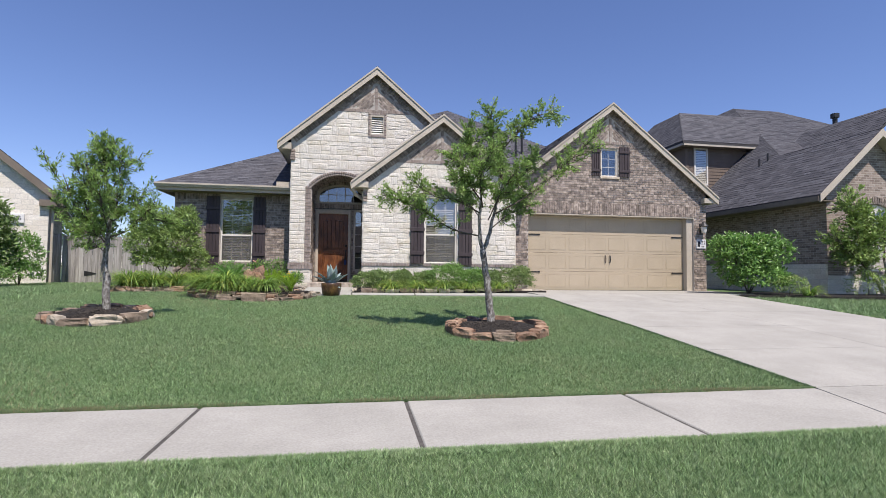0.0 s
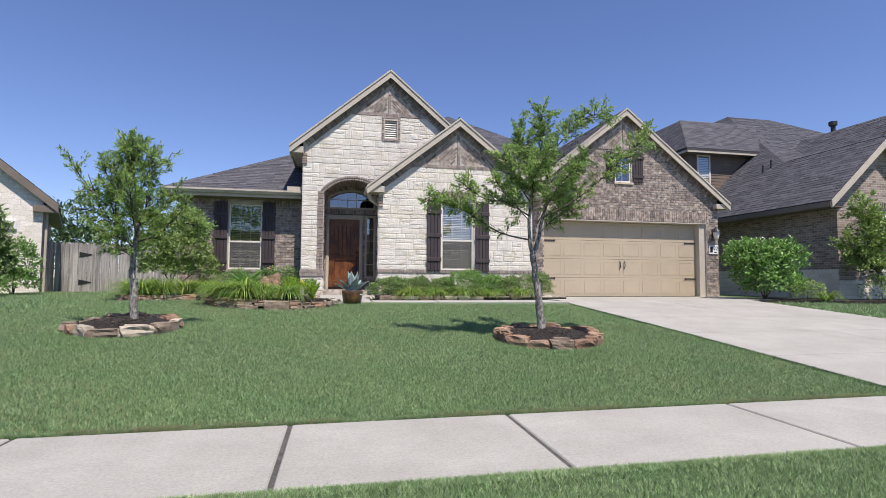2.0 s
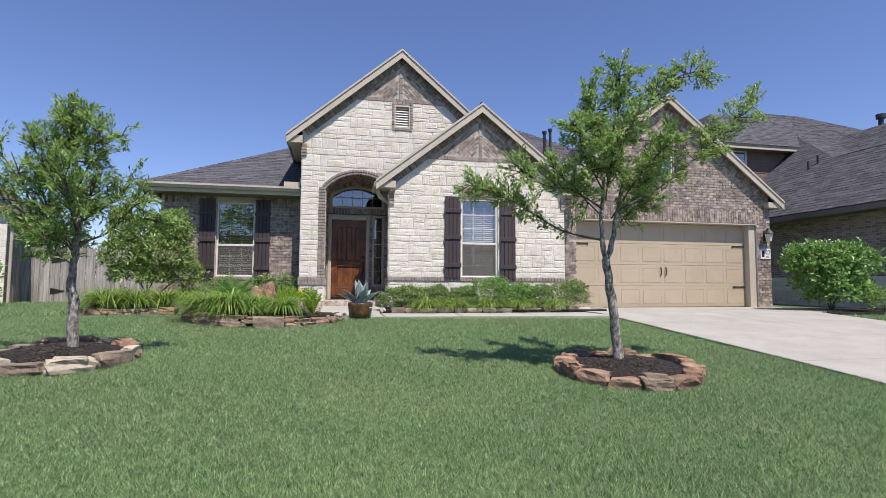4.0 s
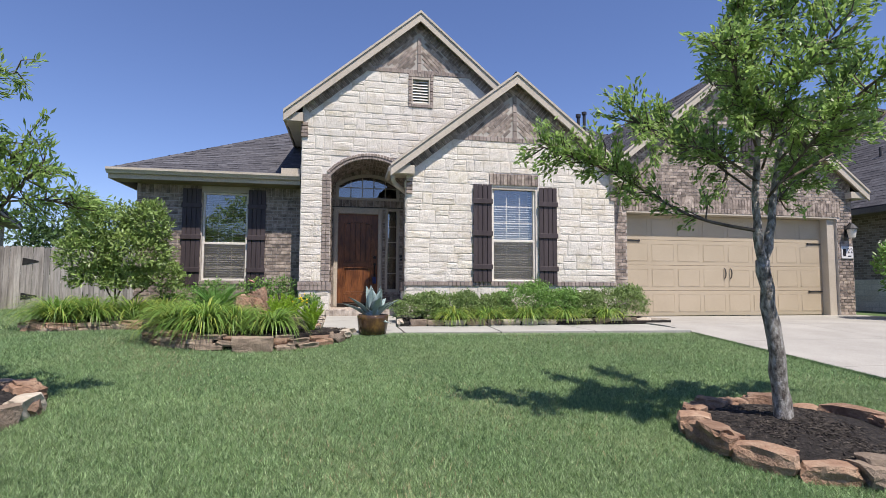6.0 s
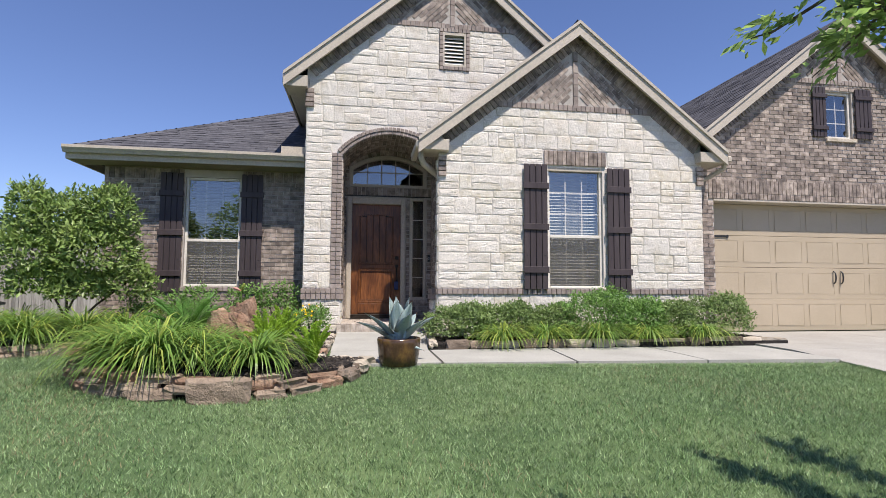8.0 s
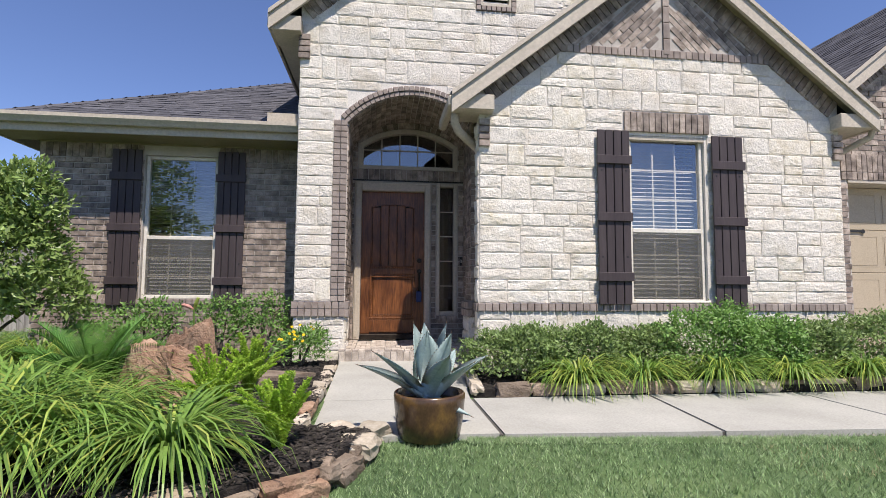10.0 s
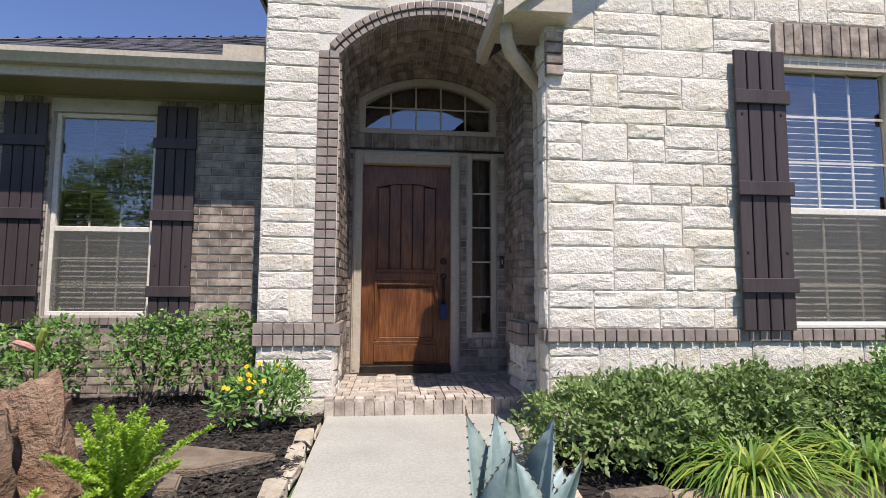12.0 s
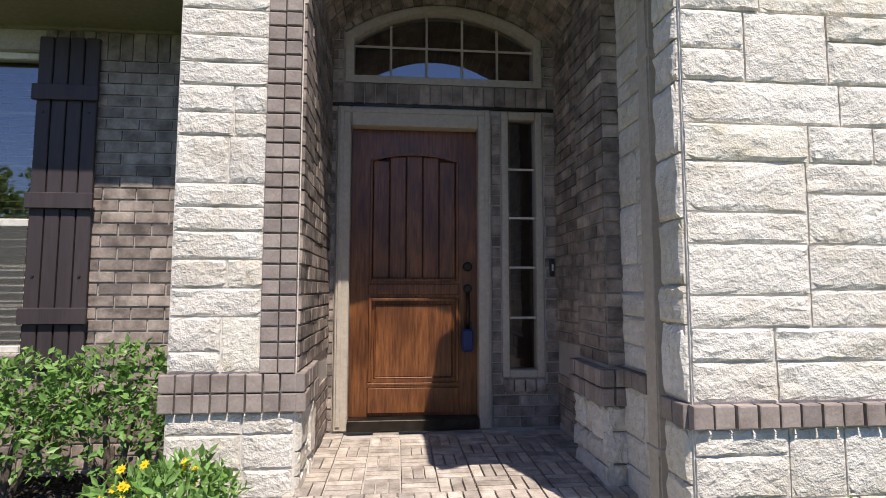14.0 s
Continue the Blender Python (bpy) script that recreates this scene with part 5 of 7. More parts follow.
part("hall", boxes((-1.5, 0.5, Y_D + 2.4, Y_D + 2.5, 0.8, 4.3), (-1.5, -1.45, Y_D + 0.21, Y_D + 2.4, 0.8, 4.3), (0.45, 0.5, Y_D + 0.21, Y_D + 2.4, 0.8, 4.3), (-1.5, 0.5, Y_D + 0.21, Y_D + 2.4, 4.3, 4.35), (-1.5, 0.5, Y_D + 0.21, Y_D + 2.4, 0.75, 0.8)), DARKROOM, house, "hall box behind the door glass, coloured dark for its shade")
part("doorbell", boxes((0.225, 0.262, Y_D - 0.04, Y_D - 0.014, 1.86, 1.99), bevel=0.01), BLACKMETAL, house, "black doorbell with a pale button")
part("doorbell_button", boxes((0.237, 0.25, Y_D - 0.045, Y_D - 0.041, 1.9, 1.95), bevel=0.001), PLAQUE, house)
part("outlet_cover", boxes((0.255, 0.275, 16.2, 16.28, 1.14, 1.26), bevel=0.008), CREAM, house, "pale outlet cover on the porch wall")

# ---- garage door ----
gd = thing("garage_door", (8.0, 15.4, 0.6), "tan raised-panel double garage door", "")
gd.parent = house
gd.matrix_parent_inverse = chain_inverse(house)
GX0, GX1, GZ0, GZ1, YG = 5.24, 10.63, 0.6, 2.95, 15.4
SH = (GZ1 - GZ0) / 4
for k in range(4):
    s = part("section", boxes((GX0, GX1, YG, YG + 0.04, GZ0 + k * SH + 0.003, GZ0 + (k + 1) * SH - 0.003), bevel=0.004), GARAGE, gd)
    pw = (GX1 - GX0) / 8
    for i in range(8):
        a, b = GX0 + i * pw + 0.06, GX0 + (i + 1) * pw - 0.06
        c, d = GZ0 + k * SH + 0.1, GZ0 + (k + 1) * SH - 0.1
        bm = boxes((a, b, YG - 0.005, YG - 0.0005, c, d), bevel=0.0045)
        part("panel", bm, GARAGE, s)
        part("panel_edge", holed(rect(a - 0.02, b + 0.02, c - 0.02, d + 0.02), [rect(a - 0.006, b + 0.006, c - 0.006, d + 0.006)], YG - 0.002, YG - 0.0005), GARAGE, s)
part("jamb", boxes((GX1 + 0.002, CG[1] - 0.001, Y_C + 0.06, YG + 0.1, GZ0 - 0.1, CG[3] - 0.002), (CG[0] + 0.001, GX0 - 0.002, Y_C + 0.1, YG + 0.1, GZ0 - 0.1, CG[3] - 0.002), (GX0 - 0.001, GX1 + 0.001, Y_C + 0.06, YG + 0.1, GZ1 + 0.003, CG[3] - 0.002), bevel=0.006), TRIM, gd, "tan garage door frame")
part("lintel", boxes((CG[0], CG[1], Y_C - 0.012, Y_C + 0.055, CG[3] - 0.02, CG[3] + 0.016)), TRIM, gd)
for z in (GZ0 + SH * 3 - 0.02, GZ0 + SH - 0.02):
    for a, b in ((GX0 + 0.02, GX0 + 0.4), (GX1 - 0.4, GX1 - 0.02)):
        bm = bmesh.new()
        m = (a + b) / 2
        tip = b if a < 7 else a
        box(bm, a, b, YG - 0.02, YG - 0.013, z - 0.015, z + 0.015, 0.003)
        tube(bm, [(tip, YG - 0.021, z), (tip, YG - 0.0125, z)], [0.03, 0.03], 10)
        part("strap_hinge", bm, BLACKMETAL, gd, "black decorative strap hinge")
for x in (7.87, 8.03):
    bm = bmesh.new()
    zc = GZ0 + 1.0
    tube(bm, [(x, YG - 0.012, zc - 0.12), (x, YG - 0.05, zc - 0.08), (x, YG - 0.06, zc), (x, YG - 0.05, zc + 0.08), (x, YG - 0.012, zc + 0.12)], [0.012, 0.012, 0.014, 0.012, 0.012], 8)
    part("handle", bm, BLACKMETAL, gd, "black pull handle")
part("wall", boxes((4.8, 11.1, 15.9, 16.0, 0.5, 3.2)), DARKROOM, house, "garage interior wall, coloured dark for its shade")

# lamp and plaque by the garage
lamp = thing("wall_lantern", (11.1, Y_C - 0.15, 2.55), "black carriage lantern on the brick wall", "lantern")
bm = bmesh.new()
lathe(bm, [(0.02, 0.34), (0.05, 0.32), (0.13, 0.22), (0.14, 0.2), (0.135, 0.19)], (11.1, Y_C - 0.17, 2.5), 12)
part("cap", bm, BLACKMETAL, lamp)
bm = bmesh.new()
lathe(bm, [(0.06, -0.02), (0.07, 0.0), (0.105, 0.185), (0.1, 0.189)], (11.1, Y_C - 0.17, 2.5), 12)
part("glass", bm, CREAM, lamp, "frosted pale glass")
bm = bmesh.new()
tube(bm, [(11.1, Y_C - 0.005, 2.62), (11.1, Y_C - 0.06, 2.78), (11.1, Y_C - 0.14, 2.86), (11.1, Y_C - 0.17, 2.83)], [0.015] * 4, 8)
box(bm, 11.05, 11.15, Y_C - 0.03, Y_C - 0.013, 2.5, 2.8)
part("bracket", bm, BLACKMETAL, lamp)


def text(body, size, at, material, parent, name="lettering", rz=0):
    cu = bpy.data.curves.new(name, "FONT")
    cu.body, cu.size, cu.extrude, cu.align_x, cu.align_y = body, size, 0.001, "CENTER", "CENTER"
    cu.materials.append(material)
    tmp = bpy.data.objects.new(name, cu)
    me = bpy.data.meshes.new_from_object(tmp)
    bpy.data.objects.remove(tmp)
    ob = new(name, me)
    me.transform(pose(*at, 90, 0, rz))
    return attach(ob, parent)


pl = thing("house_number_plaque", (11.06, Y_C - 0.02, 2.1), "white house number plaque on brick", "plaque")
part("plate", boxes((10.93, 11.27, Y_C - 0.04, Y_C - 0.014, 1.98, 2.28), bevel=0.008), PLAQUE, pl)
text("22", 0.17, (11.17, Y_C - 0.042, 2.17), INK, pl)
part("mark", boxes((10.96, 11.05, Y_C - 0.043, Y_C - 0.0405, 2.04, 2.22)), INK, pl, "dark emblem")
part("mark", boxes((11.1, 11.2, Y_C - 0.043, Y_C - 0.0405, 2.03, 2.055)), INK, pl)

drain = thing("drain_pipe", (0.2, 14.9, 0.62), "black corrugated drain pipe by the downspout", "pipe")
for i in range(9):
    bm = bmesh.new()
    y = 14.98 - i * 0.024
    tube(bm, [(0.2, y, 0.665 - i * 0.003), (0.2, y - 0.014, 0.664 - i * 0.003)], [0.052, 0.052], 14)
    part("ring", bm, BLACKMETAL, drain)
bm = bmesh.new()
tube(bm, [(0.2, 15.03, 0.668), (0.2, 14.77, 0.64)], [0.046, 0.046], 14)
part("tube", bm, BLACKMETAL, drain)

# ---- neighbours, fence and distance ----


def plain_roof(house_ob, poly, u, v, label, tabs=True, seed=1):
    bm = bmesh.new()
    prism(bm, poly, (0, 0, -0.1))
    rf = part("roof", bm, ROOFBASE, house_ob, label)
    if tabs:
        shingle_field(poly, u, v, rf, seed=seed)
    return rf


rh = thing("neighbour_house", (17, 16, 0.55), "two-storey brown brick house with grey shingle roofs", "house")
part("wall", boxes((14.35, 14.55, 13.852, 26, 0.3, 3.42)), FARBRICK, rh, "brown brick side wall")
part("stone_base", boxes((14.29, 14.349, 13.66, 26, 0.3, 1.5)), FARSTONE, rh, "pale limestone base")
part("stone_base", boxes((14.29, 18.0, 13.6, 13.659, 0.3, 1.15)), FARSTONE, rh, "pale limestone base")
gout = [(14.35, 0.3), (18.3, 0.3), (18.3, 3.6), (16.05, 5.68), (14.35, 4.1)]
part("wall", holed(gout, [arch_ring(15.3, 16.9, 1.3, 3.1, 3.4)], 13.66, 13.85), FARBRICK, rh, "brown brick gable wall")
FR = frame_of((0, 13.66, 0), (1, 0, 0), (0, -1, 0))
w = thing("window", (16.1, 13.7, 1.3), "white arched window in brick")
w.parent = rh
w.matrix_parent_inverse = chain_inverse(rh)
part("frame", holed(arch_ring(15.302, 16.898, 1.302, 3.1, 3.398), [arch_ring(15.37, 16.07, 1.37, 3.08, 3.2), arch_ring(16.13, 16.83, 1.37, 3.08, 3.2)], 13.7, 13.78), CREAM, w)
pane_sheet(15.37, 16.83, 13.74, 1.37, 3.3, w)
part("room", boxes((15.2, 17.0, 14.6, 14.7, 1.0, 3.6)), DARKROOM, w)
wall_r = part("arch_course", boxes((15.2, 17.0, 13.64, 13.659, 3.42, 3.45)), MORTAR, rh)
for i in range(20):
    a = -0.62 + 1.24 * (i + 0.5) / 20
    R = 1.22
    u, v = 16.1 + R * math.sin(a) * 1.05, 3.44 - R + R * math.cos(a)
    piece("brick", UNIT_BRICK, FR, u - 0.03, u + 0.03, v - 0.02, v + 0.2, 0.03, rh, -a)
SL = 0.93
plain_roof(rh, [(13.75, 13.3, 3.6), (16.05, 13.3, 5.74), (16.05, 17.2, 5.74), (21.5, 26.35, 10.81), (21.5, 30, 10.81), (13.75, 30, 3.6)], (0, 1, 0), (1, 0, SL), "grey brown shingle slope", seed=31)
plain_roof(rh, [(16.05, 13.3, 5.74), (18.6, 13.3, 3.4), (18.6, 17, 3.4), (16.05, 17, 5.74)], (0, 1, 0), (-1, 0, SL), "grey brown shingle slope", seed=32)
plain_roof(rh, [(16.06, 17.21, 5.735), (27.5, 17.21, 5.735), (24.45, 26.35, 10.81), (21.51, 26.35, 10.81)], (1, 0, 0), (0, 1, 0.555), "grey brown shingle front slope", seed=33)
plain_roof(rh, [(16.3, 15.3, 4.5), (19.5, 15.3, 7.45), (19.5, 19.6, 7.45), (16.3, 19.6, 4.5)], (0, 1, 0), (1, 0, SL), "grey brown shingle slope", seed=35)
part("wall", boxes((16.5, 24, 15.6, 15.8, 0.3, 4.6)), FARBRICK, rh, "brown brick wall")
for poly, lab in (([(13.75, 13.27, 3.59), (16.05, 13.27, 5.73), (16.05, 13.27, 5.5), (13.75, 13.27, 3.36)], "rake"), ([(18.6, 13.27, 3.39), (16.05, 13.27, 5.73), (16.05, 13.27, 5.5), (18.6, 13.27, 3.16)], "rake")):
    bm = bmesh.new()
    prism(bm, poly, (0, 0.04, 0))
    part("fascia", bm, TRIM, rh, "tan fascia board")
    bm = bmesh.new()
    prism(bm, [(p[0], p[1] + 0.05, p[2] - 0.11 if i < 2 else p[2] + 0.09) for i, p in enumerate(poly)], (0, 0.34, 0))
    part("soffit", bm, TRIM, rh)
part("fascia", boxes((13.72, 13.78, 13.32, 27, 3.4, 3.56)), DARKTRIM, rh, "brown fascia board")
part("soffit", boxes((13.78, 14.34, 13.32, 27, 3.4, 3.43)), DARKTRIM, rh)
# upper storey
part("wall", boxes((13.95, 17.4, 20.0, 24, 3.6, 6.75)), SIDING, rh, "brown lap-sided upper storey")
for i in range(16):
    bm = bmesh.new()
    z = 4.5 + i * 0.14
    for cx, cw in ((15.03, 2.3), (14.12, 0.23)):
        prism(bm, [(cx, 19.975, z), (cx, 19.999, z), (cx, 19.999, z + 0.145), (cx, 19.99, z + 0.145)], (cw, 0, 0))
    part("clapboard", bm, SIDING, rh)
part("corner_board", boxes((13.94, 14.1, 19.96, 19.999, 4.0, 6.6), bevel=0.005), SIDING, rh)
uw = thing("window", (14.7, 20, 5.1), "narrow white upper window")
uw.parent = rh
uw.matrix_parent_inverse = chain_inverse(rh)
part("frame", holed(rect(14.36, 15.02, 5.0, 6.64), [rect(14.43, 14.95, 5.08, 6.56)], 19.95, 19.999), CREAM, uw)
part("blind", boxes(*[(14.43, 14.95, 19.985, 19.992, 5.09 + i * 0.075, 5.14 + i * 0.075) for i in range(19)]), BLIND, uw)
pane_sheet(14.43, 14.95, 19.972, 5.08, 6.56, uw)
part("fascia", boxes((13.6, 17.3, 19.56, 19.62, 6.62, 6.8)), TRIM, rh, "tan eave board")
part("fascia", boxes((13.56, 13.62, 19.62, 24.5, 6.62, 6.8)), TRIM, rh, "tan eave board")
part("soffit", boxes((13.62, 17.3, 19.62, 20.0, 6.62, 6.64), (13.62, 13.95, 20.0, 24.4, 6.62, 6.64)), DARKTRIM, rh)
plain_roof(rh, [(13.55, 19.55, 6.81), (17.3, 19.55, 6.81), (19.3, 21.96, 8.79), (15.03, 21.96, 8.79)], (1, 0, 0), (0, 1, 0.82), "grey brown shingle hip", seed=36)
plain_roof(rh, [(13.55, 19.55, 6.81), (15.03, 21.96, 8.79), (15.03, 24, 8.79), (13.55, 26, 6.81)], (0, 1, 0), (1.48, 0, 1.98), "grey brown shingle hip", seed=37)
for x, y, z in ((19.95, 18.5, 7.3),):
    bm = bmesh.new()
    tube(bm, [(x, y, z), (x, y, z + 0.55)], [0.09, 0.09], 12)
    tube(bm, [(x, y, z + 0.55), (x, y, z + 0.72)], [0.16, 0.16], 12)
    part("roof_pipe", bm, BLACKMETAL, rh, "black roof vent pipe")
for x, y in ((15.75, 17.9), (15.95, 17.7)):
    z = 3.6 + SL * (x - 13.75)
    bm = bmesh.new()
    tube(bm, [(x, y, z - 0.05), (x, y, z + 0.3)], [0.035, 0.035], 8)
    part("roof_pipe", bm, BLACKMETAL, rh)

lh = thing("neighbour_house", (-13, 20, 0.5), "limestone house with a brown trimmed gable", "house")
part("wall", holed([(-16, 0.3), (-10.35, 0.3), (-10.35, 3.62), (-13.05, 5.95), (-16, 3.5)], [arch_ring(-14.0, -12.05, 1.2, 3.5, 3.9)], 19.3, 19.5), FARSTONE, lh, "pale limestone gable wall")
FLH = frame_of((0, 19.3, 0), (1, 0, 0), (0, -1, 0))
for i in range(22):
    a = -0.85 + 1.7 * (i + 0.5) / 22
    R = 1.35
    u, v = -13.02 + R * math.sin(a), 3.95 - R + R * math.cos(a)
    piece("brick", UNIT_BRICK, FLH, u - 0.035, u + 0.035, v, v + 0.22, 0.04, lh, -a)
part("wall", boxes((-10.55, -10.35, 19.5, 26, 0.3, 3.6)), FARBRICK, lh, "brown brick side wall")
part("room", boxes((-14.2, -11.9, 19.9, 20.0, 1, 4)), DARKROOM, lh)
part("frame", holed(arch_ring(-14.0, -12.05, 1.2, 3.5, 3.9), [arch_ring(-13.9, -12.15, 1.3, 3.45, 3.8)], 19.36, 19.45), CREAM, lh)
for s, x in ((1, -16.15), (-1, -9.95)):
    poly = [(x, 19.1, 3.5), (-13.05, 19.1, 6.13), (-13.05, 27, 6.13), (x, 27, 3.5)]
    plain_roof(lh, poly, (0, 1, 0), (s, 0, 0.85), "grey brown shingle slope", seed=41)
    bm = bmesh.new()
    prism(bm, [(x, 19.07, 3.48), (-13.05, 19.07, 6.11), (-13.05, 19.07, 5.83), (x, 19.07, 3.2)], (0, 0.04, 0))
    part("fascia", bm, DARKTRIM, lh, "brown fascia board")
    bm = bmesh.new()
    prism(bm, [(x, 19.12, 3.38), (-13.05, 19.12, 6.01), (-13.05, 19.12, 5.98), (x, 19.12, 3.35)], (0, 0.17, 0))
    part("soffit", bm, DARKTRIM, lh)
part("eave_return", boxes((-10.6, -9.97, 19.12, 19.6, 3.2, 3.42)), DARKTRIM, lh)
part("soffit", boxes((-10.34, -9.96, 19.5, 27, 3.3, 3.38)), DARKTRIM, lh, "brown soffit")
bm = bmesh.new()
tube(bm, [(-10.25, 19.45, 3.3), (-10.25, 19.42, 0.55)], [0.04, 0.04], 8)
part("downspout", bm, TRIM, lh)
pq = thing("house_number_plaque", (-11.3, 19.28, 2.75), "white house number plaque on limestone", "plaque")
part("plate", boxes((-11.66, -10.98, 19.24, 19.298, 2.6, 2.9), bevel=0.01), PLAQUE, pq)
text("28726", 0.2, (-11.3, 19.237, 2.75), INK, pq)

SWING = Matrix.Translation((-10.35, 19.3, 0)) @ pose(0, 0, 0, 0, 0, 24) @ Matrix.Translation((10.35, -19.3, 0))
lh.matrix_basis = SWING @ lh.matrix_basis
pq.matrix_basis = SWING @ pq.matrix_basis

# fence
fence = thing("fence", (-8, 20.7, 0.5), "weathered grey cedar picket fence with a gate", "fence")
bm = bmesh.new()
prism(bm, [(0, 0, 0), (0.135, 0, 0), (0.135, 0, 1.74), (0.105, 0, 1.78), (0.03, 0, 1.78), (0, 0, 1.74)], (0, 0.018, 0))
PICKET = mesh_of("picket", bm, FENCEWOOD)
x = -10.6
while x < -5.5:
    ob = new("picket", PICKET)
    ob.parent = fence
    ob.matrix_parent_inverse = chain_inverse(fence)
    ob.matrix_basis = pose(x, 20.7 + rnd.uniform(-0.006, 0.006), 0.52 + rnd.uniform(-0.015, 0.015) + 0.02 * math.sin(x), 0, rnd.uniform(-0.4, 0.4), 0)
    x += 0.143
y = 19.55
while y < 20.65:
    ob = new("picket", PICKET)
    ob.parent = fence
    ob.matrix_parent_inverse = chain_inverse(fence)
    ob.matrix_basis = pose(-10.62, y, 0.56, 0, 0, 90)
    y += 0.143
for z in (0.8, 1.4, 2.05):
    part("rail", boxes((-10.6, -5.45, 20.72, 20.76, z, z + 0.09)), FENCEWOOD, fence)
for z in (0.93, 1.9):
    bm = bmesh.new()
    prism(bm, [(-9.85, 20.69, z - 0.1), (-9.45, 20.69, z - 0.015), (-9.45, 20.69, z + 0.015), (-9.85, 20.69, z + 0.1)], (0, 0.008, 0))
    part("hinge", bm, BLACKMETAL, fence, "black triangular gate hinge")

# reflections: an unseen house across the street, added behind the camera
op = thing("reflection_house", (-2, -28, 0), "brown house added unseen across the street for reflections", "house")
part("wall", boxes((-12, 8, -36, -26, -0.2, 3.2)), FARBRICK, op)
bm = bmesh.new()
prism(bm, [(-13, -25.4, 3.1), (9, -25.4, 3.1), (9, -31, 6.6), (-13, -31, 6.6)], (0, 0, -0.15))
prism(bm, [(-13, -36.6, 3.1), (9, -36.6, 3.1), (9, -31, 6.6), (-13, -31, 6.6)], (0, 0, -0.15))
part("roof", bm, ROOFBASE, op)

# ---- plants ----


def wood(name, limbs, material, parent, seg=8):
    bm = bmesh.new()
    for pts, r0, r1 in limbs:
        n = len(pts)
        P = [Vector(p) for p in pts]
        fine, rad = [], []
        for i in range(n - 1):
            a, b = P[i], P[i + 1]
            for k in range(4):
                t = k / 4
                p0, p3 = P[max(i - 1, 0)], P[min(i + 2, n - 1)]
                q = 0.5 * ((2 * a) + (b - p0) * t + (2 * p0 - 5 * a + 4 * b - p3) * t * t + (3 * a - p0 - 3 * b + p3) * t ** 3)
                j = r0 * 0.25
                fine.append(q + Vector((rnd.uniform(-j, j), rnd.uniform(-j, j), 0)))
                f = (i + t) / (n - 1)
                rad.append((r0 + (r1 - r0) * f) * rnd.uniform(0.9, 1.1))
        fine.append(P[-1])
        rad.append(r1)
        tube(bm, fine, rad, seg)
    return part(name, bm, material, parent, smooth=True)


def sprays(limbs, per_m, twig, leaf_n, leaf, width, up=0.5, spread=0.5, start=0.14):
    """Twigs off each limb, and leaves along the twigs."""
    tw, lc, ld = [], [], []
    for pts, dens in limbs:
        P = [np.array(p, dtype=float) for p in pts]
        lens = [np.linalg.norm(b - a) for a, b in zip(P, P[1:])]
        total = sum(lens)
        for _ in range(int(total * per_m * dens)):
            d = rng.uniform(start, 1.0) ** 0.8 * total
            for a, b, L in zip(P, P[1:], lens):
                if d <= L:
                    break
                d -= L
            base = a + (b - a) * min(1, d / L)
            ax = (b - a) / L
            v = rng.normal(size=3) * spread * 1.6 + ax * 0.7 + np.array([0, 0, up])
            v /= np.linalg.norm(v)
            l = twig * rng.uniform(0.5, 1.3)
            mid = base + v * l * 0.5 + rng.normal(size=3) * 0.03
            end = base + v * l
            tw.append((base, mid, end))
            m = max(3, int(leaf_n * l / twig))
            t = rng.uniform(0.15, 1.0, m) ** 0.7
            p = base + (end - base) * t[:, None] + rng.normal(size=(m, 3)) * twig * 0.09
            lc.append(p)
            ld.append(np.tile(v, (m, 1)))
    lc, ld = np.concatenate(lc), np.concatenate(ld)
    v, f = leaves(lc, leaf, width, dirs=ld * 0.8, face=rng.normal(size=ld.shape) * 0.35 + np.array([0, -0.2, 0.8]))
    bm = bmesh.new()
    for a, b, c in tw:
        tube(bm, [a, b, c], [0.007, 0.005, 0.002], 3, False)
    return v, f, bm


def tree(name, at, trunk, limbs, label, per_m, twig, leaf_n, leaf, width, material, spread=0.5, up=0.45, dx=0.0, wide=1.0, high=1.0):
    def fit_in(p):
        return [(at[0] + (x - at[0]) * (wide if z > 1.5 else 1) + dx, y, z if z < 1.5 else 1.5 + (z - 1.5) * high) for x, y, z in p]
    trunk = [(fit_in(p), a, b) for p, a, b in trunk]
    limbs = [(fit_in(p), a, b) for p, a, b in limbs]
    t = thing(name, at, label, "tree")
    wood("trunk", trunk, BARK, t, 12)
    for p, r, d in limbs:
        wood("limb", [(p, r * 0.62, 0.005)], TWIG, t, 6)
    v, f, bm = sprays([(p, d) for p, r, d in limbs], per_m, twig, leaf_n, leaf, width, up, spread)
    part("twig_mass", bm, TWIG, t, "", "stuff")
    arr_part("crown", v, f, material, t, "open crown of small bright green leaves", "stuff")
    return t


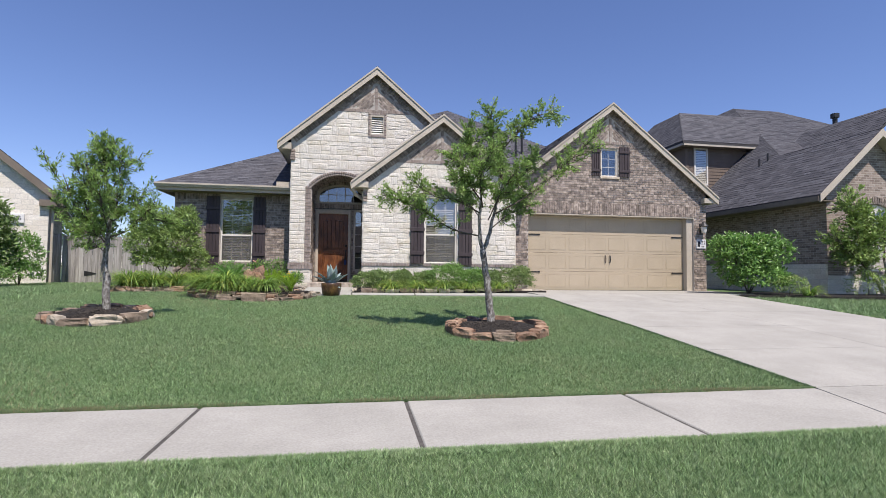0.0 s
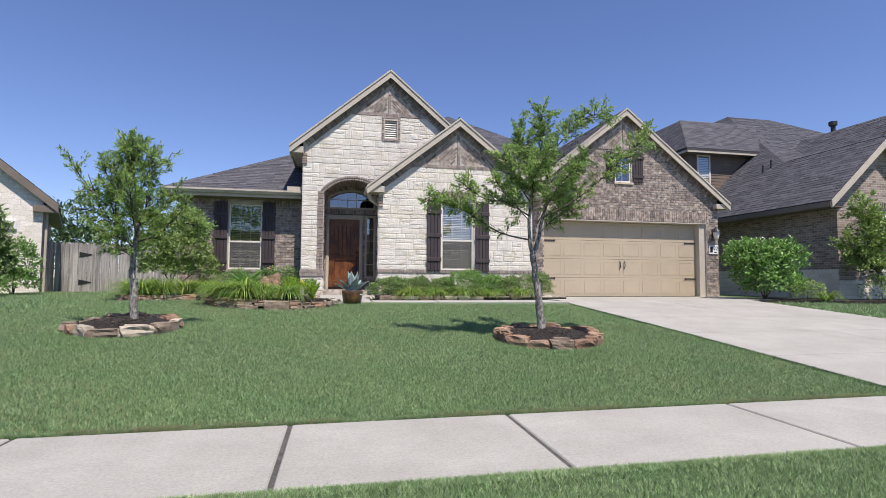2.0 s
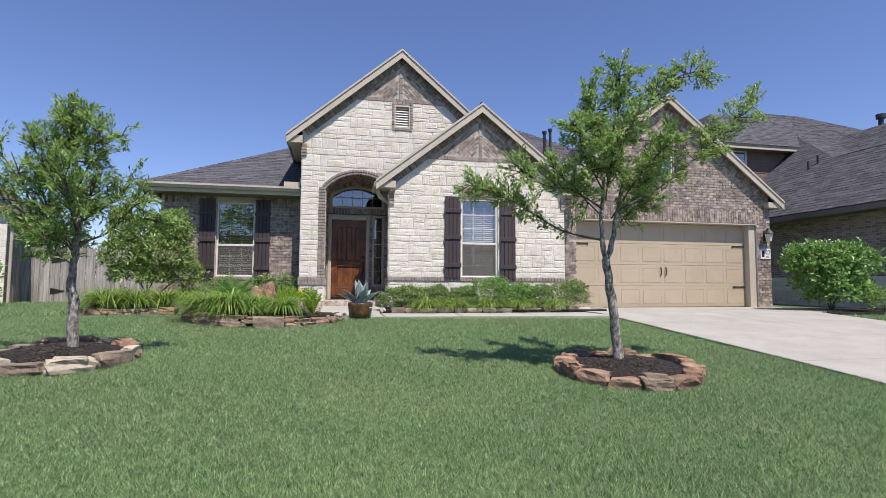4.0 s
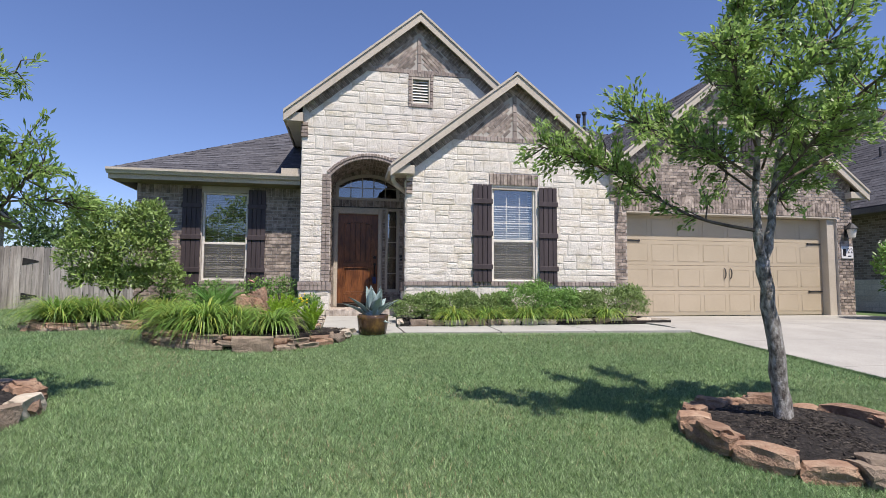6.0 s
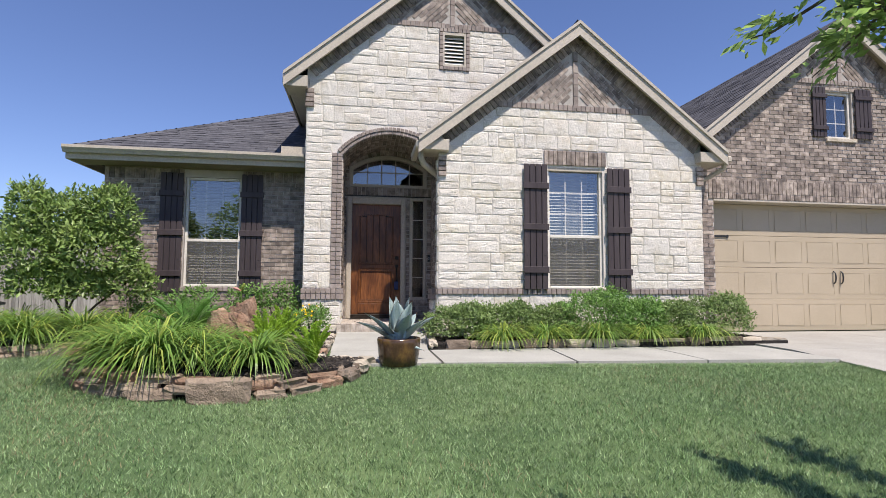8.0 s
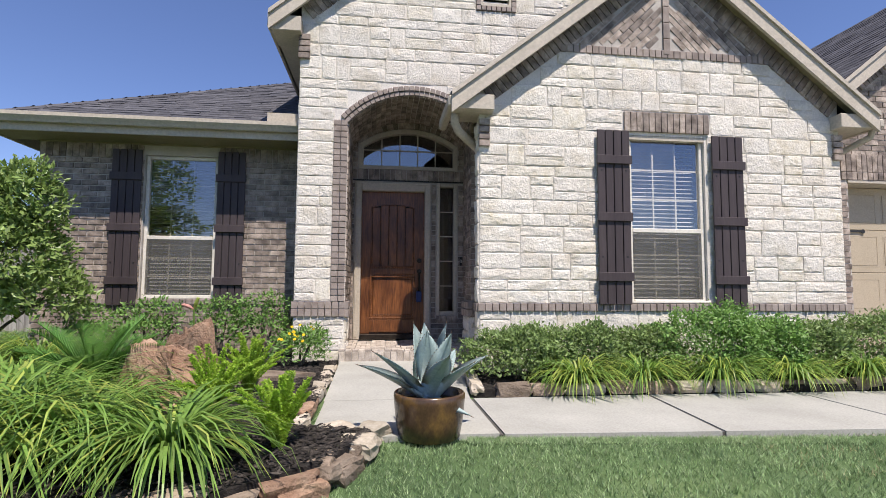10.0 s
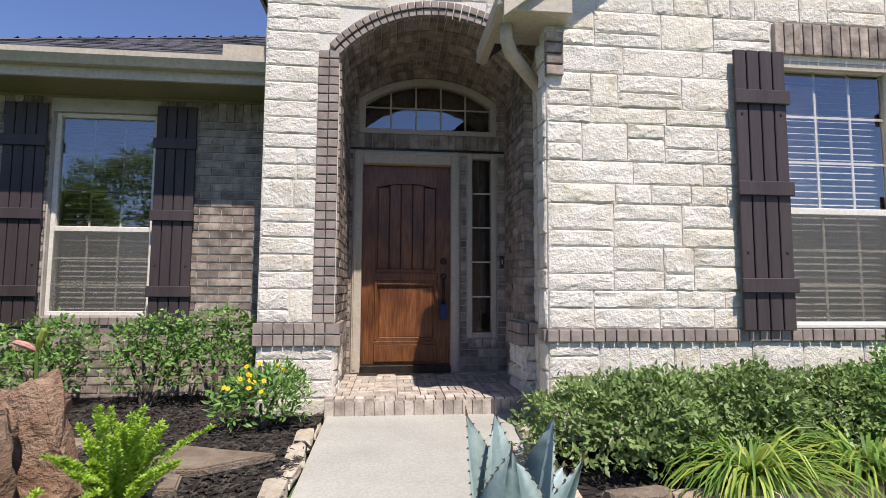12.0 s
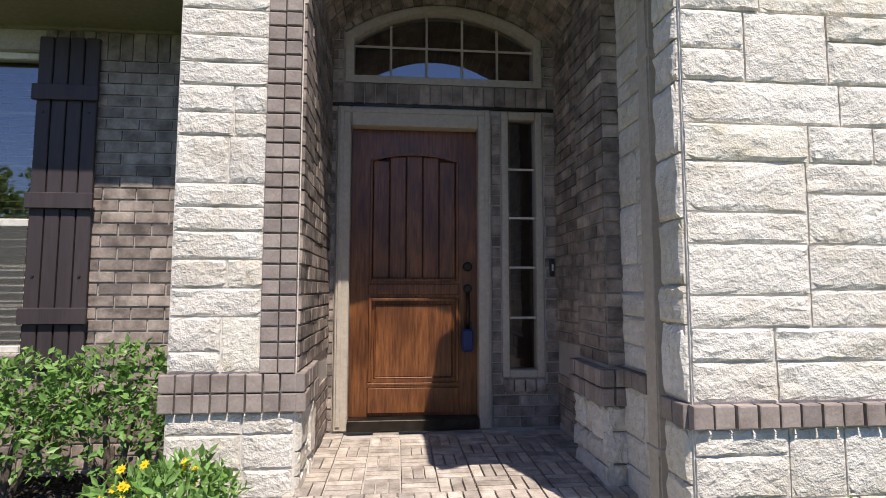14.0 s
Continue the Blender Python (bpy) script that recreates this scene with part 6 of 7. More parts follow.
tree("oak_tree", (2.0, 7.8, 0.2),
     [([(2.02, 7.8, 0.22), (1.99, 7.8, 0.6), (1.93, 7.79, 1.05), (1.86, 7.78, 1.5)], 0.06, 0.045),
      ([(1.86, 7.78, 1.48), (1.80, 7.76, 1.8), (1.80, 7.74, 2.3), (1.86, 7.72, 3.0)], 0.035, 0.012),
      ([(1.87, 7.79, 1.46), (1.98, 7.82, 1.8), (2.08, 7.86, 2.2), (2.28, 7.9, 2.8)], 0.035, 0.012)],
     [([(1.82, 7.75, 1.72), (1.35, 7.9, 1.85), (0.8, 8.1, 2.22), (0.27, 8.22, 2.43)], 0.022, 0.85),
      ([(1.8, 7.74, 2.1), (1.4, 7.7, 2.3), (1.05, 7.7, 2.35), (0.75, 7.75, 2.55)], 0.018, 0.85),
      ([(1.82, 7.74, 2.3), (1.45, 7.5, 2.7), (1.3, 7.4, 3.0)], 0.018, 1.2),
      ([(1.86, 7.72, 2.7), (1.62, 7.65, 3.1), (1.55, 7.6, 3.45)], 0.016, 1.25),
      ([(1.88, 7.72, 2.9), (1.95, 7.6, 3.3), (1.9, 7.5, 3.68)], 0.016, 1.25),
      ([(1.9, 7.74, 2.8), (2.2, 7.5, 3.25), (2.5, 7.35, 3.6), (2.85, 7.3, 3.72)], 0.016, 0.9),
      ([(2.1, 7.86, 2.3), (2.5, 7.8, 2.7), (2.75, 7.75, 3.15)], 0.018, 1.2),
      ([(2.05, 7.85, 2.1), (2.65, 7.75, 2.45), (3.2, 7.65, 2.95), (3.7, 7.59, 3.44)], 0.02, 0.75),
      ([(2.0, 7.83, 1.85), (2.4, 8.1, 2.15), (2.85, 8.25, 2.35)], 0.016, 0.9),
      ([(2.2, 7.88, 2.6), (2.3, 8.3, 3.0), (2.2, 8.55, 3.3)], 0.016, 1.1),
      ([(1.82, 7.76, 2.0), (1.6, 8.2, 2.5), (1.5, 8.5, 2.8)], 0.016, 1.1),
      ([(1.95, 7.8, 2.0), (2.1, 7.4, 2.5), (2.3, 7.1, 2.8)], 0.016, 1.0),
      ([(1.84, 7.74, 2.2), (1.7, 7.35, 2.6), (1.8, 7.1, 2.95)], 0.016, 1.0)],
     "young live oak with lichen-grey trunk in a stone ring", 46, 0.24, 46, 0.05, 0.42, LEAF_TREE, 0.55, 0.25, 0.07, 0.96, 0.94)
tree("oak_tree", (-3.86, 8.8, 0.3),
     [([(-3.84, 8.8, 0.32), (-3.86, 8.8, 0.9), (-3.9, 8.8, 1.3), (-3.86, 8.8, 1.75), (-3.9, 8.8, 2.5), (-3.97, 8.8, 3.05)], 0.062, 0.014)],
     [([(-3.88, 8.8, 1.5), (-4.2, 8.85, 1.95), (-4.5, 8.9, 2.15), (-4.72, 8.9, 2.2)], 0.02, 1.2),
      ([(-4.3, 8.87, 2.05), (-4.55, 8.8, 2.5), (-4.85, 8.75, 2.98)], 0.014, 0.55),
      ([(-4.4, 8.87, 2.1), (-4.5, 8.75, 2.55), (-4.55, 8.7, 2.75)], 0.012, 0.5),
      ([(-3.86, 8.8, 1.65), (-3.5, 8.75, 1.8), (-3.25, 8.7, 2.1), (-3.1, 8.7, 2.3)], 0.02, 1.25),
      ([(-3.87, 8.8, 1.9), (-3.55, 8.9, 2.2), (-3.35, 8.95, 2.5)], 0.016, 1.1),
      ([(-3.88, 8.8, 2.1), (-4.15, 8.7, 2.5), (-4.3, 8.6, 2.85)], 0.016, 1.3),
      ([(-3.9, 8.8, 2.3), (-3.7, 8.7, 2.75), (-3.6, 8.6, 3.1)], 0.014, 1.3),
      ([(-3.93, 8.8, 2.6), (-4.05, 8.85, 3.0), (-4.05, 8.9, 3.3)], 0.012, 1.4),
      ([(-3.95, 8.8, 2.7), (-3.85, 8.75, 3.05), (-3.8, 8.7, 3.32)], 0.012, 1.4),
      ([(-3.95, 8.8, 2.8), (-3.7, 8.85, 3.0), (-3.45, 8.9, 3.1)], 0.01, 0.7),
      ([(-3.88, 8.8, 1.8), (-3.8, 8.4, 2.2), (-3.75, 8.2, 2.5)], 0.014, 1.2),
      ([(-3.88, 8.8, 1.8), (-4.0, 9.2, 2.2), (-4.05, 9.4, 2.5)], 0.014, 1.2),
      ([(-3.88, 8.8, 1.55), (-3.98, 8.55, 1.7), (-4.2, 8.4, 1.75)], 0.012, 1.2),
      ([(-3.9, 8.8, 2.0), (-4.1, 8.75, 2.45), (-4.2, 8.7, 2.95)], 0.014, 1.3),
      ([(-3.9, 8.8, 1.7), (-3.72, 8.7, 2.15), (-3.6, 8.65, 2.55)], 0.014, 1.3),
      ([(-3.9, 8.8, 1.6), (-4.12, 8.75, 1.95), (-4.25, 8.7, 2.4)], 0.014, 1.3),
      ([(-3.88, 8.8, 1.38), (-4.05, 8.7, 1.55), (-4.2, 8.65, 1.7)], 0.01, 1.2),
      ([(-3.95, 8.8, 2.5), (-3.95, 8.75, 2.9), (-3.98, 8.72, 3.3)], 0.012, 1.4),
      ([(-3.4, 8.73, 1.95), (-3.15, 8.9, 2.0), (-3.0, 9.0, 1.95)], 0.012, 1.1)],
     "young oak with narrow leaves in a stone ring", 33, 0.22, 34, 0.066, 0.28, LEAF_TREE, 0.5, 0.3, 0.0, 0.92, 0.88)


def bush(name, at, lobes, label, leaf, width, n, material, stems=(), flowers=None, category="shrub", hollow=0.75, group=""):
    """A shrub: leaves on and inside several rounded lobes, (x, y, z, rx, ry, rz) from its base."""
    t = thing(name, at, label, category, group)
    cs, ds = [], []
    vol = [l[3] * l[4] + l[5] * l[3] for l in lobes]
    for l, w_ in zip(lobes, vol):
        m = int(n * w_ / sum(vol))
        d = rng.normal(size=(m, 3))
        d /= np.linalg.norm(d, axis=1)[:, None]
        d[:, 2] = np.where(d[:, 2] < -0.4, -d[:, 2], d[:, 2])
        bumpy = 1 + 0.13 * np.sin(d[:, 0] * 9 + l[0] * 7) * np.sin(d[:, 1] * 8 + 2) + 0.10 * np.sin(d[:, 2] * 13 + d[:, 0] * 6)
        r = (rng.uniform(0, 1, m) ** 0.25 * (1 - hollow) + hollow) * bumpy * rng.uniform(0.9, 1.1, m)
        p = np.array(l[:3]) + d * r[:, None] * np.array(l[3:])
        cs.append(p)
        ds.append(d)
    c, d = np.concatenate(cs) + np.array(at), np.concatenate(ds)
    keep = c[:, 2] > at[2] + 0.01
    c, d = c[keep], d[keep]
    v, f = leaves(c, leaf, width, dirs=rng.normal(size=d.shape) * 0.5 + d * 0.45 + np.array([0, 0, 0.15]), face=d * 0.7 + np.array([0, -0.1, 0.7]))
    arr_part("foliage", v, f, material, t, "", "stuff")
    bm = bmesh.new()
    stems = stems or [[(0, 0, -0.05), (l[0] * 0.5, l[1] * 0.5, l[2] * 0.5), (l[0], l[1], l[2])] for l in lobes]
    bm.free()
    for s in stems:
        bm = bmesh.new()
        tube(bm, [tuple(np.array(p) + np.array(at)) for p in s], [0.022 * (1 - 0.25 * i) for i in range(len(s))], 6)
        part("stem", bm, TWIG, t)
    if flowers:
        k, size, fm = flowers
        top = c[(c[:, 2] > np.quantile(c[:, 2], 0.45))]
        pick = top[rng.integers(0, len(top), k)]
        cl = np.repeat(pick, 9, 0) + rng.normal(size=(k * 9, 3)) * size * 0.35 + np.array([0, 0, 0.02])
        v, f = leaves(cl, size * 0.6, 0.7)
        arr_part("blossom", v, f, fm, t, "", "stuff")
    return t


# shrub-tree by the fence
bush("wax_leaf_shrub", (-5.2, 14.97, 0.62), [(-0.45, 0, 1.15, 0.5, 0.5, 0.45), (0.35, 0, 1.2, 0.6, 0.55, 0.5), (-0.1, 0.1, 1.55, 0.5, 0.5, 0.55), (0.5, 0, 1.7, 0.4, 0.4, 0.5), (-0.55, 0, 1.75, 0.25, 0.3, 0.5), (0.75, 0.1, 0.75, 0.4, 0.4, 0.35), (-0.3, 0, 0.75, 0.45, 0.4, 0.3), (0.2, -0.1, 0.7, 0.4, 0.35, 0.3)],
     "large wax-leaf shrub with bare dark stems", 0.085, 0.4, 20000, LEAF_WAX,
     [[(0, 0, -0.1), (-0.03, 0, 0.4), (-0.3, 0, 0.9), (-0.5, 0, 1.4)], [(0.02, 0, -0.1), (0.04, 0, 0.4), (0.25, 0, 0.9), (0.4, 0, 1.4)], [(0, 0.05, -0.1), (0, 0.05, 0.6), (0.0, 0.1, 1.5)], [(0.05, 0, 0.1), (0.4, 0.05, 0.5), (0.75, 0.1, 0.8)]], hollow=0.45)
# row under the limestone wall
for i, (x, y, rx, rz) in enumerate(((0.4, 14.22, 0.52, 0.46), (1.12, 14.3, 0.45, 0.48), (1.85, 14.35, 0.4, 0.46), (2.45, 14.15, 0.6, 0.66), (3.15, 14.25, 0.48, 0.54), (3.7, 14.25, 0.42, 0.5), (4.45, 14.2, 0.58, 0.6))):
    bush("round_shrub", (x, y, 0.62), [(0, 0, rz * 0.45, rx, 0.38, rz * 0.62), (rx * 0.3, -0.05, rz * 0.5, rx * 0.6, 0.35, rz * 0.62)],
         "clipped green shrub in the wall bed", 0.045, 0.5, 8500 if i == 0 else 6000, LEAF_HOLLY if i in (3, 4) else LEAF_SHRUB, hollow=0.62, group="shrubs under the wall")
# hedge by the wing
for x, y, rx, rz, m in ((-2.38, 15.9, 0.36, 0.86, 1700), (-2.95, 15.92, 0.3, 0.8, 1500), (-3.78, 15.9, 0.34, 0.76, 1700), (-4.5, 15.9, 0.36, 0.68, 1500)):
    bush("loose_hedge_shrub", (x, y, 0.62), [(0, 0, rz * 0.36, rx, 0.26, rz * 0.34), (-rx * 0.6, 0, rz * 0.62, 0.13, 0.13, rz * 0.3), (-rx * 0.1, -0.04, rz * 0.7, 0.1, 0.1, rz * 0.3), (rx * 0.35, 0, rz * 0.66, 0.14, 0.14, rz * 0.34), (rx * 0.95, 0.02, rz * 0.6, 0.11, 0.12, rz * 0.32)],
         "upright glossy green shrub against the brick", 0.052, 0.5, m, LEAF_HOLLY, hollow=0.4, group="shrubs by the wing")
# neighbours' shrubs
bush("flowering_shrub", (11.35, 13.4, 0.6), [(0, 0, 0.8, 0.85, 0.7, 0.7), (0.55, 0, 1.15, 0.75, 0.6, 0.55), (-0.5, 0, 1.2, 0.7, 0.6, 0.5), (0.2, -0.2, 0.4, 0.9, 0.6, 0.4)], "tall green shrub with cream blossom", 0.13, 0.45, 9000, LEAF_HOLLY, flowers=(60, 0.12, CREAMFLOWER), hollow=0.55)
bush("low_shrub", (11.9, 12.5, 0.55), [(0, 0, 0.25, 0.5, 0.4, 0.3)], "low grey-green shrub by the driveway", 0.06, 0.4, 1300, LEAF_WAX)
bush("low_shrub", (14.6, 12.6, 0.55), [(0, 0, 0.25, 0.6, 0.5, 0.4)], "low shrub before the neighbour's wall", 0.06, 0.4, 1300, LEAF_WAX)
bush("low_shrub", (15.7, 12.6, 0.55), [(0, 0, 0.3, 0.6, 0.5, 0.4)], "low shrub before the neighbour's wall", 0.06, 0.4, 1300, LEAF_SHRUB)
tree("small_tree", (15.2, 12.8, 0.55), [([(15.35, 12.8, 0.5), (15.2, 12.8, 0.9), (14.8, 12.8, 1.4)], 0.06, 0.04), ([(15.36, 12.8, 0.5), (15.5, 12.8, 1.0), (15.4, 12.8, 1.7)], 0.05, 0.03)],
     [([(15.0, 12.8, 1.1), (14.4, 12.8, 1.7), (13.7, 12.8, 2.2)], 0.03, 1.1), ([(14.8, 12.8, 1.4), (14.4, 12.7, 2.3), (14.1, 12.7, 3.3)], 0.03, 1.2), ([(14.8, 12.8, 1.4), (14.9, 12.9, 2.2), (14.75, 12.9, 3.0)], 0.03, 1.2), ([(15.4, 12.8, 1.6), (15.3, 12.7, 2.2), (15.2, 12.7, 2.7)], 0.03, 1.2), ([(15.4, 12.8, 1.6), (15.9, 12.8, 2.1), (16.2, 12.8, 2.5)], 0.03, 1.2), ([(14.9, 12.8, 1.2), (14.5, 12.7, 1.5), (14.3, 12.7, 1.9)], 0.02, 1.2)],
     "small spreading tree before the neighbour's wall", 30, 0.5, 30, 0.13, 0.42, LEAF_WAX, 0.6, 0.3)
bush("magnolia_shrub", (-10.5, 16.5, 0.58), [(0, 0, 1.1, 0.7, 0.6, 0.9), (-0.3, 0, 2.2, 0.55, 0.5, 0.9), (0.25, 0, 1.6, 0.5, 0.5, 0.8), (0, -0.05, 0.4, 0.65, 0.5, 0.4)], "tall broad-leaved shrub by the neighbour's wall", 0.15, 0.42, 5200, LEAF_SHRUB, hollow=0.5)
bush("neighbour_hedge", (-9.95, 17.2, 0.58), [(0, 0, 0.9, 0.6, 0.5, 0.65), (-0.4, 0, 0.7, 0.5, 0.5, 0.6), (0.1, -0.05, 0.35, 0.55, 0.45, 0.35)], "leafy green hedge shrub", 0.09, 0.5, 5200, LEAF_HOLLY, hollow=0.6)
bush("low_shrub", (-9.75, 15.9, 0.58), [(0, 0, 0.25, 0.42, 0.4, 0.32), (-0.55, 0.05, 0.25, 0.4, 0.4, 0.34)], "low rounded green shrub on the neighbour's lawn", 0.05, 0.5, 2000, LEAF_HOLLY)
for x, y, z, r in ((-16.2, 34, 4.2, 1.5), (-15.6, 33.5, 3.0, 1.3)):
    bush("far_tree", (x, y, 0.5), [(0, 0, z - 0.8, r, r, r * 1.1), (0.5, 0, z - 1.8, r, r, r), (-0.5, 0, z - 1.7, r * 0.8, r, r)], "tree beyond the fence", 0.3, 0.4, 1600, LEAF_FAR, category="tree", hollow=0.4)
# a street tree behind, mirrored in the window glass
bush("street_tree", (-7.5, -3.5, 0), [(0, 0, 4.2, 1.8, 1.6, 1.6), (0.8, 0, 5.4, 1.3, 1.3, 1.2), (-0.9, 0, 3.4, 1.3, 1.2, 1.0)], "street tree by the kerb", 0.22, 0.45, 3000, LEAF_TREE, [[(0, 0, -0.1), (0, 0, 2.0), (0.2, 0, 4.2)]], category="tree", hollow=0.3)


bush("street_tree", (-14.0, -3.8, 0), [(0, 0, 5.4, 2.8, 2.0, 2.2), (1.6, 0, 6.6, 2.0, 1.6, 1.6), (-1.5, 0, 4.4, 2.0, 1.6, 1.6), (2.4, 0, 4.4, 1.5, 1.4, 1.2)], "broad street tree by the kerb", 0.24, 0.45, 6000, LEAF_SHRUB, [[(0, 0, -0.1), (0, 0, 2.4), (0.2, 0, 5.2)]], category="tree", hollow=0.3)


def strap_clump(at, n, length, width, yellow, label, group, name="liriope_clump", arch=0.86):
    t = thing(name, at, label, "plant", group)
    for k, m in ((int(n * (1 - yellow)), LEAF_STRAP), (int(n * yellow), LEAF_STRAPY)):
        if k < 2:
            continue
        a = rng.uniform(0, 2 * np.pi, k)
        d = np.stack([np.cos(a), np.sin(a), np.zeros(k)], 1)
        base = np.array(at) + d * rng.uniform(0, 0.11, k)[:, None]
        v, f = blades(base, d, length * rng.uniform(0.6, 1.15, k), width, 5, arch)
        arr_part("leaves", v, f, m, t, "arching strap leaves", "stuff")
    return t


G1 = "strap-leaved clumps in the round bed"
for x, y, n, L, yel in ((-3.25, 12.15, 170, 0.62, 0.45), (-2.85, 11.9, 230, 0.66, 0.4), (-2.5, 12.05, 180, 0.56, 0.3), (-1.98, 11.9, 190, 0.5, 0.3), (-2.95, 12.5, 170, 0.66, 0.25), (-3.3, 12.7, 140, 0.6, 0.3), (-2.75, 13.0, 140, 0.5, 0.2), (-3.75, 13.5, 120, 0.5, 0.2)):
    strap_clump((x, y, 0.68), int(n * 2.1), L * 1.3, 0.018, yel * 0.55, "arching green and yellow strap-leaved clump", G1, arch=0.95)
for x, y in ((-5.45, 13.7), (-5.05, 13.95), (-4.6, 14.3), (-5.75, 14.1), (-4.2, 14.6), (-5.5, 14.5)):
    strap_clump((x, y, 0.68), 320, 0.84, 0.018, 0.25, "arching green strap-leaved clump by the fence bed", "strap-leaved clumps in the fence bed", arch=0.9)
for x, y, yel, L in ((0.92, 13.82, 0.4, 0.74), (1.58, 13.84, 0.3, 0.68), (2.36, 13.82, 0.2, 0.76), (3.12, 13.82, 0.4, 0.68), (3.95, 13.82, 0.3, 0.7)):
    strap_clump((x, y, 0.66), 330, L * 0.78, 0.0155, yel, "drooping strap-leaved clump before the wall shrubs", "strap-leaved clumps under the wall", arch=1.02)
strap_clump((12.3, 12.3, 0.56), 120, 0.7, 0.02, 0.3, "strap-leaved clump by the driveway", "")


def foxtail(at, n, length, label="lime green foxtail fern"):
    t = thing("foxtail_fern", at, label, "fern", "foxtail ferns")
    for i in range(n):
        a = 2 * math.pi * i / n + rng.uniform(-0.3, 0.3)
        lean = rng.uniform(0.12, 1.0)
        L = length * rng.uniform(0.65, 1.1)
        m = 760
        s = rng.uniform(0.06, 1, m)
        out = lean * (0.25 * s + 0.45 * s ** 2) * L
        up = s * L * (1 - 0.3 * lean * s)
        c = np.array(at) + np.stack([np.cos(a) * out, np.sin(a) * out, up], 1)
        q = rng.uniform(0, 2 * np.pi, m)
        R = 0.03 * np.minimum(1, (1.03 - s) * 3.2) * (0.6 + 0.4 * np.minimum(1, s * 4))
        dirs = np.stack([np.cos(q), np.sin(q), np.full(m, 0.6)], 1)
        c2 = c + dirs * R[:, None] * 0.35
        v, f = leaves(c2, 0.021, 0.36, dirs=dirs * 1.5)
        arr_part("plume", v, f, LEAF_FERN, t, "", "stuff")
    return t


foxtail((-1.99, 13.53, 0.64), 30, 0.52)
foxtail((-2.03, 12.74, 0.64), 32, 0.5)
foxtail((-1.48, 12.12, 0.6), 26, 0.46)


def sago(at):
    t = thing("sago_palm", at, "dark green sago palm with stiff feathered fronds", "palm")
    for i in range(26):
        a = 2 * math.pi * i * 0.382
        tilt = 0.45 + 1.0 * (i / 26)
        L = rng.uniform(0.55, 0.7)
        pts = []
        p = np.array(at, dtype=float)
        ang = math.pi / 2 - tilt * 0.5
        for k in range(13):
            pts.append(p.copy())
            p = p + np.array([math.cos(a) * math.cos(ang), math.sin(a) * math.cos(ang), math.sin(ang)]) * L / 12
            ang -= tilt * 0.09
        bm = bmesh.new()
        tube(bm, pts, [0.007 - 0.0004 * k for k in range(13)], 4)
        fr = part("frond", bm, LEAF_PALM, t)
        side = np.array([-math.sin(a), math.cos(a), 0])
        cs, dr, ln = [], [], []
        for k in range(46):
            s = 1.5 + k / 45 * 10.4
            j = int(s)
            q = pts[j] + (pts[min(j + 1, 12)] - pts[j]) * (s - j)
            ax = pts[min(j + 1, 12)] - pts[max(j - 1, 0)]
            ax /= np.linalg.norm(ax)
            for sg in (-1, 1):
                cs.append(q)
                dr.append(side * sg + ax * 0.7 + np.array([0, 0, 0.35]))
                ln.append(0.15 * math.sin(0.35 + 2.6 * k / 45) + 0.02)
        cs, dr, ln = np.array(cs), np.array(dr), np.array(ln)
        dr /= np.linalg.norm(dr, axis=1)[:, None]
        nrm = np.cross(dr, np.array([0, 0, 1.0]))
        nrm /= np.linalg.norm(nrm, axis=1)[:, None]
        v = np.stack([cs - nrm * 0.004, cs + nrm * 0.004, cs + dr * ln[:, None] + nrm * 0.001, cs + dr * ln[:, None] - nrm * 0.001], 1).reshape(-1, 3)
        f = np.arange(len(cs))[:, None] * 4 + np.array([[0, 1, 2, 3]])
        arr_part("frond_blade", v, f, LEAF_PALM, fr, "", "stuff")
    bm = bmesh.new()
    lathe(bm, [(0.09, -0.2), (0.12, -0.05), (0.1, 0.06), (0.03, 0.1)], at, 12)
    part("trunk", bm, TWIG, t)


sago((-3.0, 13.2, 0.74))


def daisy_bush(at):
    t = bush("daisy_bush", at, [(0, 0, 0.18, 0.32, 0.26, 0.22), (0.12, 0, 0.28, 0.2, 0.2, 0.16)], "low bush with yellow daisy flowers", 0.06, 0.35, 1500, LEAF_HOLLY, hollow=0.3, category="plant")
    for i in range(20):
        a, r = rng.uniform(0, 2 * math.pi), rng.uniform(0.05, 0.34)
        c = np.array(at) + np.array([math.cos(a) * r, math.sin(a) * r * 0.8 - 0.05, 0.5 - 0.7 * r + rng.uniform(-0.04, 0.06)])
        bm = bmesh.new()
        nrm = Vector((rng.normal() * 0.3, -0.7, 0.6)).normalized()
        u = nrm.orthogonal().normalized()
        w_ = nrm.cross(u)
        for k in range(8):
            q = 2 * math.pi * k / 8
            d = u * math.cos(q) + w_ * math.sin(q)
            e = nrm.cross(d)
            pts = [Vector(c), Vector(c) + d * 0.012 + e * 0.005, Vector(c) + d * 0.021 + nrm * 0.002, Vector(c) + d * 0.012 - e * 0.005]
            bm.faces.new([bm.verts.new(p) for p in pts])
        tube(bm, [Vector(c), Vector(c) + nrm * 0.006], [0.006, 0.004], 6)
        part("flower", bm, YELLOW, t, "yellow daisy flower")


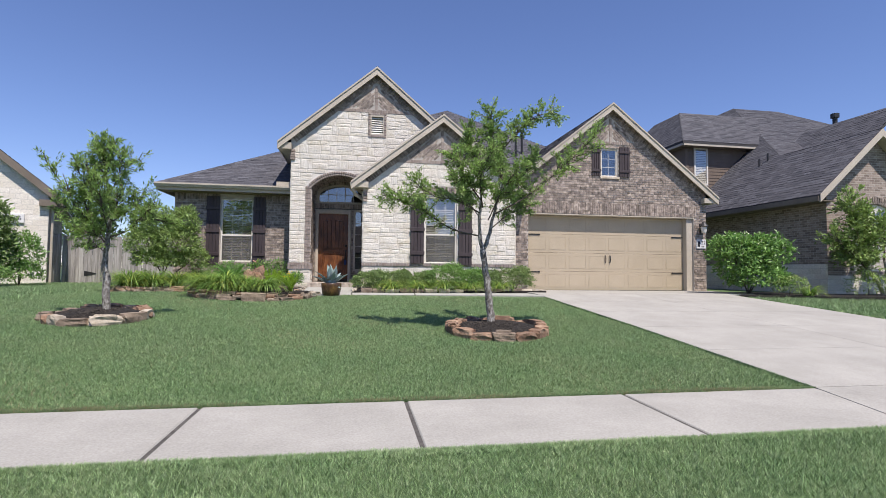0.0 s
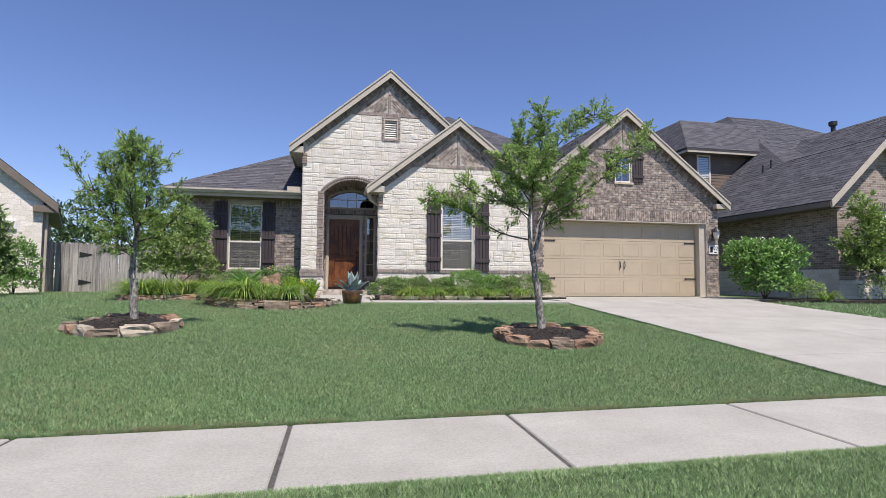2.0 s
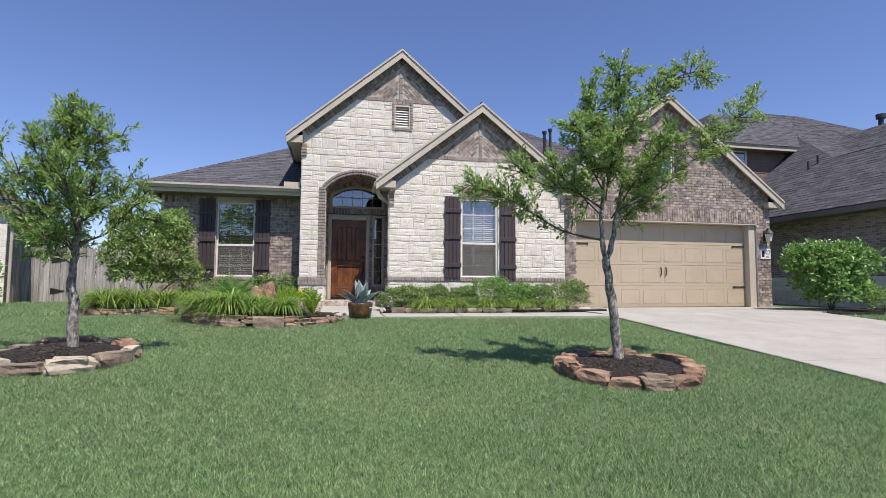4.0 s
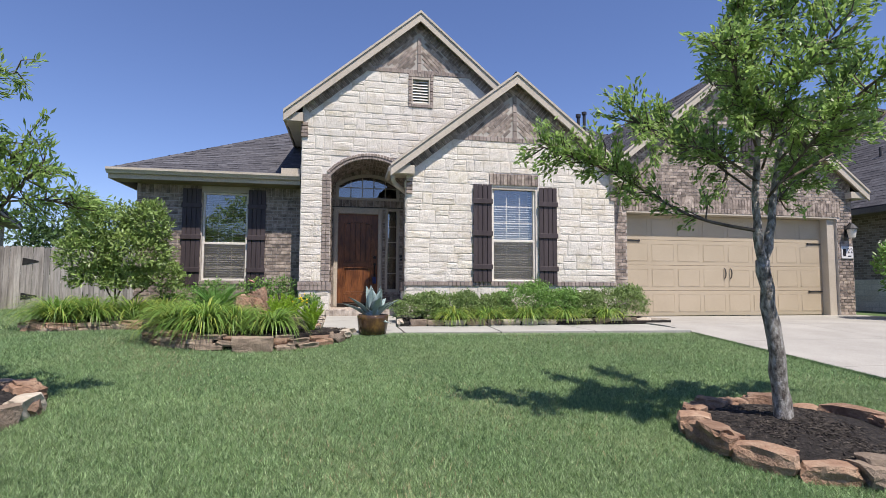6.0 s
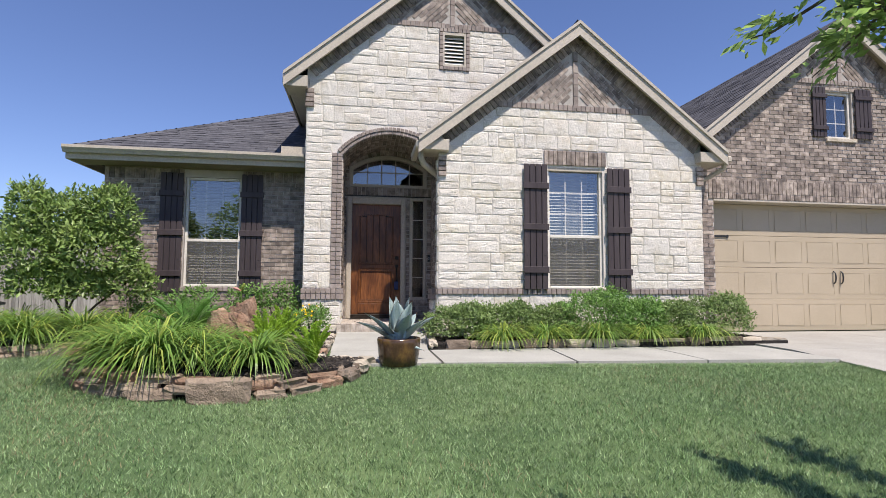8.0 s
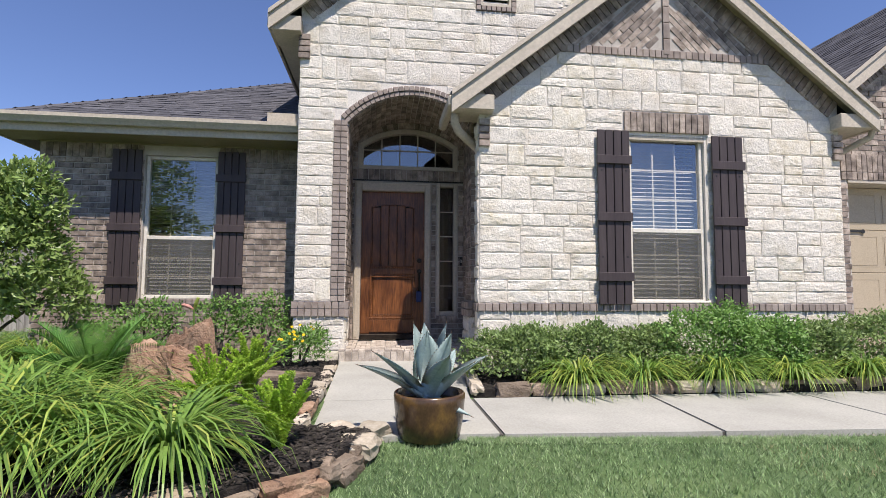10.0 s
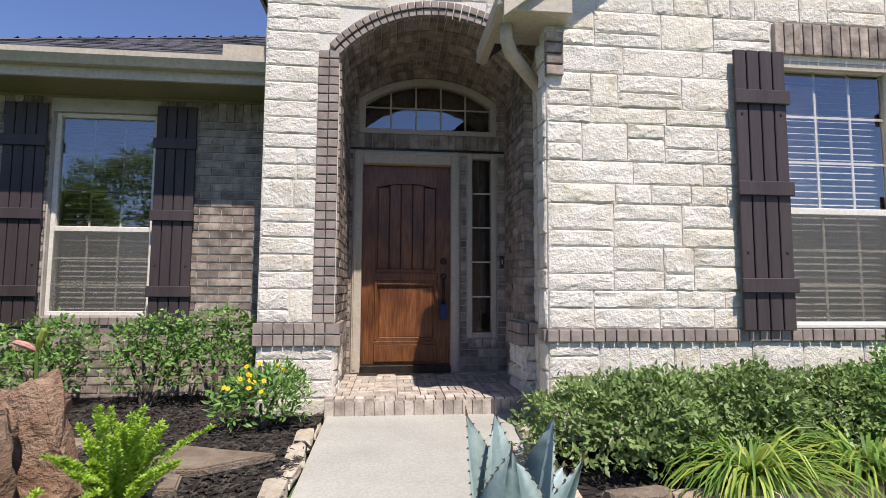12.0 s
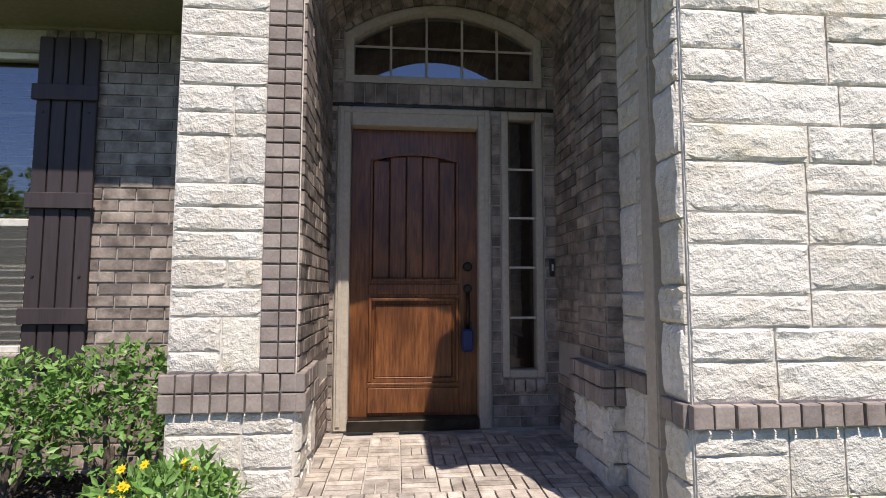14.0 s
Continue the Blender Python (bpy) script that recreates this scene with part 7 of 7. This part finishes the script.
daisy_bush((-1.82, 15.12, 0.64))
bud = thing("lily_stalk", (-2.58, 13.95, 0.66), "tall flower stalk with a pink bud", "plant")
bm = bmesh.new()
tube(bm, [(-2.58, 13.95, 0.64), (-2.57, 13.95, 1.0), (-2.575, 13.94, 1.34)], [0.012, 0.01, 0.008], 6)
part("stalk", bm, LEAF_STRAP, bud)
for dx, dz, m in ((-0.1, 0.02, PINK), (0.05, 0.08, LEAF_STRAPY)):
    bm = bmesh.new()
    tube(bm, [(-2.575, 13.94, 1.33), (-2.575 + dx * 0.4, 13.93, 1.345 + dz * 0.5), (-2.575 + dx * 0.8, 13.92, 1.35 + dz), (-2.575 + dx, 13.92, 1.35 + dz)], [0.007, 0.018, 0.014, 0.003], 8)
    part("bud", bm, m, bud)

# ---- agave in its pot ----
PX, PY = -0.6, 12.62
pot = thing("plant_pot", (PX, PY, 0.55), "brown glazed ceramic pot on the path's edge", "pot")
bm = bmesh.new()
lathe(bm, [(0.19, 0.0), (0.205, 0.01), (0.225, 0.12), (0.237, 0.24), (0.24, 0.285), (0.232, 0.298), (0.215, 0.295), (0.205, 0.27), (0.2, 0.24)], (PX, PY, 0.545), 40)
part("body", bm, POT, pot, smooth=True)
bm = bmesh.new()
lathe(bm, [(0.2, 0.0), (0.2, 0.02), (0.1, 0.035), (0.02, 0.04)], (PX, PY, 0.765), 24)
part("soil", bm, MULCH, pot, "dark potting soil")
ag = thing("agave", (PX, PY, 0.79), "blue-grey agave with broad toothed leaves in the pot", "agave")
AG = [(15, 78, 0.5, 0.12), (140, 76, 0.5, 0.12), (255, 78, 0.46, 0.13), (310, 68, 0.47, 0.13), (175, 32, 0.5, 0.11), (195, 48, 0.48, 0.11), (5, 42, 0.47, 0.11), (285, 52, 0.44, 0.11), (330, 48, 0.38, 0.1), (50, 50, 0.42, 0.11), (120, 84, 0.5, 0.1), (320, -8, 0.3, 0.06)]
for az, el, L, W in AG:
    bm = bmesh.new()
    a = math.radians(az)
    d = Vector((math.cos(a), math.sin(a), 0))
    s = Vector((-math.sin(a), math.cos(a), 0))
    e0 = math.radians(el)
    p = Vector((PX, PY, 0.8)) + d * 0.03
    rows = []
    ns = 10
    for i in range(ns + 1):
        t = i / ns
        w_ = W * (0.55 + 1.9 * t - 2.45 * t * t) * 0.92 if t < 0.99 else 0.002
        w_ = max(w_, 0.002)
        ang = e0 - (0.25 if el < 60 else -0.06) * t
        f = Vector((d.x * math.cos(ang), d.y * math.cos(ang), math.sin(ang)))
        nrm = f.cross(s)
        if nrm.dot(d) > 0:
            nrm = -nrm
        cup = 0.35 * w_
        rows.append([bm.verts.new(p - s * w_ + nrm * cup), bm.verts.new(p - s * w_ * 0.5 + nrm * cup * 0.2), bm.verts.new(p - nrm * 0.012 * (1 - t)), bm.verts.new(p + s * w_ * 0.5 + nrm * cup * 0.2), bm.verts.new(p + s * w_ + nrm * cup),
                     bm.verts.new(p - nrm * (0.012 * (1 - t) + 0.012 * (1 - t) + 0.002))])
        p = p + f * (L / ns)
    for r, q in zip(rows, rows[1:]):
        for k in range(4):
            bm.faces.new((r[k], r[k + 1], q[k + 1], q[k]))
        bm.faces.new((r[4], r[5], q[5], q[4]))
        bm.faces.new((r[5], r[0], q[0], q[5]))
    edges = [(r[0].co.copy(), r[4].co.copy()) for r in rows]
    tip = rows[-1][2].co.copy()
    back = rows[-2][2].co.copy()
    lf = part("leaf", bm, AGAVE, ag, smooth=True)
    bm = bmesh.new()
    for i in range(2, ns):
        for k in (0, 1):
            for t in (0.0, 0.5):
                e = edges[i][k].lerp(edges[min(i + 1, ns)][k], t)
                o = (edges[i][k] - edges[i][1 - k]).normalized()
                tube(bm, [e - o * 0.002, e + o * 0.007], [0.003, 0.0005], 4)
    tube(bm, [tip, tip + (tip - back).normalized() * 0.025], [0.004, 0.0006], 5)
    part("toothed_edge", bm, SPINE, lf, "small brown teeth", "stuff")

# ---- stones and beds ----


def rock_mesh(seed, material, rough=0.22, sub=2):
    r = random.Random(seed)
    bm = bmesh.new()
    bmesh.ops.create_cube(bm, size=1.0)
    bmesh.ops.subdivide_edges(bm, edges=bm.edges[:], cuts=sub, use_grid_fill=True)
    off = Vector((r.uniform(0, 50), r.uniform(0, 50), r.uniform(0, 50)))
    for v in bm.verts:
        c = v.co.copy()
        k = 1 - 0.16 * (abs(c.x) * abs(c.y) + abs(c.y) * abs(c.z) + abs(c.x) * abs(c.z)) * 1.5
        n = noise.noise_vector(c * 1.9 + off)
        v.co = c * k + n * rough * 0.5
    lo = min(v.co.z for v in bm.verts)
    for v in bm.verts:
        v.co.z -= lo
    return mesh_of("rock", bm, material)


ROCKS = {m.name: [rock_mesh(i + 10 * k, m, 0.3) for i in range(6)] for k, m in enumerate((ROCK, ROCKGREY, PALEROCK))}


def rock(at, size, rz, material, label="", category="", group="", parent=None, tilt=(0, 0), name="rock"):
    ob = new(name, rnd.choice(ROCKS[material.name]))
    m = pose(*at, tilt[0], tilt[1], rz) @ Matrix.Diagonal((*size, 1))
    if parent is not None:
        ob.parent = parent
        ob.matrix_parent_inverse = chain_inverse(parent)
    ob.matrix_basis = m
    return tagged(ob, label, category, group)


def tree_ring(cx, cy, r, squash, mats, name, seed, big=None):
    rr = random.Random(seed)
    g = float(ground_z(cx, cy))
    t = thing(name, (cx, cy, g), "ring of stacked sandstone rocks round mulch", "stone ring")
    bm = bmesh.new()
    seg = 36
    prof = [(r * 1.02, -0.06), (r * 0.98, 0.07), (r * 0.6, 0.115), (0.12, 0.15), (0.02, 0.16)]
    lathe(bm, [(a, b) for a, b in prof], (0, 0, 0), seg)
    for v in bm.verts:
        v.co = Vector((cx + v.co.x, cy + v.co.y * squash, v.co.z + float(ground_z(cx + v.co.x, cy + v.co.y * squash)) + 0.02 * noise.noise(Vector((v.co.x * 4, v.co.y * 4, seed)))))
    part("mulch", bm, MULCH, t, "dark shredded mulch")
    chips(t, [(cx + q * math.cos(a), cy + q * squash * math.sin(a)) for q, a in ((r * 0.95 * math.sqrt(rr.random()), rr.uniform(0, 6.283)) for _ in range(3200))], lambda x, y: float(ground_z(x, y)) + 0.15 - 0.1 * min(1, (math.hypot(x - cx, (y - cy) / squash) / r)) ** 1.3)
    a = 0.0
    while a < 6.2:
        L = rr.uniform(0.2, 0.42)
        x, y = cx + r * math.cos(a + L / 2 / r), cy + r * squash * math.sin(a + L / 2 / r)
        m = rr.choice(mats)
        h = rr.uniform(0.1, 0.17)
        rock((x, y, float(ground_z(x, y)) - 0.03), (L * 1.08, rr.uniform(0.15, 0.24), h), math.degrees(a + L / 2 / r) + 90 + rr.uniform(-8, 8), m, parent=t)
        if rr.random() < 0.4:
            rock((x, y, float(ground_z(x, y)) + h * 0.7 - 0.03), (L * 0.75, 0.16, 0.07), math.degrees(a) + 90, m, parent=t)
        a += L / r
    return t


def chips(parent, pts, zf):
    """Loose shreds of bark on the mulch."""
    v, f = [], []
    for x, y in pts:
        a = rnd.uniform(0, 6.283)
        l, w_ = rnd.uniform(0.015, 0.045), rnd.uniform(0.003, 0.007)
        z = zf(x, y) + rnd.uniform(-0.002, 0.012)
        dx, dy = math.cos(a), math.sin(a)
        dz = rnd.uniform(-0.25, 0.25) * l
        i = len(v)
        v += [(x - dx * l - dy * w_, y - dy * l + dx * w_, z - dz), (x - dx * l + dy * w_, y - dy * l - dx * w_, z - dz), (x + dx * l + dy * w_, y + dy * l - dx * w_, z + dz + 0.004), (x + dx * l - dy * w_, y + dy * l + dx * w_, z + dz + 0.004), (x, y, z + 0.012)]
        f += [(i, i + 1, i + 4), (i + 1, i + 2, i + 4), (i + 2, i + 3, i + 4), (i + 3, i, i + 4)]
    return arr_part("loose_bark", v, f, CHIP, parent, "", "stuff")


tree_ring(2.16, 7.76, 0.69, 0.92, (ROCK, ROCK, ROCK, ROCKGREY), "stone_ring", 4)
tree_ring(-3.97, 8.82, 0.67, 0.9, (ROCKGREY, ROCKGREY, ROCK, PALEROCK), "stone_ring", 9)

BED = [(-0.98, 12.45), (-1.2, 11.92), (-1.66, 11.52), (-2.17, 11.32), (-2.8, 11.48), (-3.25, 11.68), (-3.55, 12.05), (-3.7, 12.7), (-4.1, 13.6), (-4.7, 13.75), (-5.3, 13.3), (-5.8, 13.5), (-6.05, 14.3), (-6.0, 16.34), (-1.98, 16.34), (-1.98, 15.5), (-1.43, 15.5), (-1.43, 12.6)]


def inside(x, y, ring):
    c = False
    for (x0, y0), (x1, y1) in zip(ring, ring[1:] + ring[:1]):
        if (y0 > y) != (y1 > y) and x < (x1 - x0) * (y - y0) / (y1 - y0) + x0:
            c = not c
    return c


bed = thing("flower_bed", (-3, 13.5, 0.6), "dark mulched flower bed edged with stacked stone", "flower bed")
bm = bmesh.new()
prism(bm, [(x, y, 0.64) for x, y in BED], (0, 0, -0.3))
part("mulch", bm, MULCH, bed)
pts = []
while len(pts) < 9000:
    x, y = rnd.uniform(-3.4, -1.0), rnd.uniform(11.5, 16.3)
    if inside(x, y, BED):
        pts.append((x, y))
chips(bed, pts, lambda x, y: 0.645)
edge = BED[:13]
for layer, (zoff, hgt, ins) in enumerate(((-0.06, 0.11, 0.0), (0.03, 0.08, 0.03), (0.09, 0.07, 0.06))):
    for (x0, y0), (x1, y1) in zip(edge, edge[1:]):
        L = math.hypot(x1 - x0, y1 - y0)
        low = y0 > 13.2 or x0 > -1.5
        if layer == 2 and low:
            continue
        n = max(1, round(L / (0.3 if layer else 0.26)))
        for i in range(n):
            t = (i + 0.5 + rnd.uniform(-0.08, 0.08) + 0.3 * (layer == 1)) / n
            x, y = x0 + (x1 - x0) * t, y0 + (y1 - y0) * t
            g = float(ground_z(x, y))
            k = L / n
            if layer < 2 and abs(x + 2.15) < 0.24 and y < 12:
                continue
            rock((x - ins * 0.3, y + ins, g + zoff + rnd.uniform(-0.01, 0.01)), (k * rnd.uniform(0.95, 1.15), rnd.uniform(0.16, 0.24), hgt * rnd.uniform(0.85, 1.25)), math.degrees(math.atan2(y1 - y0, x1 - x0)) + rnd.uniform(-7, 7), rnd.choice((ROCKGREY, ROCKGREY, ROCK)), parent=bed)
rock((-2.14, 11.34, 0.40), (0.5, 0.2, 0.26), 4, ROCKGREY, parent=bed)
# pale stones along the path
for i, y in enumerate(np.arange(12.75, 15.3, 0.3)):
    rock((-1.47, float(y), 0.57), (0.12, 0.31, 0.085 + 0.02 * math.sin(i * 2.1)), rnd.uniform(-6, 6), ROCK if i in (1, 2) else PALEROCK, parent=bed)
for x, y, s in ((-1.05, 12.3, 0.22), (-0.98, 12.6, 0.2), (-1.3, 12.0, 0.24), (-1.2, 12.58, 0.2)):
    rock((x, y, 0.53), (s * 1.2, s, 0.11), rnd.uniform(0, 180), PALEROCK if s < 0.23 else ROCKGREY, parent=bed)
# boulders and flat stones
G = "boulders in the flower bed"


def boulder(at, size, rot, seed, label):
    me = rock_mesh(seed, ROCK, 0.42, 9)
    for v in me.vertices:
        c = v.co.copy()
        taper = 1 - 0.42 * max(0.0, c.z - 0.25)
        v.co.x, v.co.y = c.x * taper, c.y * taper
        v.co += noise.noise_vector(c * 6.5 + Vector((seed, 0, 0))) * 0.055 + noise.noise_vector(c * 15 + Vector((0, seed, 0))) * 0.022
    ob = new("boulder", me)
    ob.matrix_basis = pose(*at, *rot) @ Matrix.Diagonal((*size, 1))
    return tagged(ob, label, "boulder", G)


boulder((-2.42, 13.78, 0.58), (0.33, 0.25, 0.6), (0, -6, 12), 71, "tall upright red-brown boulder in the bed")
boulder((-2.56, 13.5, 0.56), (0.3, 0.28, 0.54), (0, 8, 30), 74, "tilted red-brown boulder in the bed")
boulder((-2.46, 13.12, 0.56), (0.48, 0.34, 0.52), (0, -10, -20), 77, "broad grey-faced boulder in the bed")


def flagstone(at, pts, label):
    bm = bmesh.new()
    prism(bm, [(at[0] + x, at[1] + y, at[2]) for x, y in pts], (0, 0, 0.05))
    bmesh.ops.bevel(bm, geom=bm.edges[:], offset=0.01, segments=2, affect="EDGES")
    return tagged(part("flagstone", bm, ROCKGREY), label, "flagstone")


flagstone((-1.95, 14.4, 0.645), [(-0.3, -0.22), (0.05, -0.24), (0.4, 0.0), (0.1, 0.08), (-0.22, 0.22)], "flat tan flagstone lying on the mulch")
flagstone((-3.0, 14.7, 0.645), [(-0.3, -0.12), (0.25, -0.15), (0.3, 0.1), (-0.2, 0.15)], "flat tan flagstone lying on the mulch")
flagstone((-2.1, 14.0, 0.645), [(-0.2, -0.12), (0.2, -0.1), (0.15, 0.1), (-0.2, 0.12)], "flat tan flagstone lying on the mulch")

wb = thing("wall_bed", (2.5, 14.1, 0.6), "mulched bed under the wall edged with stone", "flower bed")
bm = bmesh.new()
prism(bm, [(-0.1, 13.7, 0.635), (5.2, 13.62, 0.635), (5.25, 15.1, 0.635), (4.5, 15.1, 0.635), (4.5, 14.69, 0.635), (0.17, 14.69, 0.635), (0.12, 15.28, 0.635), (0.03, 15.28, 0.635)], (0, 0, -0.3))
part("mulch", bm, MULCH, wb)
chips(wb, [(rnd.uniform(0.0, 5.1), rnd.uniform(13.72, 14.6)) for _ in range(2500)], lambda x, y: 0.64)
x = 0.1
while x < 5.0:
    L = rnd.uniform(0.22, 0.42)
    rock((x + L / 2, 13.71 + rnd.uniform(-0.015, 0.015), 0.565), (L, 0.13, rnd.uniform(0.1, 0.13)), rnd.uniform(-3, 3), rnd.choice((PALEROCK, PALEROCK, ROCKGREY)), parent=wb)
    x += L
for i, y in enumerate((13.85, 14.2, 14.55, 14.9)):
    rock((-0.05 + 0.03 * i, y, 0.57), (0.12, 0.34, 0.11), -5, PALEROCK, parent=wb)
nb = thing("neighbour_bed", (13, 13, 0.5), "dark mulch along the neighbour's wall", "flower bed")
bm = bmesh.new()
prism(bm, [(10.4, 12.6, 0.585), (12.8, 11.9, 0.585), (17.5, 12.0, 0.585), (17.5, 13.6, 0.585), (11.35, 14.8, 0.585), (11.35, 13.6, 0.585)], (0, 0, -0.2))
part("mulch", bm, MULCH, nb)

# ---- lawn ----


def blocked(x, y):
    b = (y > 3.33) & (y < 4.62)
    b |= (x > 4.66 - 0.35 * np.clip((y - 12.0) / 0.4, 0, 1) * 0) & (x < 10.36) & (y > 4.6) & (y < 15.2)
    b |= (x > 4.4) & (x < 10.8) & (y < 4.7)
    b |= (x > -1.4) & (x < 4.7) & (y > 12.62 - 0.075 * (x + 0.1)) & (y < 16)
    b |= (x > -2) & (x < 11.4) & (y > 13.4)
    b |= (((x - 2.16) / 0.69) ** 2 + ((y - 7.76) / 0.64) ** 2 < 0.93) | (((x + 3.97) / 0.67) ** 2 + ((y - 8.82) / 0.6) ** 2 < 0.93)
    b |= (x > 10.3) & (y > 12.4 - 0.2 * (x - 10.4))
    px, py = x, y
    c = np.zeros(len(x), bool)
    for (x0, y0), (x1, y1) in zip(BED, BED[1:] + BED[:1]):
        if y0 != y1:
            c ^= ((y0 > py) != (y1 > py)) & (px < (x1 - x0) * (py - y0) / (y1 - y0) + x0)
    return b | c


def turf(n, x0, x1, y0, y1, h, w, tuft=0.02):
    """Blades in small tufts that lean outwards."""
    k = n // 5
    i = rng.integers(0, k, n)
    cx, cy = rng.uniform(x0, x1, k), rng.uniform(y0, y1, k)
    ox, oy = rng.normal(size=n) * tuft, rng.normal(size=n) * tuft
    x, y, grow = cx[i] + ox, cy[i] + oy, rng.uniform(0.65, 1.25, k)[i]
    ok = ~blocked(x, y)
    x, y, ox, oy, grow = x[ok], y[ok], ox[ok], oy[ok], grow[ok]
    m = len(x)
    z = ground_z(x, y) - 0.021
    a = np.arctan2(oy, ox) + rng.normal(size=m) * 0.7
    lean = rng.uniform(0.2, 1.2, m)
    H = h * grow * rng.uniform(0.55, 1.25, m) * (1 + 0.18 * np.sin(x * 1.7 + 0.6 * np.sin(y * 2.3)) * np.sin(y * 1.3 + x))
    b = rng.uniform(0, np.pi, m)
    base = np.stack([x, y, z], 1)
    s = np.stack([np.cos(b), np.sin(b), np.zeros(m)], 1) * w * rng.uniform(0.7, 1.3, m)[:, None]
    tip = base + np.stack([np.cos(a) * lean * H, np.sin(a) * lean * H, H], 1)
    return np.stack([base - s, base + s, tip], 1).reshape(-1, 3), np.arange(m * 3).reshape(-1, 3)


lawn = thing("lawn_grass", (0, 8, 0.2), "short green mown grass", "grass", "", "stuff")
for args in ((720000, -6.5, 4.7, 4.6, 9.0, 0.034, 0.0025), (360000, -7.5, 4.7, 9.0, 13.8, 0.034, 0.0031), (210000, -3.6, 4.6, 1.6, 3.34, 0.038, 0.0026), (70000, -14, -6.5, 5.5, 19.0, 0.07, 0.008), (30000, 10.4, 17, 8.0, 12.4, 0.07, 0.008), (25000, -10.5, -5.4, 13.8, 20.6, 0.07, 0.008)):
    v, f = turf(*args)
    arr_part("blades", v, f, GRASS, lawn, "", "stuff")
# grass hanging over the edges of the concrete
for n, ax, at, lo, hi, out in ((26000, "y", 4.605, -7.0, 4.66, -1), (26000, "y", 3.345, -4.5, 4.4, 1), (16000, "x", 4.655, 4.65, 12.3, 1), (14000, "y", 12.5, -0.35, 4.6, 1)):
    u = rng.uniform(lo, hi, n)
    off = np.abs(rng.normal(size=n)) * 0.022
    v0 = (at - (0.078 * (u + 0.1) if at == 12.5 else 0)) - out * off
    x, y = (u, v0) if ax == "y" else (v0, u)
    base = np.stack([x, y, ground_z(x, y) - 0.012], 1)
    reach = out * rng.uniform(-0.01, 0.04, n) * (0.6 + 0.5 * np.sin(u * 7.0) * np.sin(u * 3.1 + 1))
    side = rng.normal(size=n) * 0.02
    up = rng.uniform(0.012, 0.042, n)
    tip = base + (np.stack([side, reach, up], 1) if ax == "y" else np.stack([reach, side, up], 1))
    s = np.stack([np.full(n, 0.0028), np.zeros(n), np.zeros(n)], 1) if ax == "y" else np.stack([np.zeros(n), np.full(n, 0.0028), np.zeros(n)], 1)
    arr_part("edge_blades", np.stack([base - s, base + s, tip], 1).reshape(-1, 3), np.arange(n * 3).reshape(-1, 3), GRASS, lawn, "", "stuff")
# dry thatch along the cut edge of the pavement
n = 20000
x = rng.uniform(-6, 4.66, n)
keep = np.sin(x * 2.3) + 0.6 * np.sin(x * 5.1 + 1) + 0.5 * np.sin(x * 11) > rng.uniform(-1.2, 1.6, n)
x = x[keep]
y = 4.61 + np.abs(rng.normal(size=len(x))) * 0.05
b = np.stack([x, y, np.full(len(x), -0.02)], 1)
tip = b + np.stack([rng.normal(size=len(x)) * 0.02, -np.abs(rng.normal(size=len(x))) * 0.025, rng.uniform(0.02, 0.06, len(x))], 1)
s = np.stack([np.full(len(x), 0.003), np.zeros(len(x)), np.zeros(len(x))], 1)
arr_part("dry_edge", np.stack([b - s, b + s, tip], 1).reshape(-1, 3), np.arange(len(x) * 3).reshape(-1, 3), DRYGRASS, lawn, "dry straw at the cut edge", "stuff")
n = 34000
x, y = rng.uniform(-6, 4.6, n), rng.uniform(4.7, 12.4, n)
pat = np.sin(x * 1.1 + 2) * np.sin(y * 0.9 + 0.5) + 0.5 * np.sin(x * 3.1 + y * 2.2)
ok = ~blocked(x, y) & (pat > rng.uniform(0.0, 1.5, n))
x, y = x[ok], y[ok]
b = np.stack([x, y, ground_z(x, y) - 0.03], 1)
tip = b + np.stack([rng.normal(size=len(x)) * 0.03, rng.normal(size=len(x)) * 0.03, rng.uniform(0.03, 0.055, len(x))], 1)
s = np.stack([np.full(len(x), 0.0035), np.zeros(len(x)), np.zeros(len(x))], 1)
arr_part("dry_blades", np.stack([b - s, b + s, tip], 1).reshape(-1, 3), np.arange(len(x) * 3).reshape(-1, 3), DRYGRASS, lawn, "straw-coloured blades among the green", "stuff")
